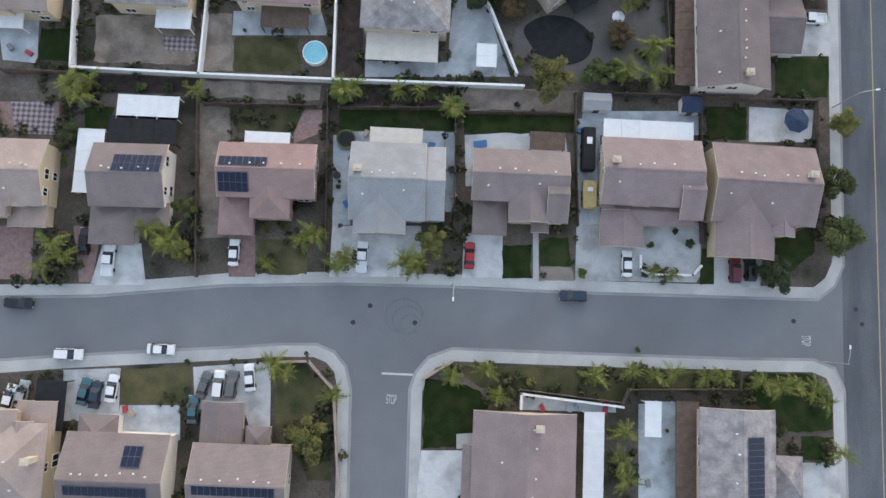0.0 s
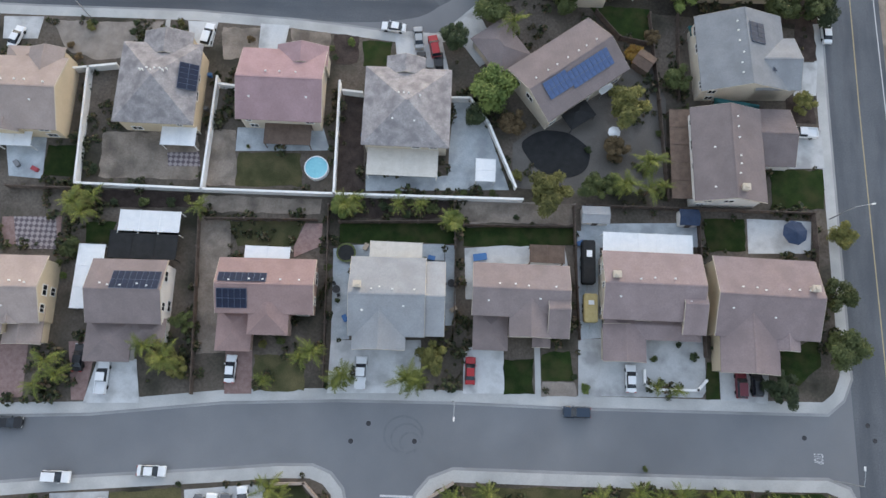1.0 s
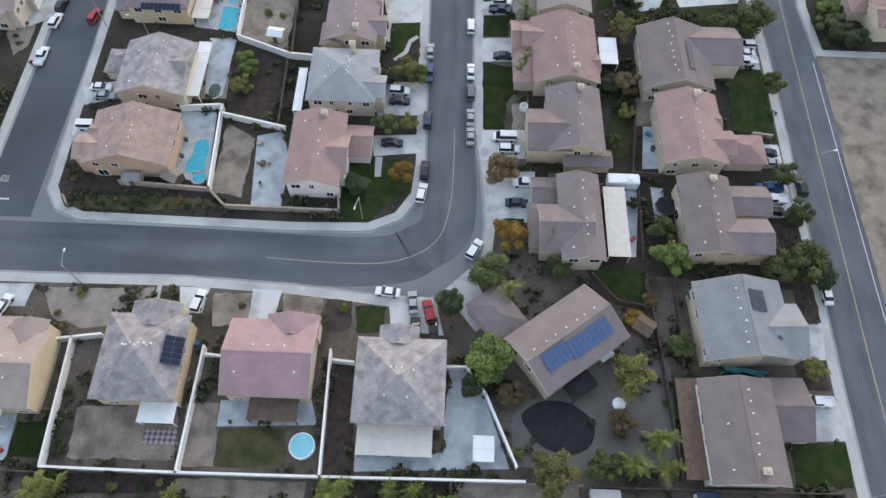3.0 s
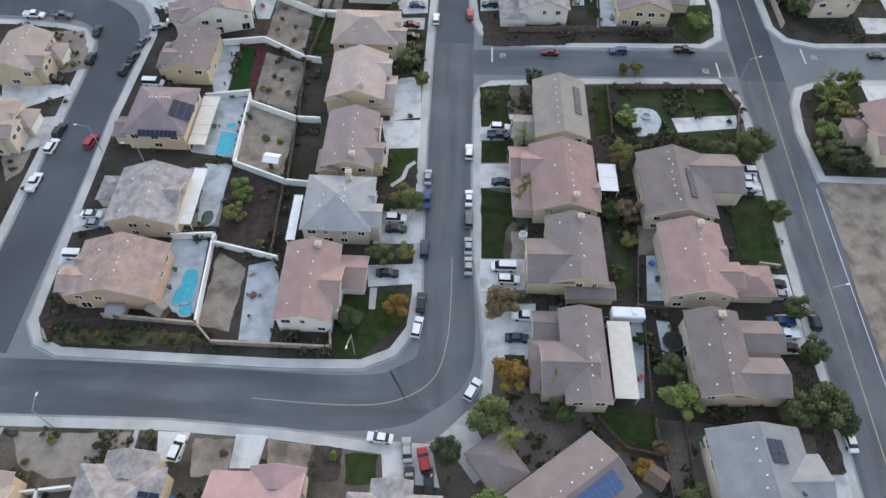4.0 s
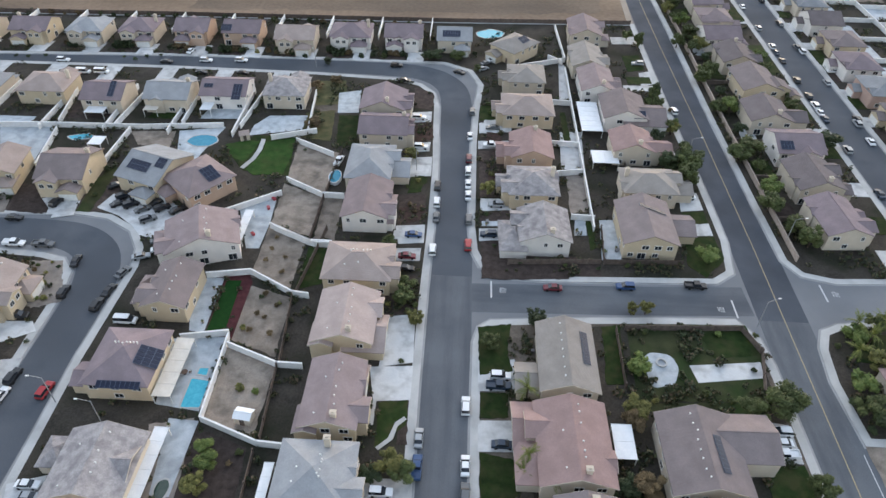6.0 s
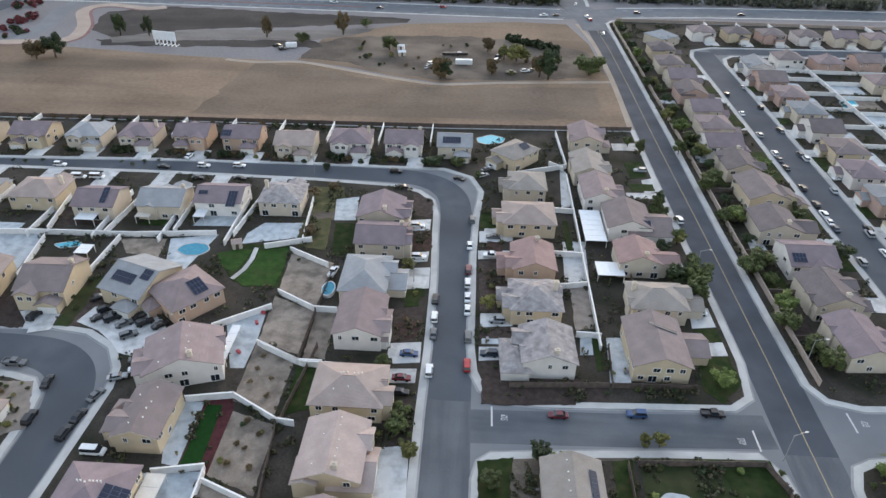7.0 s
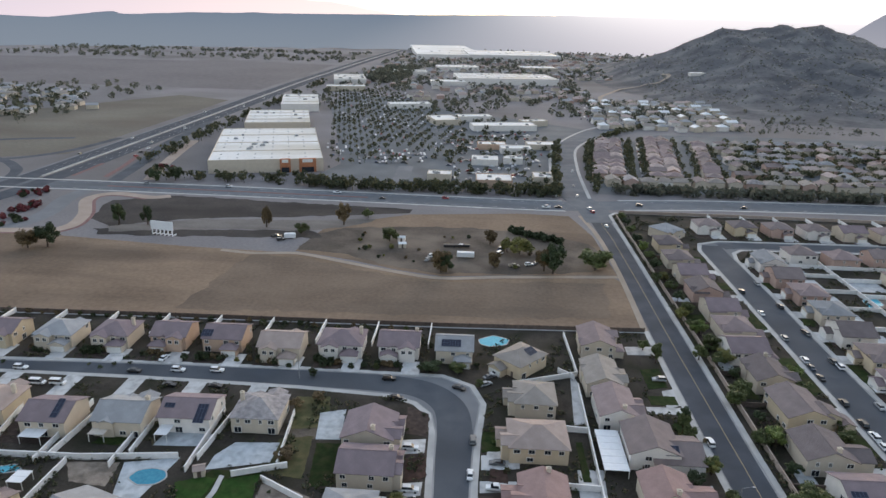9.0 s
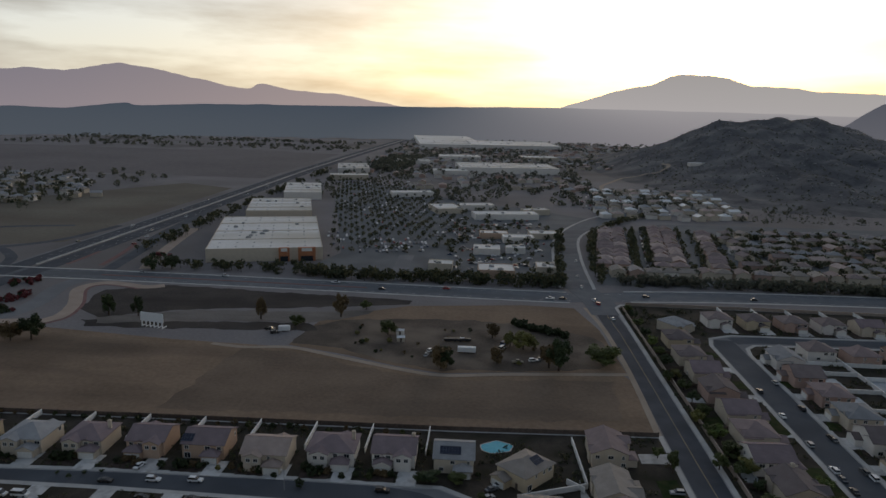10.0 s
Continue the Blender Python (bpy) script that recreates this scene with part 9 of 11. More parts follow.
for k in range(11):
    house(207 + rnd.uniform(-1, 1), 208 + 20 * k, 0, 14.5, 15, "E", rnd.choice(("gable", "hip")), rnd.choice("xy"), rnd.choice(walls), rnd.choice(roofs), [(8, 3, 6, 7, 3, "x", "gable")], detail=False)
    patch((PATIO, SOIL)[k % 2], [(181, 200 + 20 * k), (197, 200 + 20 * k), (197, 214 + 20 * k), (181, 214 + 20 * k)], ("patio", "bare_yard")[k % 2], ("blue-grey concrete patio behind a house", "bare raked brown yard soil behind a house")[k % 2])
for x, y in ((172, 442), (191, 437), (213, 441), (234, 440)):
    house(x, y, 2, 15, 14, "N", rnd.choice(("gable", "hip")), "x", rnd.choice(walls), rnd.choice(roofs), [(3, 5.5, 7, 6, 5.1, "y", "gable")], detail=False)
for k in range(6):
    house(138 + 20.3 * k, 489 - 0.8 * k, 2, 15, 14, "S", rnd.choice(("gable", "hip")), "x", rnd.choice(walls), rnd.choice(roofs), [(3, -7.0, 6, 5, 3, "y", "gable"), (-3.5, -4, 6.5, 8, 5.1, "y", "gable")], detail=False)
    patch(DRIVE, [(138 + 20.3 * k, 474), (146 + 20.3 * k, 474), (146 + 20.3 * k, 483), (138 + 20.3 * k, 483)], "driveway", "pale concrete driveway in front of a house")
    patch(MULCH, [(128.5 + 20.3 * k, 474), (137 + 20.3 * k, 474), (137 + 20.3 * k, 482), (128.5 + 20.3 * k, 482)], "mulch_bed", "dark bark mulch planting bed")
    garden_wall([(148 + 20.3 * k, 496), (148 + 20.3 * k, 519)])
garden_wall([(93, 520.5), (170, 521), (262, 520)], 1.8, TANWALL, "tan block wall behind the gardens")
garden_wall([(160, 430), (262, 428)])
garden_wall([(180, 195), (180, 450)])
for k in range(11):
    garden_wall([(180, 212 + 20 * k), (199, 212 + 20 * k)])
    garden_wall([(159.5, 214 + 20.3 * k), (180, 214 + 20.3 * k)])
for k in range(8):
    x = 241 if k % 2 else 236
    tree(x, 210 + 28 * k, 3, 5, "green")
    car(137.4, 215 + 27 * k, 90, ("suv", "sedan")[k % 2], ("white", "grey", "black", "silver")[k % 4])
    car(126.3, 225 + 24 * k, 90, ("sedan", "suv")[k % 2], ("navy", "silver", "white", "black")[k % 4])
    patch(LAWN, [(116, 206 + 38 * k), (122.8, 206 + 38 * k), (122.8, 214 + 38 * k), (116, 214 + 38 * k)], "lawn", "mown green lawn") if k < 7 else None
    patch(DRIVE, [(114, 192 + 19.8 * k * 1.6), (123, 192 + 19.8 * k * 1.6), (123, 199 + 19.8 * k * 1.6), (114, 199 + 19.8 * k * 1.6)], "driveway", "pale concrete driveway in front of a house")
for k, (x0, x1, y) in enumerate(((92, 98, 211), (92.5, 98.5, 233), (94, 99, 252), (93, 98.5, 276), (95, 99.5, 297), (93, 98, 316), (92, 98, 337), (92, 99, 356), (92, 99, 375), (92, 99, 396))):
    patch((MULCH, LAWN, PATIO)[k % 3], [(x0, y), (x1, y), (x1, y + 8), (x0, y + 8)], ("mulch_bed", "lawn", "patio")[k % 3], ("dark bark mulch planting bed", "mown green lawn", "blue-grey concrete patio behind a house")[k % 3])
# trees and a fence along the back of those gardens, beside the main road
for x, y, r, h, hue in ((94, 205, 3.6, 6, "green"), (93.4, 223, 3.8, 6, "bright"), (93.2, 235, 2.6, 5, "green"), (93, 244, 4.7, 7, "green"), (93.6, 257, 2.6, 4.5, "dark"), (93.4, 271, 3.9, 6.5, "bright"), (94.2, 284, 2.4, 4, "dark"), (93.6, 299, 3.8, 6.5, "green"), (95, 310, 2.4, 5, "dark"), (95.6, 321.5, 4.4, 7, "olive"), (93.4, 332, 4.4, 6.5, "green"), (93.6, 346, 4.2, 6.5, "bright"), (93.4, 364, 3.8, 6, "green"), (93.2, 378, 3.2, 5.5, "dark"), (93.2, 391, 3.6, 6, "green"), (93, 404, 3.0, 5, "olive"), (93, 418, 3.8, 6.5, "dark"), (92.6, 433, 3.4, 6, "green"), (92.6, 447, 3.6, 6, "bright"), (92.4, 462, 3.2, 5.5, "dark"), (92.2, 478, 3.8, 6, "green"), (92, 494, 3.4, 6, "dark"), (92, 507, 3.2, 5, "green"), (71.6, 325, 2.6, 5.5, "green"), (69.8, 280, 2.7, 6.5, "dark"), (70.6, 255.5, 2.9, 6, "green"), (66, 234, 4.2, 7, "dark"), (70, 230, 4.2, 8, "green"), (70.8, 240, 2.6, 7, "green")):
    tree(x, y, r, h, hue)
garden_wall([(91, 193), (90.3, 260), (90.6, 340), (90, 440), (89.4, 512)], 1.8, TANWALL, "tan block wall behind the gardens")
for k in range(12):
    garden_wall([(91, 210 + 20.5 * k), (101, 210 + 20.5 * k)], 1.7, WOODFENCE, "weathered brown board fence")
# the row beside the field: white party walls, dark back fence, drives and beds
for k in range(11):
    x = -13.5 - 21.2 * k
    garden_wall([(x, 321.5 - 0.4 * k), (x, 340 - 0.5 * k)])
    patch(DRIVE, [(x - 8, 301.5 - 0.3 * k), (x - 1.5, 301.5 - 0.3 * k), (x - 1.5, 311 - 0.3 * k), (x - 8, 311 - 0.3 * k)], "driveway", "pale concrete driveway in front of a house")
    patch(MULCH, [(x - 18.5, 303 - 0.3 * k), (x - 9, 303 - 0.3 * k), (x - 9, 310 - 0.3 * k), (x - 18.5, 310 - 0.3 * k)], "mulch_bed", "dark bark mulch planting bed")
    for j in range(4):
        shrub(x - 10 - 2.3 * j, 305.5 + rnd.uniform(-1.5, 2), rnd.uniform(1.1, 2.0), rnd.choice(("dark", "dark", "dry", "dark")))
    for j in range(3):
        shrub(x - 4 - 6 * j, 336 + rnd.uniform(-1, 1.5), rnd.uniform(0.8, 1.4), rnd.choice(("dark", "green", "dry")))
fence([(71.5, 345), (-5.6, 341.2), (-128, 338.2), (-260, 333.2)])
for x, y, r in ((-193, 312, 1), (-214, 311, 1), (-235, 310, 1)):
    house(x, y, r, 15, 14, "S", "gable", "x", "cream", "plum", [(3, -7.5, 6, 5, 3, "y", "gable")], detail=False)
for k in range(5):
    house(-165 - 21.5 * k, 264, 1, 15, 14.5, "N", "hip", "x", rnd.choice(walls), rnd.choice(roofs), [], detail=False)
    house(-150 - 21.5 * k, 217, 4, 13, 14, "S", "gable", "y", rnd.choice(walls), rnd.choice(roofs), [], detail=False)
for k in range(9):
    x = -74 - 21.2 * k
    garden_wall([(x + 1, 243), (x + 1, 273)])
    patch(DRIVE, [(x + 4, 276), (x + 10, 276), (x + 10, 289.5), (x + 4, 289.5)], "driveway", "pale concrete driveway in front of a house")
    if k > 3:
        patch((PATIO, MULCH)[k % 2], [(x + 3, 243.5), (x + 17, 243.5), (x + 17, 251), (x + 3, 251)], ("patio", "mulch_bed")[k % 2], ("blue-grey concrete patio behind a house", "dark bark mulch planting bed")[k % 2])
for y, x in ((112, -108), (188, 0), (92, -112)):
    if x:
        house(x, y, 0, 13, 14, "E", "gable", "y", "cream", "tan", [(7, 2, 5, 7, 3, "x", "hip")], detail=False)
house(47, 301, 1, 12.6, 17.5, "E", "gable", "y", "cream", "taupe", [], detail=False)
# the corner garden east of the main road
house(107.5, 150, 2, 17, 16, "N", "gable", "y", "cream", "rose", [(-9, 2, 7, 7, 3.2, "x", "hip"), (-5, -4, 8, 8, 5.0, "x", "gable"), (2, 9, 7, 6, 3, "y", "gable")])
patch(DRIVE, [(106.0, 160), (122.0, 161), (122.0, 171), (106.0, 170.5)], "driveway", "pale concrete driveway in front of a house")
patch(LAWN, [(93.0, 159), (104.0, 159), (104.0, 168), (95.0, 167.5)], "lawn", "dark green corner lawn")
band("resurfaced_street", ASPHALT_NEW, [(138, 461), (150, 464), (262, 467)], 10, 0.009, "darker newly sealed asphalt street", thick=0.02)
band("resurfaced_street", ASPHALT_NEW, [(132, 182), (132, 300), (132, 462)], 12.6, 0.004, "darker newly sealed asphalt street", thick=0.02)
# lane lines of the main road and the bend
band("lane_line", YELLOWPAINT, [(79.6, -110), (79.6, 60), (80.6, 140), (81.4, 200), (81.3, 260), (80.5, 330), (80.4, 400), (79.6, 465), (77.5, 510)], 0.22, 0.014, "double yellow line along the main road")
band("edge_line", WHITEPAINT, [(85.0, -110), (84.6, 80), (84.8, 135)], 0.18, 0.014, "white edge line along the main road")
band("lane_line", surface("faded_road_paint", (0.27, 0.255, 0.2), (0.34, 0.325, 0.27), 0.8, 6.0, 0.8), curve([(-34, 79), (-18, 78.4), (-8, 79.5), (-1, 84), (1.5, 92), (2, 102), (1.9, 112)]), 0.18, 0.012, "thin yellow line round the bend")
band("resurfaced_street", ASPHALT_LANE, curve([(-8, 80), (0, 85.5), (1.6, 94), (1.0, 110), (0.6, 150), (0.3, 182)]), 10.8, 0.005, "darker newly sealed asphalt street", thick=0.02)
band("resurfaced_street", ASPHALT_STREET, curve([(-200, 79.4), (-90, 79.6), (-50, 79.5), (-20, 78.8), (-8, 80), (-4.6, 82)]), 10.8, 0.007, "darker newly sealed asphalt street", thick=0.02)
band("resurfaced_street", ASPHALT_NEW, curve([(0.3, 182), (0.2, 200), (-0.8, 250), (-0.9, 268), (-3.6, 283), (-13, 292.5), (-30, 295.5), (-60, 296), (-110, 296), (-200, 294)]), 10.8, 0.006, "darker newly sealed asphalt street", thick=0.02)
band("resurfaced_road", surface("asphalt_road_south", (0.098, 0.107, 0.12), (0.145, 0.154, 0.168), 0.1, 4.0, 0.9, stain=(0.07, 0.077, 0.088), stain_scale=0.05, stain_amount=0.6, stretch=6.0), [(79.0, -118), (79.2, 38), (79.4, 60), (80.2, 140), (80.7, 171)], 12, 0.008, "grey worn asphalt main road", thick=0.02)
band("resurfaced_road", ASPHALT_ROAD, [(80.7, 171), (81, 200), (80.3, 260), (80, 335), (80.4, 420), (79.6, 465), (77.5, 512)], 12, 0.008, "dark asphalt main road", thick=0.02)
band("resurfaced_street", ASPHALT_STREET, [(2.5, 174.5), (40, 175.7), (74, 177.4)], 10, 0.004, "darker newly sealed asphalt street", thick=0.02)
band("resurfaced_street", ASPHALT_NEW, curve([(-87.8, 86), (-87.8, 130), (-88, 165), (-88.8, 176), (-92.6, 185), (-100.5, 190.6), (-112, 192.3), (-130, 192.3), (-200, 192)]), 10.8, 0.005, "darker newly sealed asphalt street", thick=0.02)


def mark(x, y, w, d, rot=0):
    bm = bmesh.new()
    box(bm, -w / 2, w / 2, -d / 2, d / 2, -0.02, 0.018)
    ob = part("stop_line", bm, WHITEPAINT)
    ob.matrix_basis = pose(x, y, 0, 0, 0, rot)
    tagged(ob, "white painted stop line across the lane", "road marking", kind="structure")


mark(-4.5, -13.1, 5.4, 0.35)
mark(10.6, 177.8, 0.4, 6)
mark(70, 174.6, 0.4, 6)
mark(94, 181.5, 0.4, 6)
mark(-90.5, 90, 5, 0.4)


def stop_word(x, y, rot, size=2.3):
    cu = bpy.data.curves.new("stop_word", "FONT")
    cu.body, cu.size, cu.align_x, cu.align_y, cu.extrude = "STOP", 1.0, "CENTER", "CENTER", 0.004
    ob = new("stop_word", cu)
    dg = bpy.context.evaluated_depsgraph_get()
    me = bpy.data.meshes.new_from_object(ob.evaluated_get(dg))
    bpy.data.objects.remove(ob)
    ob = placed("stop_word", me, WHITEPAINT, None, pose(x, y, 0.02, 0, 0, rot) @ Matrix.Diagonal((size * 0.32, size, 1, 1)))
    tagged(ob, "white word STOP painted on the asphalt", "road marking", kind="structure")


stop_word(-5.3, -17.5, 0)
stop_word(13.6, 177.6, 90)
stop_word(66.5, 174.2, 270)
stop_word(97, 181.3, 90)
stop_word(-90.5, 95, 180)
stop_word(66.5, -4.3, 270)


def manhole_build(bm):
    bmesh.ops.create_cone(bm, cap_ends=True, segments=14, radius1=0.42, radius2=0.42, depth=0.03)


for x, y in ((-9.8, -1.6), (-12.6, -4.6), (-1.9, -4.2), (64.4, -1), (75.5, 1.5), (76.5, -1)):
    tagged(placed("manhole_cover", shared("manhole_cover", manhole_build), DARKMETAL, None, pose(x, y, 0.01)), "dark round iron manhole cover in the road", "manhole cover")

# ---- the open field ----
FIELD = surface("dry_field", (0.172, 0.125, 0.09), (0.257, 0.19, 0.138), 0.03, 0.5, 0.95, bump=0.2, stain=(0.08, 0.063, 0.05), stain_scale=0.03, stain_amount=0.65, stretch=0.22)
YARD = surface("trampled_yard", (0.065, 0.055, 0.047), (0.13, 0.108, 0.09), 0.06, 0.9, 0.95, bump=0.3, stain=(0.2, 0.165, 0.135), stain_scale=0.03, stain_amount=0.7)
BURNT = surface("burnt_grass", (0.038, 0.035, 0.035), (0.08, 0.07, 0.065), 0.05, 0.8, 0.95, bump=0.3, stain=(0.03, 0.028, 0.027), stain_scale=0.04, stain_amount=0.7, stretch=0.3)
PALEDIRT = surface("pale_track", (0.27, 0.225, 0.18), (0.36, 0.31, 0.26), 0.08, 1.5, 0.95)
patch(FIELD, [(71.5, 346), (-6, 342), (-128, 339), (-420, 328), (-420, 432), (-250, 436), (-150, 424), (-90, 421), (-60, 410), (-35, 400), (-13, 394), (18, 399), (69, 406), (72, 400)], "field", "ploughed dry brown field", base=-0.02, thick=0.1)
patch(FIELD, [(72, 408), (18, 402), (-13, 397), (-35, 403), (-60, 414), (-92, 424), (-85, 470), (-40, 500), (30, 512), (60, 510), (69, 470)], "field", "ploughed dry brown field", base=-0.03, thick=0.1)
patch(surface("fallow_soil", (0.138, 0.104, 0.079), (0.2, 0.153, 0.116), 0.04, 0.6, 0.95, bump=0.2, stain=(0.085, 0.07, 0.058), stain_scale=0.03, stain_amount=0.6, stretch=0.25), [(-112, 417), (-116, 391), (-119, 366), (-122, 347), (-60, 350), (10, 352), (60, 356), (62, 380), (64, 398), (20, 393), (-13, 389), (-40, 396), (-66, 406), (-90, 415)], "field", "darker ploughed half of the field", base=-0.017, thick=0.1)
patch(BURNT, [(-226.7, 467.7), (-234.5, 506.2), (-200.4, 523.1), (-88.1, 515), (-40.0, 512), (-40.0, 504), (-82.9, 491.4), (-165.3, 473.8), (-206.8, 452.9)], "burnt_verge", "strip of burnt dark grass below the boulevard", base=0.0, thick=0.1)
patch(BURNT, [(-215.0, 448), (-162.8, 453), (-89.2, 459), (-84.0, 447), (-158.6, 440), (-205.0, 437)], "burnt_verge", "strip of burnt dark grass beside the track", base=0.0, thick=0.1)
patch(surface("grey_track", (0.14, 0.128, 0.12), (0.21, 0.195, 0.182), 0.05, 0.8, 0.95, stretch=0.2, stain=(0.08, 0.074, 0.07), stain_scale=0.06, stain_amount=0.6), [(-209.0, 450.4), (-164.4, 472), (-87.7, 481), (-60.0, 488), (-60.0, 480), (-89.9, 460.8), (-163.2, 452.1), (-201.5, 442.7)], "grey_track", "pale grey trampled strip between burnt grass", base=0.004, thick=0.1)
patch(YARD, [(-92.0, 426), (-70.0, 424), (-40.0, 409), (-15.0, 401), (20.0, 404), (60.0, 410), (68.0, 430), (66.0, 455), (40.0, 470), (0.0, 478), (-40.0, 474), (-75.0, 468), (-90.0, 450)], "yard_ground", "dark trampled yard ground around a homestead", base=-0.012, thick=0.1)
band("dirt_track", PALEDIRT, curve([(-130, 421), (-112, 418), (-90, 420.5), (-65, 411.5), (-35, 400), (-13, 394.5), (18, 399.5), (72, 406)]), 3.2, 0.02, "pale dirt track across the field", "track")
band("dirt_track", PALEDIRT, curve([(72, 345), (73, 380), (73.3, 420), (72, 470), (67, 512)]), 2.6, 0.012, "pale dirt track beside the main road", "track")
for x, y, r, h, hue in ((-14, 402, 4.6, 11, "dry"), (-11.5, 403, 4, 10, "dark"), (40.7, 407, 5.4, 15, "dark"), (36.5, 410, 4.2, 12, "dry"), (62.4, 416, 7.4, 10, "green"), (25.5, 433, 6.2, 9, "olive"), (19, 436, 4, 7, "olive"), (-45, 446, 4.6, 8, "green"), (10, 448, 3.6, 9, "dry"), (12, 412, 3.4, 8, "dry"), (-227.7, 411, 5.4, 10, "dry"), (-219, 414, 5.6, 12, "dark"), (-203, 456, 3.6, 13, "dark"), (-187, 458, 3.4, 11, "dark"), (-118.7, 462, 3, 12, "dry"), (-75.8, 473, 4, 13, "dry"), (-96, 453, 4, 6, "green"), (-64, 489, 3.6, 5, "green"), (-230, 560, 5, 9, "dark"), (-218, 565, 5, 10, "dark")):
    tree(x, y, r * 1.2, h * 1.15, hue, 0)
for k in range(26):
    shrub(22 + k * 1.1, 472 - k * 0.75 + rnd.uniform(-2.5, 2.5), rnd.uniform(1.4, 2.8), "dark", 0)
for k in range(24):
    shrub(rnd.uniform(-65, 50), rnd.uniform(412, 458), rnd.uniform(0.7, 1.6), rnd.choice(("dry", "dark", "olive")), 0)
trailer(-2.7, 425, 0, 9, 2.6, 3.0, PLASTIC, "white box trailer on the homestead ground")
trailer(-8, 441, 5, 14, 2.5, 1.6, DARKMETAL, "long dark flatbed trailer on the homestead ground")
trailer(-100, 444, 10, 6, 2.5, 3.0, PLASTIC, "white box trailer beside the field")
for x, y, t, k, c in ((16, 439, 60, "van", "blue"), (15, 432, 60, "van", "white"), (29.6, 417, 20, "suv", "white"), (33, 419, 60, "sedan", "grey"), (-22, 418, 80, "sedan", "silver"), (-104, 440, 30, "suv", "black"), (-108, 445, 10, "pickup", "black"), (-20, 424, 40, "suv", "white"), (22, 414, 10, "pickup", "tan")):
    car(x, y, t, k, c, "on the homestead ground")
shed(-38.6, 447.5, 4, 3, 0, WHITEROOF, WALL["white"], "small white hut on the homestead ground")
shed(-37, 437, 4, 3, 10, WHITEROOF, WALL["cream"], "small pale hut on the homestead ground")
# white sign frame standing in the field
root = thing("billboard", pose(-170, 440, 0, 0, 0, -12), "white slatted billboard frame standing in the field", "billboard")
bm = bmesh.new()
box(bm, -7, 7, -0.2, 0.2, 3.2, 8.0)
part("board", bm, WHITEROOF, root)
for k in range(6):
    bm = bmesh.new()
    box(bm, -0.2, 0.2, -0.3, 0.3, -0.2, 3.3)
    box(bm, -0.15, 0.15, 0.2, 3.4, 0.0, 0.5)
    part("post", bm, WHITEROOF, root).matrix_basis = pose(-6.3 + k * 2.5, 0, 0)

# ---- boulevard, highway, ramps ----
BLVD = curve([(-1400, 560), (-600, 546), (-340, 541), (-256, 541), (-173, 539.5), (-92, 537.5), (-15, 535), (59, 534), (98, 541), (140, 547), (173, 550), (232, 552.5), (272, 553.5), (340, 556), (480, 561), (700, 572), (1400, 600)], 4)
BOULEVARD = surface("asphalt_boulevard", (0.115, 0.127, 0.143), (0.165, 0.177, 0.193), 0.12, 5.0, 0.9, stain=(0.08, 0.088, 0.1), stain_scale=0.05, stain_amount=0.6, stretch=0.1)
band("boulevard", BOULEVARD, BLVD, 22, 0.02, "wide grey boulevard with a median")
for off, mat, wd, z, nm in ((12.4, CONCRETE, 2.2, 0.16, "pavement"), (-12.4, CONCRETE, 2.2, 0.16, "pavement")):
    pts = [(x, y + off) for x, y in BLVD if not (62 < x < 92) and not (off > 0 and -66 < x < -54)]
    for part_pts in ([p for p in pts if p[0] < 64], [p for p in pts if p[0] > 90]):
        band(nm, mat, part_pts, wd, z, "pale concrete pavement with a raised kerb", "pavement", 0.2)
REDPAVE = surface("red_paving", (0.16, 0.088, 0.086), (0.24, 0.145, 0.14), 0.4, 4.0, 0.85)
band("median", REDPAVE, [p for p in BLVD if -262 < p[0] < -58], 2.2, 0.14, "red paved median of the boulevard", "median", 0.15)
HWY = [(-322, 470), (-315, 560), (-314, 760), (-314, 925), (-316, 1245), (-312, 1480), (-304, 1800), (-290, 2200), (-270, 2700), (-240, 3300)]
for off in (-9.5, 10):
    band("highway", ASPHALT_ROAD, curve([(x + off, y) for x, y in HWY], 4), 15, 0.03, "dark highway carriageway")
band("barrier", CONCRETE, curve([(x, y) for x, y in HWY if y > 550], 4), 1.4, 0.9, "pale concrete highway barrier", "barrier", 0.9)
band("highway_verge", ASPHALT, curve([(x - 18.5, y) for x, y in HWY if y > 550], 4), 2.6, 0.035, "pale shoulder beside the highway", "verge")
band("ramp", ASPHALT_NEW, curve([(-297, 830), (-289, 740), (-283, 680), (-270, 625), (-259, 552)]), 10, 0.04, "highway slip road")
band("ramp", ASPHALT, curve([(-262, 530), (-264, 506), (-256, 470), (-262, 440), (-300, 400), (-420, 370)]), 12, 0.035, "curving slip road")
band("ramp", ASPHALT_NEW, curve([(-340, 720), (-352, 650), (-385, 610), (-440, 602), (-470, 640), (-440, 690), (-380, 712)]), 8, 0.045, "curving loop slip road")
band("ramp", ASPHALT_NEW, curve([(-335, 552), (-352, 585), (-400, 618), (-520, 640)]), 8, 0.05, "curving slip road")
TANPAVE = surface("tan_paving", (0.3, 0.24, 0.2), (0.4, 0.33, 0.28), 0.1, 2.0, 0.9)
band("ramp_verge", TANPAVE, curve([(-420, 415), (-257, 438), (-230, 446), (-233, 472), (-250, 506), (-240, 522), (-214, 516), (-202, 521)]), 8, 0.05, "tan paved verge winding beside the slip road", "verge")
band("ramp_verge", REDPAVE, curve([(-420, 409), (-255, 433), (-225, 443), (-228, 472), (-245, 506), (-238, 517), (-214, 511)]), 2, 0.06, "red paved edge of the verge", "verge")
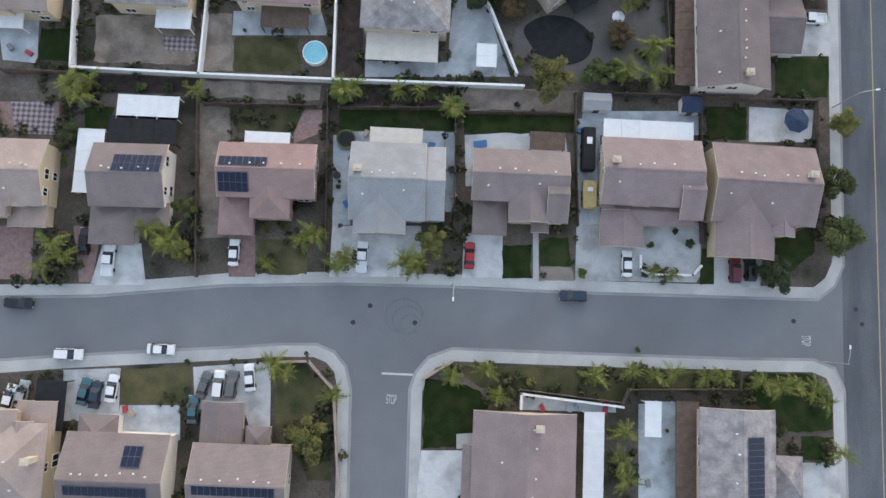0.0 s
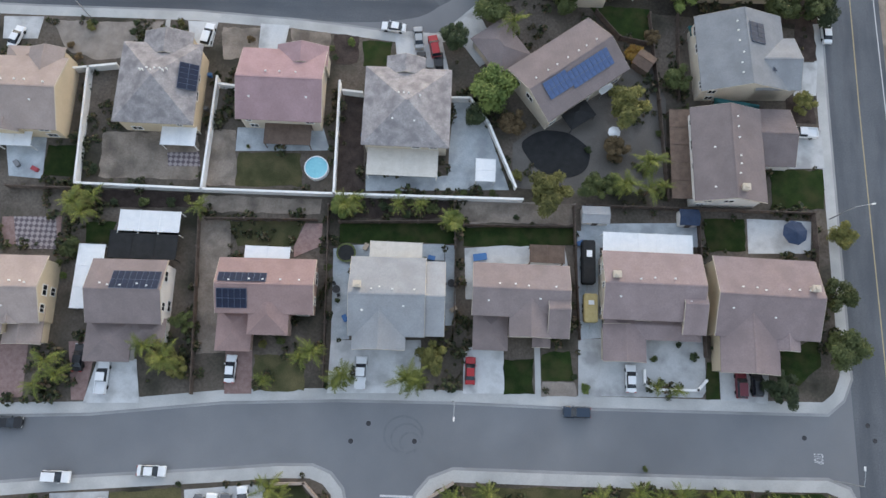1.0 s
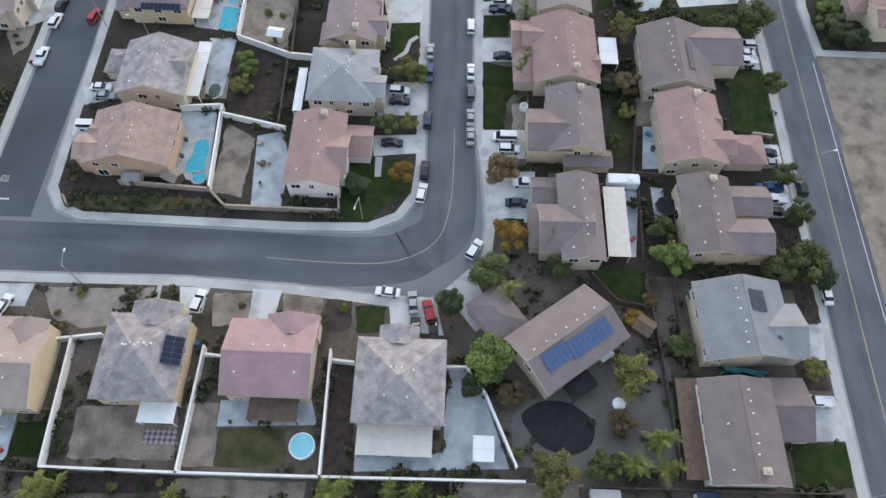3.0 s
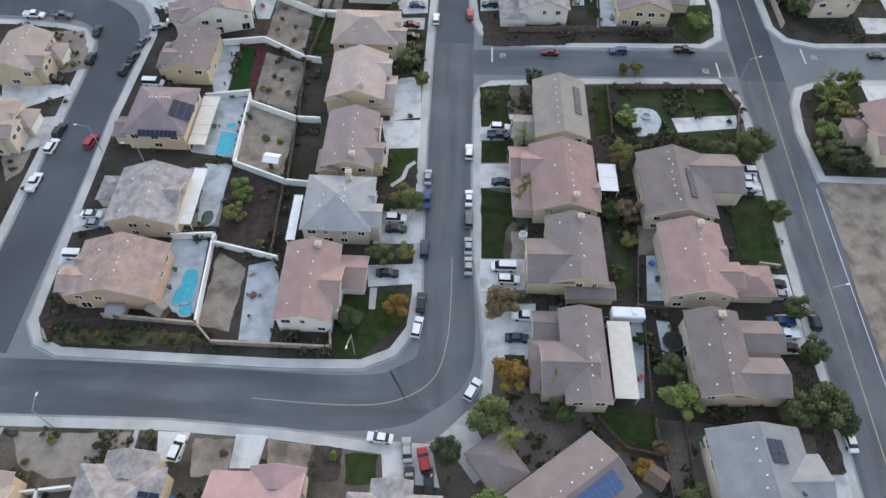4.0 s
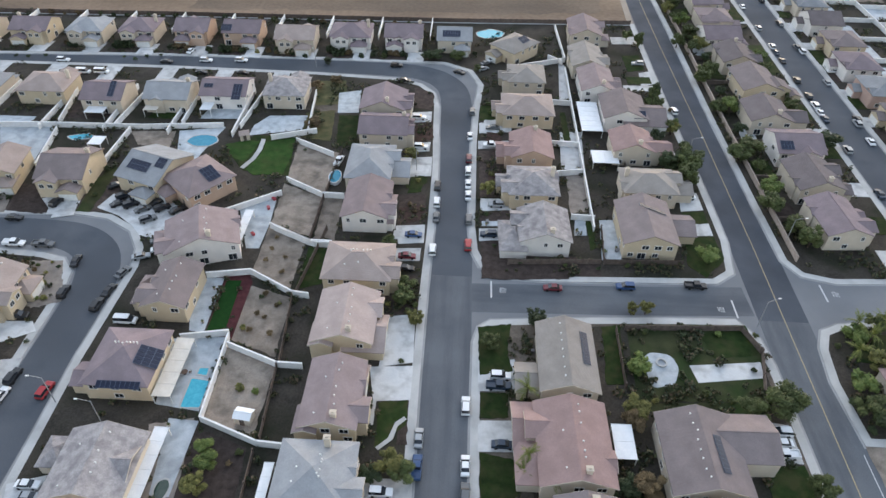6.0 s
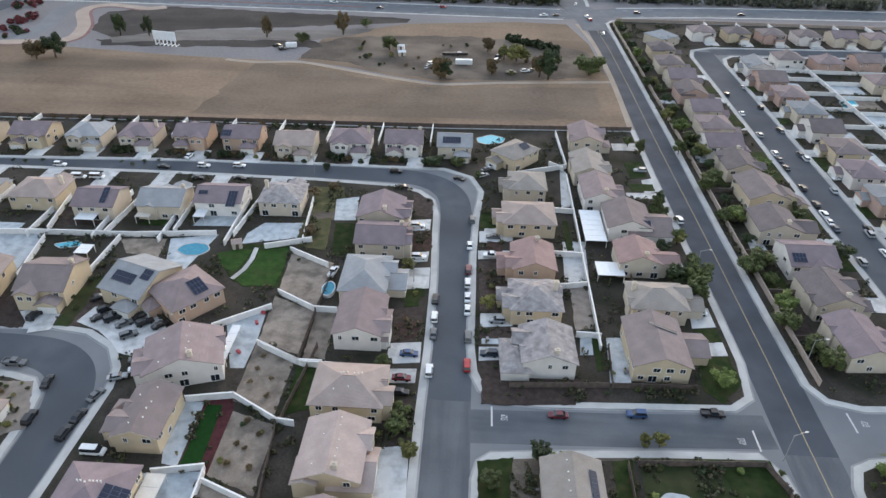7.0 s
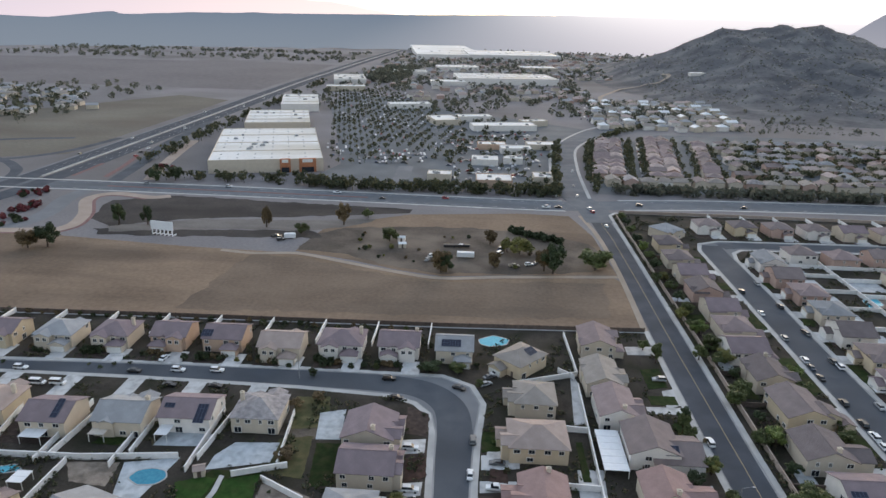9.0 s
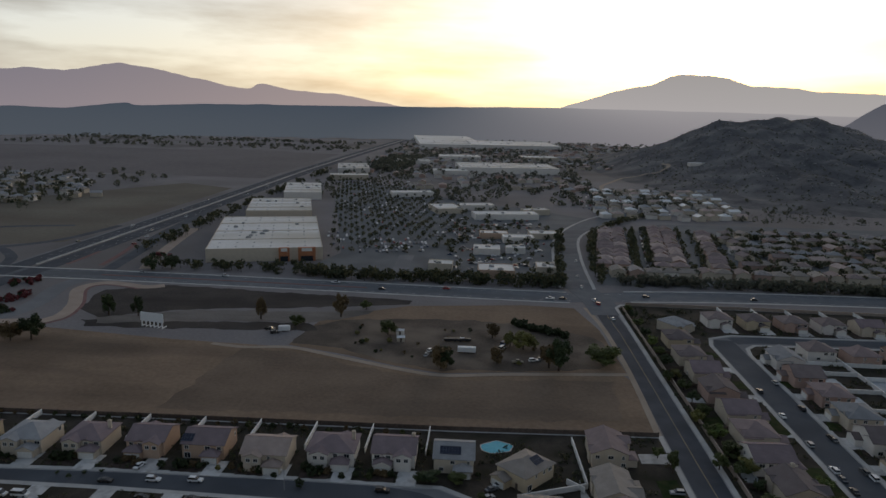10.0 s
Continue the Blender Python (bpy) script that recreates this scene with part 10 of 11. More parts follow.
band("ramp_verge", TANPAVE, curve([(-236, 562), (-246, 600), (-258, 660), (-268, 720)]), 9, 0.05, "tan paved verge winding beside the slip road", "verge")
band("traffic_island", REDPAVE, curve([(-271, 566), (-276, 600), (-284, 640)]), 4, 0.12, "red paved traffic island beside the slip road", "traffic island")
band("traffic_island", REDPAVE, curve([(-296, 566), (-296, 585), (-297, 610)]), 3, 0.12, "red paved traffic island beside the slip road", "traffic island")
for k in range(70):
    a = rnd.uniform(0, 6.28)
    cx, cy = rnd.choice(((-275, 480), (-292, 515), (-247, 600), (-268, 452), (-285, 430)))
    shrub(cx + math.cos(a) * rnd.uniform(2, 11), cy + math.sin(a) * rnd.uniform(2, 11), rnd.uniform(1.2, 2.2), rnd.choice(("red", "red", "dark")), -0.2)
band("avenue", BOULEVARD, curve([(79, 498), (76, 535), (68, 574), (72, 660), (85, 755), (128, 848), (182, 919), (260, 985), (420, 1050)]), 20, 0.13, "wide grey avenue curving past the shops")
for off in (-11.2, 11.2):
    band("pavement", CONCRETE, curve([(68 + off, 556), (72 + off, 660), (85 + off, 755), (128 + off, 848 - off), (182 + off * 0.7, 919 - off)]), 2.4, 0.16, "pale concrete pavement with a raised kerb", "pavement", 0.2)
band("side_street", ASPHALT, [(-60, 548), (-57, 590), (-58, 640)], 12, 0.03, "short grey entrance road to the shops")
# lane dashes, joined
bm = bmesh.new()
for i in range(70):
    x = -330 + i * 9
    y = min(BLVD, key=lambda p: abs(p[0] - x))[1]
    for off in (-8, 8):
        box(bm, x, x + 3, y + off - 0.12, y + off + 0.12, 0.0, 0.024)
tagged(part("lane_dashes", bm, WHITEPAINT), "white lane dashes along the boulevard", "road marking", kind="stuff")
bm = bmesh.new()
for i in range(120):
    y = 580 + i * 12
    for off in (-12, -7, 8, 13):
        xx = -314 + off
        box(bm, xx, xx + 0.2, y, y + 4, 0.02, 0.045)
tagged(part("lane_dashes", bm, WHITEPAINT), "white lane dashes along the highway", "road marking", kind="stuff")
for x, y, t, k, c in ((-173, 550, 0, "suv", "white"), (-95, 545, 0, "pickup", "white"), (-62, 534, 0, "sedan", "black"), (-20, 541, 0, "suv", "red"), (47, 528, 180, "pickup", "white"), (55, 529, 180, "sedan", "black"), (71, 560, 80, "sedan", "white"), (76, 520, 100, "suv", "red"), (75, 528, 100, "suv", "white"), (80, 490, 95, "sedan", "white"), (72, 590, 85, "sedan", "silver"), (110, 541, 3, "suv", "black"), (180, 545, 4, "sedan", "black"), (77, 640, 85, "suv", "white"), (-300, 700, 90, "suv", "white"), (-303, 780, 90, "van", "white"), (-326, 820, 90, "sedan", "black"), (-299, 860, 90, "suv", "silver"), (-303, 960, 90, "van", "white"), (-306, 1050, 90, "van", "white"), (-328, 720, 90, "sedan", "white"), (-333, 640, 90, "suv", "grey"), (-330, 900, 90, "suv", "white"), (-232, 550, 0, "sedan", "silver"), (-285, 640, 80, "suv", "red"), (-288, 655, 80, "suv", "black"), (-290, 672, 80, "sedan", "white")):
    car(x, y, t, k, c, "on the road", 0.04)


# ---- shops, car park ----
STOREROOF = surface("store_roof_membrane", (0.6, 0.595, 0.58), (0.76, 0.755, 0.74), 0.02, 0.4, 0.7, bump=0.0, stain=(0.42, 0.38, 0.31), stain_scale=0.018, stain_amount=0.75, stretch=0.35)


def store(x, y, w, d, rot, h, wall, front=None, label="large white flat-roofed store with a parapet"):
    """A flat-roofed shop: walls with a parapet, roof deck, plant on the roof, a coloured entrance."""
    root = thing("store", pose(x, y, 0, 0, 0, rot), label, "store")
    bm = bmesh.new()
    box(bm, -w / 2, w / 2, -d / 2, d / 2, -0.2, h - 0.8)
    part("wall", bm, wall, root)
    bm = bmesh.new()
    box(bm, -w / 2 + 0.4, w / 2 - 0.4, -d / 2 + 0.4, d / 2 - 0.4, h - 0.8, h - 0.3)
    deck = part("roof", bm, STOREROOF, root)
    bm = bmesh.new()
    for x0, x1, y0, y1 in ((-w / 2, w / 2, -d / 2, -d / 2 + 0.4), (-w / 2, w / 2, d / 2 - 0.4, d / 2), (-w / 2, -w / 2 + 0.4, -d / 2 + 0.4, d / 2 - 0.4), (w / 2 - 0.4, w / 2, -d / 2 + 0.4, d / 2 - 0.4)):
        box(bm, x0, x1, y0, y1, h - 0.8, h + 0.2)
    part("parapet", bm, wall, root)
    if w * d > 4000 and y < 1600:
        # the roof's raised seams and rows of skylights
        for k in range(1, 4):
            bm = bmesh.new()
            box(bm, -w / 2 + 0.5, w / 2 - 0.5, -d / 2 + d * k / 4 - 0.4, -d / 2 + d * k / 4 + 0.4, h - 0.3, h + 0.1)
            part("roof_seam", bm, WALL["cream"], deck, "buff roof seam")
        bm = bmesh.new()
        for i in range(int(w / 13)):
            for j in range(int(d / 15)):
                cx, cy = -w / 2 + 8 + i * 13, -d / 2 + 9 + j * 15
                box(bm, cx - 0.6, cx + 0.6, cy - 1.2, cy + 1.2, h - 0.35, h + 0.05)
        part("skylights", bm, METAL, deck, "grid of small dull skylights")
    r = random.Random(int(x + y))
    for i in range(min(9, max(2, int(w * d / 900)))):
        bm = bmesh.new()
        s = r.uniform(1, 2.2)
        box(bm, -s, s, -s * 0.7, s * 0.7, 0, 1.3)
        box(bm, -s * 0.6, s * 0.6, -s * 0.4, s * 0.4, 1.3, 1.6)
        part("roof_unit", bm, METAL, root).matrix_basis = pose(r.uniform(-0.4, 0.4) * w, r.uniform(-0.4, 0.4) * d, h - 0.3)
    if front:
        for px, wd, side in front:
            bm = bmesh.new()
            box(bm, px - wd / 2, px + wd / 2, -d / 2 - 2.2, -d / 2 + 0.5, -0.2, h + 0.4)
            e = part("entrance", bm, surface("orange_front", (0.36, 0.14, 0.07), (0.46, 0.2, 0.1), 0.3, 4.0, 0.8), root)
            bm = bmesh.new()
            box(bm, px - wd * 0.36, px + wd * 0.36, -d / 2 - 2.4, -d / 2 - 2.2, 0, 4)
            part("entrance_glass", bm, GLASS, e)
            bm = bmesh.new()
            box(bm, px - wd * 0.3, px + wd * 0.3, -d / 2 - 2.5, -d / 2 - 2.2, h - 2.4, h)
            part("sign_panel", bm, TRIM, e)
    return root


store(-182, 672, 86, 150, 16, 10, WALL["cream"], [(31, 13, 0), (14, 8, 0)], "large white-roofed home store with an orange entrance")
store(-220, 832, 66, 95, 15, 9, WALL["cream"])
store(-236, 985, 46, 105, 14, 9, WALL["white"])
store(-238, 1330, 55, 100, 12, 8, WALL["white"])
store(-215, 1180, 60, 25, 12, 8, WALL["cream"])
store(-130, 2300, 190, 560, 8, 12, WALL["white"], None, "very long white warehouse far down the valley")
store(70, 2150, 250, 240, 6, 14, WALL["white"], None, "very long white warehouse far down the valley")
store(38, 1400, 180, 110, 8, 11, WALL["white"], None, "very long white warehouse far down the valley")
for x, y, w, d, rt, h, wl in ((13, 586, 26, 22, 2, 6, "peach"), (-42, 880, 30, 40, 20, 6, "cream"), (25, 845, 70, 24, 12, 6, "white"), (-95, 1003, 55, 22, 18, 6, "white"), (6, 662, 22, 18, 0, 5, "white"), (34, 716, 28, 16, 5, 5, "white"), (58, 740, 26, 18, 5, 5, "cream"), (30, 668, 16, 12, 0, 5, "white"), (50, 604, 14, 18, 0, 5, "cream"), (12, 732, 26, 16, 4, 5, "peach"), (-28, 600, 18, 14, 0, 5, "cream"), (-8, 905, 40, 18, 15, 6, "white"), (60, 880, 30, 14, 20, 6, "cream"), (-62, 1320, 60, 40, 8, 7, "white"), (-150, 1500, 70, 60, 8, 8, "white"), (-60, 1650, 90, 60, 8, 9, "white"), (120, 1700, 80, 60, 8, 8, "cream")):
    store(x, y, w, d, rt, h, WALL[wl], None, "low flat-roofed shop building beside the car park")
PARK = surface("car_park_asphalt", (0.12, 0.13, 0.138), (0.17, 0.18, 0.19), 0.05, 2.0, 0.9, stain=(0.1, 0.104, 0.11), stain_scale=0.03, stain_amount=0.5)
patch(PARK, [(-128.0, 575), (-62.0, 583), (62.0, 560), (66.0, 640), (90.0, 760), (130.0, 850), (40.0, 930), (-30.0, 960), (-100.0, 1090), (-215.0, 1150), (-190.0, 960), (-150.0, 800), (-112.0, 640)], "car_park", "large grey shopping car park", "car park", base=-0.05, thick=0.1)


def joined(name, verts, faces, material, label, category):
    me = bpy.data.meshes.new(name)
    me.from_pydata(verts, [], faces)
    me.materials.append(material)
    return tagged(new(name, me), label, category, kind="stuff")


def islands(name, stops, rough, thin=0.0):
    """A material whose tone changes from piece to piece of a joined mesh; thin leaves let light through."""
    m = bpy.data.materials.new(name)
    m.use_nodes = True
    n, l = m.node_tree.nodes, m.node_tree.links
    g, r = n.new("ShaderNodeNewGeometry"), n.new("ShaderNodeValToRGB")
    r.color_ramp.interpolation = "CONSTANT"
    while len(r.color_ramp.elements) < len(stops):
        r.color_ramp.elements.new(0.5)
    for i, c in enumerate(stops):
        r.color_ramp.elements[i].position, r.color_ramp.elements[i].color = i / len(stops), rgb(c)
    l.new(g.outputs["Random Per Island"], r.inputs[0])
    l.new(r.outputs[0], n["Principled BSDF"].inputs["Base Color"])
    n["Principled BSDF"].inputs["Roughness"].default_value = rough
    if thin:
        tr, mx = n.new("ShaderNodeBsdfTranslucent"), n.new("ShaderNodeMixShader")
        mx.inputs[0].default_value = thin
        l.new(r.outputs[0], tr.inputs[0])
        l.new(n["Principled BSDF"].outputs[0], mx.inputs[1])
        l.new(tr.outputs[0], mx.inputs[2])
        l.new(mx.outputs[0], n["Material Output"].inputs[0])
    return m


FARCAR = islands("far_car_paint", [(0.7, 0.7, 0.7), (0.03, 0.03, 0.035), (0.3, 0.3, 0.32), (0.6, 0.6, 0.62), (0.08, 0.08, 0.09), (0.03, 0.05, 0.1), (0.02, 0.022, 0.025), (0.2, 0.03, 0.03), (0.65, 0.65, 0.66), (0.12, 0.12, 0.13), (0.015, 0.015, 0.015)], 0.3)


def many_cars(spots):
    verts, faces = [], []
    prof = [(-2.3, 0.3), (-2.3, 0.9), (-1.5, 1.0), (-0.9, 1.45), (0.5, 1.45), (1.1, 0.95), (2.2, 0.8), (2.3, 0.3)]
    for x, y, a in spots:
        k = len(verts)
        c, s = math.cos(a), math.sin(a)
        for w in (-0.88, 0.88):
            for px, pz in prof:
                ww = w * (0.8 if pz > 1.2 else 1)
                verts.append((x + px * c - ww * s, y + px * s + ww * c, pz))
        n = len(prof)
        faces.append(tuple(range(k + n - 1, k - 1, -1)))
        faces.append(tuple(range(k + n, k + 2 * n)))
        for i in range(n):
            j = (i + 1) % n
            faces.append((k + i, k + j, k + n + j, k + n + i))
    return verts, faces


def many_trees(spots, per=34, seed=3):
    r = random.Random(seed)
    verts, faces = [], []
    for x, y, rad, h in spots:
        for i in range(per):
            d = Vector((r.gauss(0, 1), r.gauss(0, 1), r.gauss(0, 1))).normalized() * rad * r.uniform(0.5, 1.0)
            p = Vector((x, y, h - rad * 0.75)) + Vector((d.x, d.y, d.z * 0.85))
            u = Vector((r.gauss(0, 1), r.gauss(0, 1), r.gauss(0, 1))).normalized()
            v = u.cross(Vector((r.gauss(0, 1), r.gauss(0, 1), r.gauss(0, 1)))).normalized()
            s = rad * r.uniform(0.25, 0.48)
            k = len(verts)
            verts += [tuple(p - u * s), tuple(p + v * s * 0.7), tuple(p + u * s), tuple(p - v * s * 0.7)]
            faces.append((k, k + 1, k + 2, k + 3))
        k = len(verts)
        verts += [(x - 0.2, y, 0), (x + 0.2, y, 0), (x, y + 0.2, 0), (x, y, h - rad)]
        faces += [(k, k + 1, k + 3), (k + 1, k + 2, k + 3), (k + 2, k, k + 3)]
    return verts, faces


# Distance haze is put into the leaf colours, most in the valley ones.
FARLEAF = islands("far_leaves", [(0.055, 0.066, 0.036), (0.08, 0.086, 0.046), (0.042, 0.052, 0.031), (0.1, 0.096, 0.058), (0.06, 0.07, 0.04), (0.12, 0.11, 0.05)], 0.8, 0.4)
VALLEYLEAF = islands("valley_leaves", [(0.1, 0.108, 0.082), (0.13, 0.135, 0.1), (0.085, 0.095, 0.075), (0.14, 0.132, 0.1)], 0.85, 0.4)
spots, tspots = [], []
LOT = [(-119, 622), (-152, 770), (-184, 929), (-232, 1170), (-190, 1245), (-118, 1133), (-54, 936), (-14, 766), (-20, 680), (-66, 642)]


def in_lot(px, py):
    """Whether a place lies inside the car park's outline."""
    return inside(px, py, LOT)


lot_u, lot_v = Vector((math.cos(0.2), math.sin(0.2))), Vector((-math.sin(0.2), math.cos(0.2)))
for row in range(70):
    for col in range(64):
        p = Vector((-119, 600)) + lot_u * (col * 2.75) + lot_v * (row * 8.6 + (0 if row % 2 else 3.4))
        if not in_lot(p.x, p.y):
            continue
        busy = noise.noise(Vector((p.x * 0.022, p.y * 0.012, 2.0))) * 0.4 + (0.26 if p.y < 720 else 0.1 if p.y < 860 else 0.03)
        if rnd.random() < busy:
            spots.append((p.x, p.y, 0.2 + (1.57 if row % 2 else -1.57) + rnd.uniform(-0.04, 0.04)))
        elif row % 2 == 0 and (col + row) % 4 == 0:
            tspots.append((p.x + 0.8, p.y + 2.6, rnd.uniform(1.7, 3.0), rnd.uniform(4, 6.5)))
for i in range(150):
    spots.append((rnd.uniform(-25, 58), rnd.uniform(590, 830), rnd.choice((0, 1.57))))
for i in range(240):
    x, y = rnd.uniform(120, 290), rnd.uniform(905, 1110)
    spots.append((round(x / 3) * 3, round(y / 8) * 8, 1.57))
for i in range(220):
    x, y = rnd.uniform(-200, 160), rnd.uniform(1150, 2000)
    spots.append((x, y, rnd.choice((0.2, 1.7))))
joined("parked_cars", *many_cars(spots), FARCAR, "rows of parked cars in the shopping car park", "cars")
for i in range(230):
    tspots.append((rnd.uniform(-125, 62), rnd.uniform(554, 572), rnd.uniform(2, 3.6), rnd.uniform(4, 8)))
for i in range(60):
    tspots.append((rnd.uniform(-245, -120), rnd.uniform(563, 582), rnd.uniform(1.8, 3.2), rnd.uniform(4, 7)))
for i in range(110):
    tspots.append((rnd.uniform(-28, 66), rnd.uniform(575, 930), rnd.uniform(1.6, 3.2), rnd.uniform(4, 7)))
for i in range(120):
    y = rnd.uniform(600, 1300)
    tspots.append((-262 - (y - 600) * 0.02 + rnd.uniform(-8, 6), y, rnd.uniform(2, 3.6), rnd.uniform(5, 9)))
for i in range(40):
    y = rnd.uniform(560, 760)
    tspots.append((57 + (y - 560) * 0.1 + rnd.uniform(-4, 2), y, rnd.uniform(2, 3.5), rnd.uniform(5, 8)))
joined("car_park_trees", *many_trees(tspots), FARLEAF, "many small dark trees between the parking rows", "trees")
tspots = []
for i in range(2600):
    x, y = rnd.uniform(-250, 520), 960 + 1500 * rnd.random() ** 1.3
    if x > 260 and y < 1500 or x > 165 and 1090 < y < 1460 or in_lot(x, y):
        continue
    if noise.noise(Vector((x * 0.008, y * 0.005, 7.0))) > -0.18:
        tspots.append((x, y, rnd.uniform(2.5, 5.5), rnd.uniform(5, 10)))
for i in range(260):
    tspots.append((rnd.uniform(-215, -140), rnd.uniform(1320, 1640), rnd.uniform(4, 7), rnd.uniform(8, 13)))
for i in range(420):
    tspots.append((rnd.uniform(-1250, -330), rnd.choice((rnd.uniform(1780, 1960), rnd.uniform(2050, 2180))), rnd.uniform(3, 6), rnd.uniform(6, 9)))
for i in range(160):
    tspots.append((rnd.uniform(-860, -470), rnd.uniform(770, 1160), rnd.uniform(3, 6), rnd.uniform(6, 11)))
for i in range(420):
    tspots.append((rnd.uniform(96, 520), 574 + rnd.uniform(-5, 7), rnd.uniform(2.2, 4.2), rnd.uniform(4.5, 7.5)))
for i in range(150):
    tspots.append((rnd.uniform(240, 900), rnd.uniform(860, 1180), rnd.uniform(2, 4.5), rnd.uniform(3.5, 7)))
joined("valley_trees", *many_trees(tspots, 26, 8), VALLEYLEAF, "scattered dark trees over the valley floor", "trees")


# ---- the far housing estates: one simple house, repeated ----
def cottage_parts(key, w, d, kind):
    bm = bmesh.new()
    body_mesh(bm, w, d, 5.0, kind, "x")
    a = bpy.data.meshes.new("wall")
    bm.to_mesh(a)
    bm.free()
    bm = bmesh.new()
    roof_mesh(bm, w, d, 5.0, kind, "x")
    b = bpy.data.meshes.new("roof")
    bm.to_mesh(b)
    bm.free()
    return a, b


COT = [cottage_parts("a", 12, 11, "hip"), cottage_parts("b", 13, 10, "gable"), cottage_parts("c", 10, 12, "hip")]


def cottage(x, y, rot, k, wall, roof):
    root = thing("house", pose(x, y, 0, 0, 0, rot), "small far-off %s stucco house with a %s tiled roof" % (NAMES[wall], RNAMES[roof]), "house", "far housing estate")
    a, b = COT[k]
    tinted(placed("wall", a, WALL["cream"], root), WALL[wall])
    tinted(placed("roof", b, ROOF["taupe"], root), ROOF[roof])


REST = {}


def far_cottage(x, y, rot, k, wall, roof):
    """One more house for the joined rest of the far estates."""
    for me, mat in zip(COT[k], (WALL[wall], WHITEROOF if roof == "white" else ROOF[roof])):
        vs, fs = REST.setdefault(mat.name, ([], []))
        m, base = pose(x, y, 0, 0, 0, rot), len(vs)
        vs += [tuple(m @ v.co) for v in me.vertices]
        fs += [tuple(base + i for i in p.vertices) for p in me.polygons]


tspots = []
for col in range(24):
    # the front row beside the boulevard
    x, y = 101 + col * 13.2 + rnd.uniform(-1.5, 1.5), 600 + col * 0.5 + rnd.uniform(-2, 2)
    cottage(x, y, rnd.choice((90, 84, 0)), rnd.randrange(3), rnd.choice(("cream", "white", "cream", "pink")), rnd.choice(("taupe", "greymix", "brown", "taupe")))
    tspots.append((x + 6.6, y + rnd.uniform(-6, 4), rnd.uniform(2.0, 3.2), rnd.uniform(5.5, 7.5)))
for base, width, lean, count in ((103, 2, 0.16, 11), (147, 2, 0.18, 12), (183, 1, 0.2, 11)):
    # rows running up the slope, with dusty pink roofs
    for k in range(count):
        y = 622 + k * 15
        for j in range(width):
            x = base + (y - 622) * lean + (j - (width - 1) / 2) * 12.4 + rnd.uniform(-0.8, 0.8)
            (cottage if k < 4 else far_cottage)(x, y + rnd.uniform(-1.5, 1.5), rnd.choice((90, 82, 0)), rnd.randrange(3), rnd.choice(("cream", "pink", "pink")), rnd.choice(("mauve", "blush", "brown", "mauve")))
        for side in (-1, 1):
            for j in range(2):
                tspots.append((base + (y - 622) * lean + side * (width * 6.2 + 3.5) + rnd.uniform(-2, 2), y + rnd.uniform(-7, 7), rnd.uniform(1.8, 3.4), rnd.uniform(4, 6.5)))
for row in range(6):
    # the winding rows beyond
    for col in range(17):
        y = 634 + row * 29 + 6 * math.sin(col * 0.5 + row * 0.9) + rnd.uniform(-2, 2)
        x = 207 + (y - 622) * 0.17 + col * 13.6 + (5 if row % 2 else 0) + rnd.uniform(-2, 2)
        if (col + row * 3) % 10 == 4:
            continue
        (cottage if row < 2 else far_cottage)(x, y, rnd.choice((90, 80, 0, 100, 12)), rnd.randrange(3), rnd.choice(("cream", "white", "cream", "pink")), rnd.choice(("taupe", "slate", "greymix", "brown", "blush")))
        for j in range(5):
            tspots.append((x + rnd.uniform(-8, 8), y - rnd.uniform(8, 16), rnd.uniform(1.7, 3.6), rnd.uniform(4.0, 6.6)))
        tspots.append((x + 6.8 + rnd.uniform(-1, 1), y + rnd.uniform(-6, 6), rnd.uniform(2.2, 4.0), rnd.uniform(6.0, 9.5)))
for side in (-12, 14):
    for k in range(60):
        y = rnd.uniform(612, 800)
        tspots.append((128 + (y - 622) * 0.17 + side * 0.5 + rnd.uniform(-1.5, 1.5), y, rnd.uniform(1.4, 2.6), rnd.uniform(3.5, 5.5)))
joined("parked_cars", *many_cars([(127 + (622 + k * 4.3 - 622) * 0.17 + (3.2 if k % 3 else -3.2), 625 + k * 4.3, 1.4) for k in range(40)]), FARCAR, "cars parked along the street of the far estate", "cars")
HAMLET = [(-500, 800), (-462, 890), (-560, 1040), (-740, 1110), (-900, 1000), (-700, 810)]
for i in range(420):
    x, y = rnd.uniform(-890, -462), rnd.uniform(800, 1110)
    if inside(x, y, HAMLET):
        if i % 3 == 0:
            far_cottage(x, y, rnd.uniform(0, 90), rnd.randrange(3), rnd.choice(("white", "cream")), rnd.choice(("grey", "taupe", "slate")))
        else:
            tspots.append((x, y, rnd.uniform(2.5, 5), rnd.uniform(5, 9)))
for row in range(7):
    for col in range(10):
        x, y = 136 + col * 17.5 + row * 4 + rnd.uniform(-3, 3), 872 + row * 38 + col * 1.5 + 6 * math.sin(col * 0.9 + row) + rnd.uniform(-2, 2)
        # White roofs: sunset glints off the tiles, put in as roof colour.
        far_cottage(x, y, rnd.choice((8, 98)), rnd.randrange(3), rnd.choice(("white", "cream")), rnd.choice(("grey", "taupe", "blush", "white", "white")))
        for j in range(3):
            tspots.append((x + rnd.uniform(-8, 8), y + rnd.uniform(8, 16), rnd.uniform(1.6, 3.0), rnd.uniform(3.5, 6)))
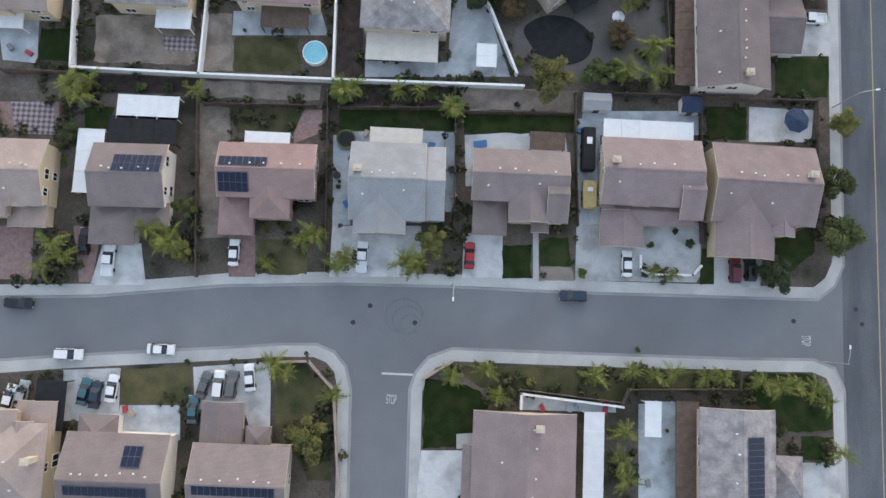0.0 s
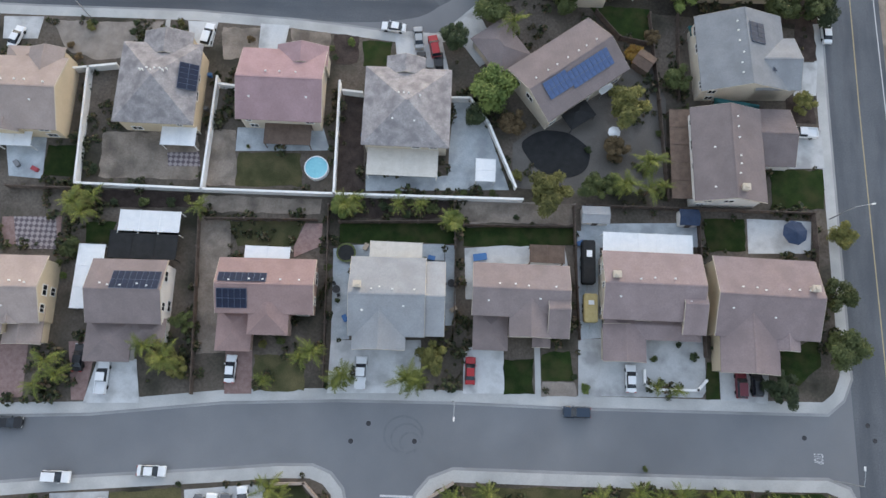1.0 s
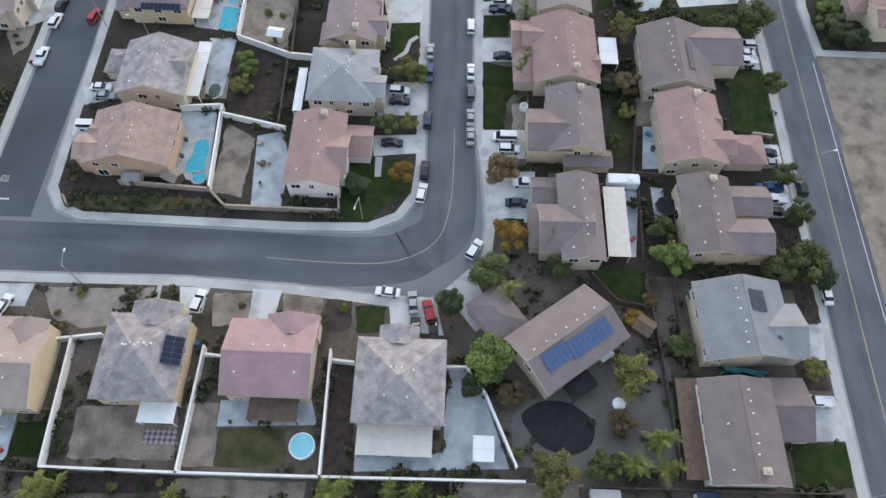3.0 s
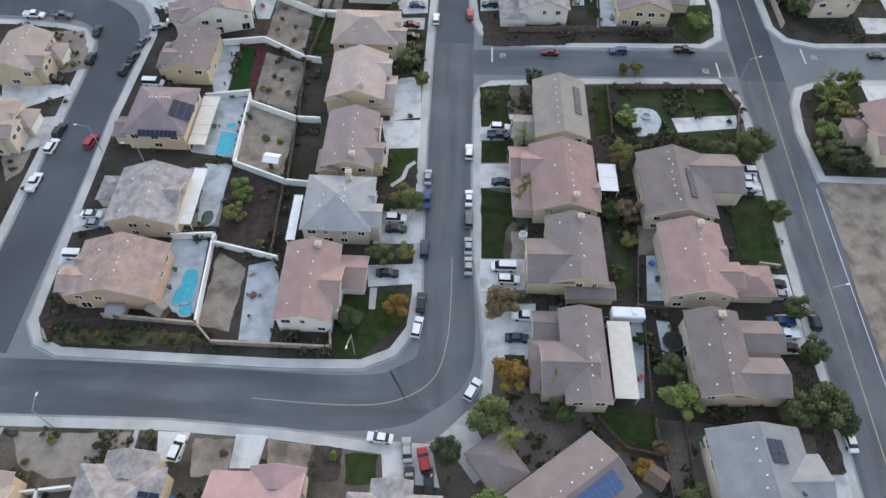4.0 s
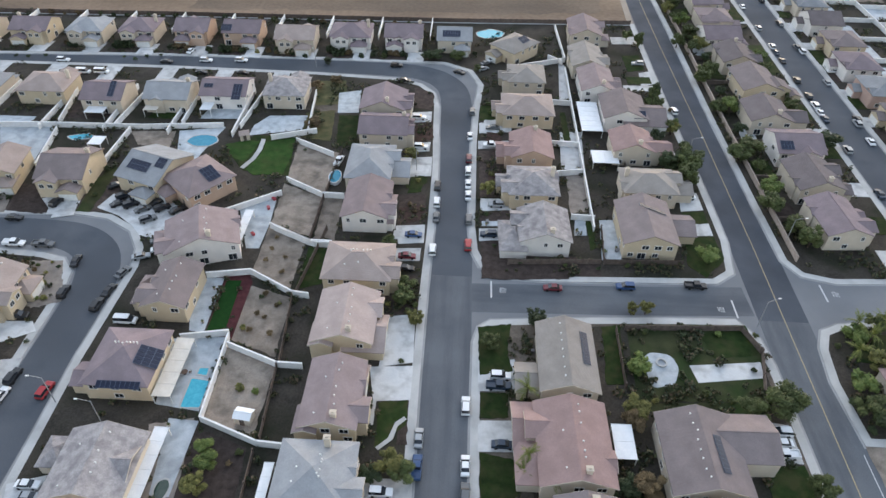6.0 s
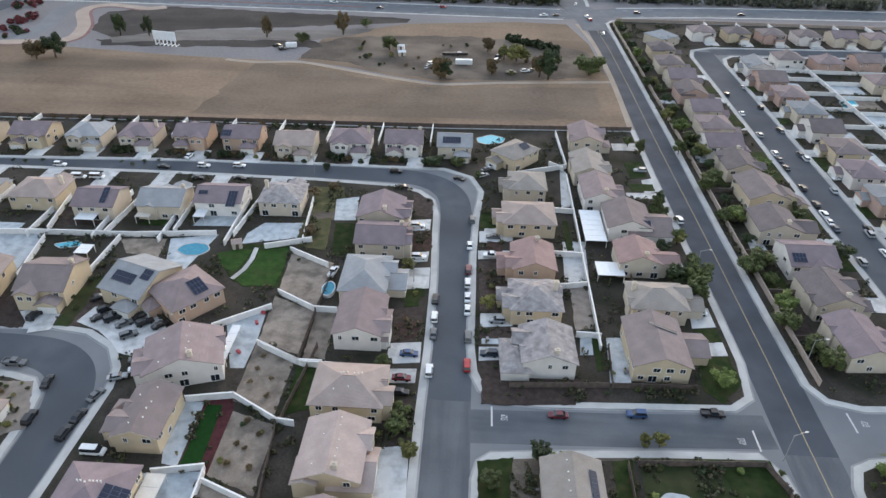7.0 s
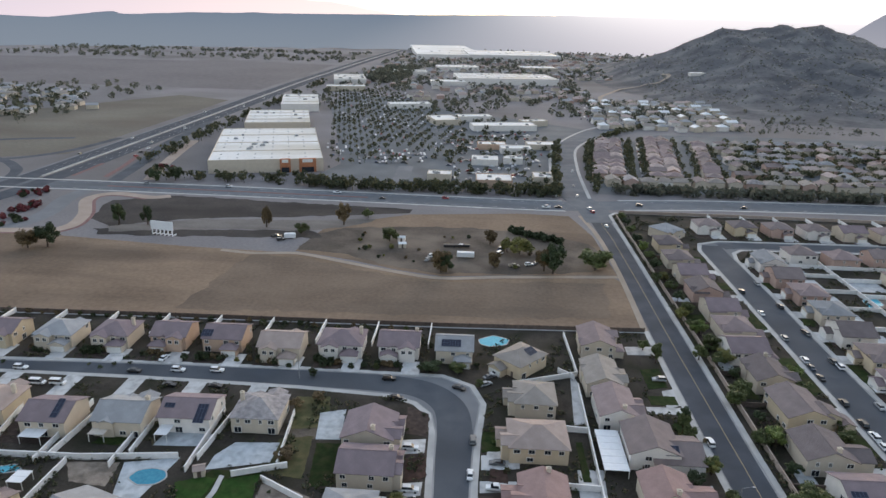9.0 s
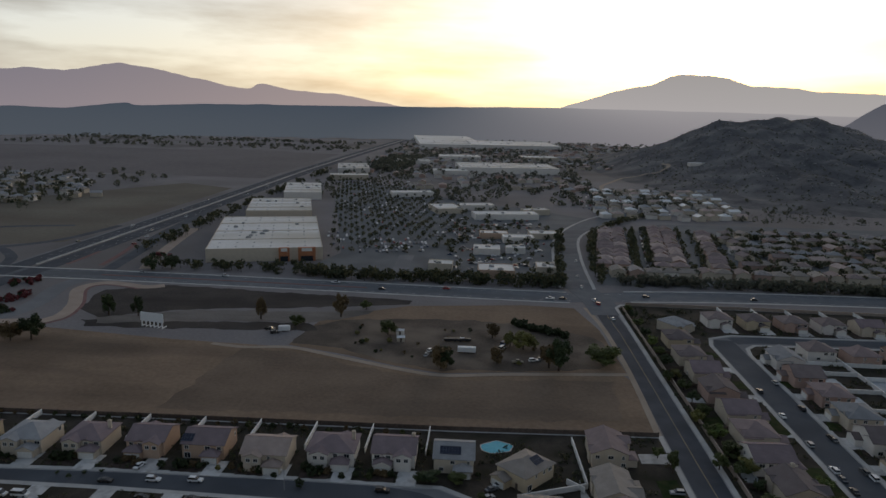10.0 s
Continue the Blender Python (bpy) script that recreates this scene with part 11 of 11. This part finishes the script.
# the town beyond the shops
for i in range(560):
    x, y = rnd.uniform(-230, 480), 1080 + 1350 * rnd.random() ** 1.2
    if not (in_lot(x, y) or x > 300 and y < 1500 or x > 165 and y < 1460 or -70 < x < 150 and 1280 < y < 1520):
        far_cottage(x, y, rnd.choice((8, 98, 30)), rnd.randrange(3), rnd.choice(("white", "cream", "pink")), rnd.choice(("grey", "taupe", "tan", "blush", "brown")))
for key, (vs, fs) in REST.items():
    joined("far_houses", vs, fs, bpy.data.materials[key], "rest of the far housing estates, walls and roofs", "houses")
for (ax, ay), (bx, by) in zip([(84, 570), (90, 660), (103, 755), (146, 838)], [(90, 660), (103, 755), (146, 838), (200, 905)]):
    for i in range(22):
        t = rnd.random()
        tspots.append((ax + (bx - ax) * t + rnd.uniform(-1, 6), ay + (by - ay) * t, rnd.uniform(2, 4), rnd.uniform(4.5, 7.5)))
joined("estate_trees", *many_trees(tspots, 26, 12), FARLEAF, "small dark trees between the far houses", "trees")
patch(PARK, [(86.0, 570), (480.0, 590), (560.0, 850), (330.0, 850), (190.0, 840), (130.0, 760)], "estate_ground", "grey streets between the far houses", "road", base=-0.03, thick=0.1)
# Paler and greyer tones carry the distance haze in the soil colour.
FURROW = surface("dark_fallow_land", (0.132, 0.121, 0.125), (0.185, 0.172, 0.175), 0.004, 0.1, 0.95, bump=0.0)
patch(FURROW, [(-345.0, 1150), (-345.0, 1700), (-1500.0, 1700), (-1300.0, 1180)], "fallow_field", "dark fallow field far down the valley, greyed by painted haze", base=-0.03, thick=0.1)
patch(FURROW, [(-350.0, 870), (-350.0, 1010), (-480.0, 1020), (-480.0, 930)], "fallow_field", "dark fallow field far down the valley, greyed by painted haze", base=-0.03, thick=0.1)

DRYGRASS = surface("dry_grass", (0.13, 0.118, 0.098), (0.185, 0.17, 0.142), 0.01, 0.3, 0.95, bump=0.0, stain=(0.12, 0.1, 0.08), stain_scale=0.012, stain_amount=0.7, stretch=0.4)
patch(DRYGRASS, [(-345.0, 640), (-345.0, 1020), (-430.0, 1060), (-520.0, 900), (-760.0, 740), (-900.0, 640), (-560.0, 570), (-480.0, 580)], "dry_meadow", "pale dry grass beside the highway", base=-0.028, thick=0.1)

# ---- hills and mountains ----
# Rock tones are lifted a little and blued to hold distance haze.
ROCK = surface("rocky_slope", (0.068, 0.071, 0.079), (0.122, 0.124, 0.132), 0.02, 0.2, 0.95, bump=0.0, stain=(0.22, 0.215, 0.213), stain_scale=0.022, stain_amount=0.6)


CREST = [(180, 0), (260, 12), (324, 40), (382, 58), (427, 81), (482, 106), (517, 104), (574, 111), (608, 117), (632, 109), (683, 116), (701, 104), (747, 100), (808, 75), (870, 66), (960, 74), (1080, 92), (1250, 100), (1450, 70), (1700, 20)]


def hill_height(x, y, crest):
    """A ridge whose crest runs across the view, broken by gullies and spurs."""
    top = crest[0][1] if x < crest[0][0] else crest[-1][1]
    for (x0, z0), (x1, z1) in zip(crest, crest[1:]):
        if x0 <= x < x1:
            k = (x - x0) / (x1 - x0)
            top = z0 + (z1 - z0) * k * k * (3 - 2 * k) if z0 > z1 else z0 + (z1 - z0) * k
            break
    foot = 930 + 100 * noise.noise(Vector((x * 0.004, 1.0, 0.0))) - 0.12 * (x - 300)
    bend = 1600 + 30 * noise.noise(Vector((x * 0.006, 5.0, 0.0)))
    k = (y - foot) / (bend - foot) if y < bend else 1 - (y - bend) / 520
    k = max(0.0, min(1.0, k))
    lift = (k * k * (3 - 2 * k)) * 0.55 + k * 0.45
    gully = abs(noise.noise(Vector((x * 0.011, y * 0.0035, 3.0)))) + 0.5 * abs(noise.noise(Vector((x * 0.027, y * 0.011, 8.0))))
    fine = noise.fractal(Vector((x, y, 9)) * 0.03, 0.8, 2.2, 4)
    side = min(1.0, k * 3) * (1 - k) * 2.2
    return top * lift * (1 - 0.5 * side * (0.75 - gully)) + min(1, top * lift / 30) * 3.2 * fine


def hills(name, x0, x1, y0, y1, step, crest, material, label):
    """A hill as a grid of heights with broken ground over it."""
    nx, ny = int((x1 - x0) / step) + 1, int((y1 - y0) / step) + 1
    verts, faces = [], []
    for j in range(ny):
        for i in range(nx):
            x, y = x0 + i * step, y0 + j * step
            z = hill_height(x, y, crest)
            edge = min(i, j, nx - 1 - i, ny - 1 - j)
            verts.append((x, y, z - 3.5 if edge > 2 else -6))
    for j in range(ny - 1):
        for i in range(nx - 1):
            k = j * nx + i
            faces.append((k, k + 1, k + nx + 1, k + nx))
    me = bpy.data.meshes.new(name)
    me.from_pydata(verts, [], faces)
    me.polygons.foreach_set("use_smooth", [True] * len(faces))
    me.materials.append(material)
    return tagged(new(name, me), label, "hill", kind="structure")


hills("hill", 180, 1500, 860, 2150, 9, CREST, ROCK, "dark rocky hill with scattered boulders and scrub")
r9 = random.Random(9)
verts, faces, scrub = [], [], []
for i in range(9600):
    x, y = r9.uniform(280, 1150), 880 + 760 * r9.random() ** 1.3
    z = hill_height(x, y, CREST) - 3.5
    if z < 6 and (i % 2 or noise.noise(Vector((x * 0.01, y * 0.006, 4.0))) < -0.05):
        continue
    if i % 2 == 0:
        scrub.append((x, y, max(z, 0) - 0.4, r9.uniform(0.8, 2.2)))
        continue
    k, q = len(verts), r9.choice((0.8, 1.1, 1.5, 2.6)) * r9.uniform(0.7, 1.3)
    verts += [(x + dx * q * r9.uniform(0.6, 1.4), y + dy * q * r9.uniform(0.6, 1.4), z + dz * q * r9.uniform(0.5, 1.0)) for dx, dy, dz in ((1, 0, 0), (0, 1, 0), (-1, 0, 0), (0, -1, 0), (0, 0, 1), (0.3, 0.2, -1))]
    faces += [(k + a, k + (a + 1) % 4, k + 4) for a in range(4)] + [(k + (a + 1) % 4, k + a, k + 5) for a in range(4)]
joined("boulders", verts, faces, islands("boulder_stone", [(0.19, 0.187, 0.186), (0.26, 0.254, 0.25), (0.16, 0.158, 0.158), (0.22, 0.216, 0.214)], 0.95), "pale boulders scattered over the hill", "rocks")
verts, faces = [], []
for x, y, z, q in scrub:
    vs, fs = many_trees([(0, 0, q, q * 1.3)], 14, int(x))
    k = len(verts)
    verts += [(x + a, y + b, z + c) for a, b, c in vs]
    faces += [tuple(k + i for i in f) for f in fs]
joined("hill_scrub", verts, faces, VALLEYLEAF, "scrub over the hill, paled by painted haze", "scrub")
root = thing("water_tank_house", pose(377, 1350, hill_height(377, 1350, CREST) - 5, 0, 0, 8), "low white building on the slope of the hill", "building")
bm = bmesh.new()
box(bm, -17, 17, -6, 6, 0, 5.5)
part("wall", bm, WALL["white"], root)
bm = bmesh.new()
box(bm, -17.5, 17.5, -6.5, 6.5, 5.5, 6)
part("roof", bm, WHITEROOF, root)
line = curve([(176, 1120), (183, 1185), (197, 1227), (239, 1314), (287, 1340), (311, 1336), (332, 1372), (325, 1405)], 6)
verts = []
for (ax, ay), (bx, by) in zip(line, line[1:]):
    d = Vector((bx - ax, by - ay)).normalized() * 3.4
    verts += [(ax + k * d.y, ay - k * d.x, max(0.3, hill_height(ax + k * d.y, ay - k * d.x, CREST) - 1.6)) for k in (1, -1)]
me = bpy.data.meshes.new("dirt_track")
me.from_pydata(verts, [], [(k, k + 1, k + 3, k + 2) for k in range(0, len(verts) - 2, 2)])
me.materials.append(PALEDIRT)
tagged(new("dirt_track", me), "pale dirt track winding up the foot of the hill", "track", kind="structure")


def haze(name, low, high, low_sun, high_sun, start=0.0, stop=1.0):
    """Far mountains, evening haze painted as glow: paler at the foot, and towards the sun."""
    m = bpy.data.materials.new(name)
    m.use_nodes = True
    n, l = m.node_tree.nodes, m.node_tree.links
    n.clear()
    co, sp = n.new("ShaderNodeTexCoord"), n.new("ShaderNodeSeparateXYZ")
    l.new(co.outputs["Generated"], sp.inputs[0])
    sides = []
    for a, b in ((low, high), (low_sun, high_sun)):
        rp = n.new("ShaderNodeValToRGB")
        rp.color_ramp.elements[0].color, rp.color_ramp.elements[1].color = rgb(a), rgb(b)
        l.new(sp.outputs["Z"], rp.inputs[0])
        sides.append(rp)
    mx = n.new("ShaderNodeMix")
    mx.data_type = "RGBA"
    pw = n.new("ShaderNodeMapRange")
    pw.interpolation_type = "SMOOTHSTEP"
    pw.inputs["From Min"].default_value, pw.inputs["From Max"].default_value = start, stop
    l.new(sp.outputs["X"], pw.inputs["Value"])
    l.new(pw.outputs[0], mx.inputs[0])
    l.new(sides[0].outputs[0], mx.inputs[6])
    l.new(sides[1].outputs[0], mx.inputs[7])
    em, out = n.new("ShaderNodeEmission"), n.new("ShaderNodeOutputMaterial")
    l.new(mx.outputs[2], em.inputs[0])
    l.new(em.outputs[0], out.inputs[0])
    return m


def mountains(crest, base, depth, material, label, seed=0, rough=14, spurs=0.5):
    """A range along a crest line: slopes fall to both sides, with spurs."""
    line = curve(crest, 14)
    rows = []
    r = random.Random(seed)
    for i, (x, y, z) in enumerate(line):
        z += noise.fractal(Vector((x * 0.004, y * 0.004, seed)), 0.9, 2.1, 5) * rough
        d = Vector((x, y - 100)).normalized()
        spur = 1 + spurs * noise.noise(Vector((x * 0.006, 3.0, seed)))
        rows.append([(x - d.x * depth * spur * k, y - d.y * depth * spur * k, base + (z - base) * (1 - k) ** 1.2) for k in (1, 0.75, 0.5, 0.25, 0)] + [(x + d.x * 150, y + d.y * 150, base)])
    n = len(rows[0])
    verts = [p for row in rows for p in row]
    faces = [(i * n + j, i * n + j + 1, (i + 1) * n + j + 1, (i + 1) * n + j) for i in range(len(rows) - 1) for j in range(n - 1)]
    me = bpy.data.meshes.new("mountains")
    me.from_pydata(verts, [], faces)
    me.materials.append(material)
    return tagged(new("backdrop", me), label, "mountains", kind="structure")


# Emission colours: haze and the brightness near the sun are painted in.
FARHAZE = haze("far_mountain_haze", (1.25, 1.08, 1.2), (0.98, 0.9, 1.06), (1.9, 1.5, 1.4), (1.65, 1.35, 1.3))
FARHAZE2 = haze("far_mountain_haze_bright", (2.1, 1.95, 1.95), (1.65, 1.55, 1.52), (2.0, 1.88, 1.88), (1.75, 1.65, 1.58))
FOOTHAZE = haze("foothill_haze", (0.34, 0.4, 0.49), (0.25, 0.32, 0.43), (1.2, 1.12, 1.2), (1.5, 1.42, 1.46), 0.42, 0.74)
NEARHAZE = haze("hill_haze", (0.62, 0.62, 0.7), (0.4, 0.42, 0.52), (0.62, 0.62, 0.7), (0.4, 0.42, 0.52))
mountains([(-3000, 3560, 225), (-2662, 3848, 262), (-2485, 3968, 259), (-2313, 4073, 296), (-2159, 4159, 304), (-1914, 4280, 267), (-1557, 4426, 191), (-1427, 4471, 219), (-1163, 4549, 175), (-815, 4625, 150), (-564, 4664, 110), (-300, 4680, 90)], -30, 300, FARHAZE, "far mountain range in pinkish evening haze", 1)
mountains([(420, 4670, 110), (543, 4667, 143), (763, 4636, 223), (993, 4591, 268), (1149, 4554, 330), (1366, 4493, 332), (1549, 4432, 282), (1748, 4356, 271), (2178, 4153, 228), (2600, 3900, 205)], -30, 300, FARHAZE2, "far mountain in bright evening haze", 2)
# The long front slope is added to carry painted haze over flat ground.
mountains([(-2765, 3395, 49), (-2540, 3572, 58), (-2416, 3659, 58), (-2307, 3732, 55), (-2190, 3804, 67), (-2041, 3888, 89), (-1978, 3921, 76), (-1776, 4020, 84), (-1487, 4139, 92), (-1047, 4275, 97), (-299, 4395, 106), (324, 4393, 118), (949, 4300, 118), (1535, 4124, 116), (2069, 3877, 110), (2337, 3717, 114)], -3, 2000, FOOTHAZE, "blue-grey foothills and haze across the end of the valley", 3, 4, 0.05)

# This hill glows; its grey-blue haze is painted into the emission.
mountains([(1100, 2500, 40), (1186, 2500, 86), (1228, 2500, 115), (1269, 2500, 140), (1330, 2500, 158), (1450, 2480, 170), (1700, 2450, 150)], -20, 150, NEARHAZE, "hill behind the rocky one, with painted grey-blue haze", 4)

# ---- plants along walls and fences, too many to count ----
spots = []
r7 = random.Random(21)
HARD = {"patio_concrete", "brick_paver", "driveway_concrete", "artificial_turf", "concrete", "black_cover"}


BOUNDS = [(n, p, min(a for a, b in p), max(a for a, b in p), min(b for a, b in p), max(b for a, b in p)) for n, p, k, lo in PAVED if n in HARD or n in ("lawn", "raked_soil")]


def open_soil(px, py):
    """Whether plants can grow there: on garden soil, clear of houses, drives and lawns."""
    for x, y, rot, w, d in HOMES:
        dx, dy = px - x, py - y
        if abs(dx) + abs(dy) < 24:
            c, s = math.cos(radians(rot)), math.sin(radians(rot))
            if abs(dx * c + dy * s) < w / 2 + 0.7 and abs(dy * c - dx * s) < d / 2 + 0.7:
                return False
    for n, p, x0, x1, y0, y1 in BOUNDS:
        if x0 < px < x1 and y0 < py < y1 and inside(px, py, p):
            return False
    return True


for px, py in PALMS:
    for i in range(5):
        q = r7.uniform(0.4, 0.9)
        spots.append((px + r7.uniform(-1.6, 1.6), py + r7.uniform(-1.3, 1.3), q, 0.2 + q * 1.4))
for key, pts in BLOCKS.items():
    soil = inset(pts, 2.2)
    xs, ys = [p[0] for p in soil], [p[1] for p in soil]
    x0, x1, y0, y1 = max(min(xs), -200), min(max(xs), 245), max(min(ys), -60), min(max(ys), 515)
    for i in range(int((x1 - x0) * (y1 - y0) / 1.7)):
        px, py = r7.uniform(x0, x1), r7.uniform(y0, y1)
        clump = noise.noise(Vector((px * 0.085, py * 0.085, 4.0))) + 0.5 * noise.noise(Vector((px * 0.3, py * 0.3, 9.0)))
        if clump + r7.uniform(-0.12, 0.12) < 0.16 or not inside(px, py, soil) or not open_soil(px, py):
            continue
        q = r7.choice((r7.uniform(0.25, 0.6), r7.uniform(0.3, 0.7), r7.uniform(0.5, 1.3)))
        spots.append((px, py, q, 0.15 + q * 1.3))
for ob in [o for o in scene.collection.objects if o.name.startswith("wall_panel") and o.parent and o.parent.location.y < 345]:
    m = ob.parent.matrix_basis @ ob.matrix_basis
    ln = max(v.co.x for v in ob.data.vertices)
    for i in range(int(ln / 2.2)):
        if r7.random() < 0.62:
            p = m @ Vector((r7.uniform(0.5, max(0.6, ln - 0.5)), r7.choice((-1, 1)) * r7.uniform(0.5, 1.3), 0))
            q = r7.uniform(0.35, 1.1)
            if open_soil(p.x, p.y):
                spots.append((p.x, p.y, q, 0.15 + q * 1.35))
GARDENLEAF = islands("garden_leaves", [(0.035, 0.046, 0.018), (0.07, 0.078, 0.028), (0.024, 0.032, 0.015), (0.09, 0.075, 0.038), (0.045, 0.06, 0.02), (0.12, 0.085, 0.05), (0.028, 0.036, 0.016)], 0.8)
joined("garden_plants", *many_trees([p for p in spots if p[1] < 190], 34, 17), GARDENLEAF, "small dark plants along the garden walls", "plants")
joined("garden_plants", *many_trees([p for p in spots if p[1] >= 190], 15, 18), GARDENLEAF, "small dark plants along the farther garden walls", "plants")
for hue, places in FARSHRUBS.items():
    joined("far_shrubs", *many_trees(places, 70, 23), LEAF[hue], "far-off %s shrubs on dry ground" % {"red": "dark red", "dry": "dry brown"}.get(hue, hue), "shrubs")
# dark tyre rings on the street
for cx, cy, rr in ((-3.2, -3.8, 2.6), (-2.6, -4.4, 1.7), (-3.8, -3.2, 3.3)):
    ringline = [(cx + math.cos(i / 28 * 6.283) * rr, cy + math.sin(i / 28 * 6.283) * rr * 0.92) for i in range(26)]
    band("tyre_mark", surface("tyre_mark", (0.14, 0.146, 0.156), (0.178, 0.184, 0.195), 1.0, 6.0, 0.9), ringline, 0.35, 0.003 + rr * 0.002, "dark round tyre mark on the asphalt", "road marking", 0.01)
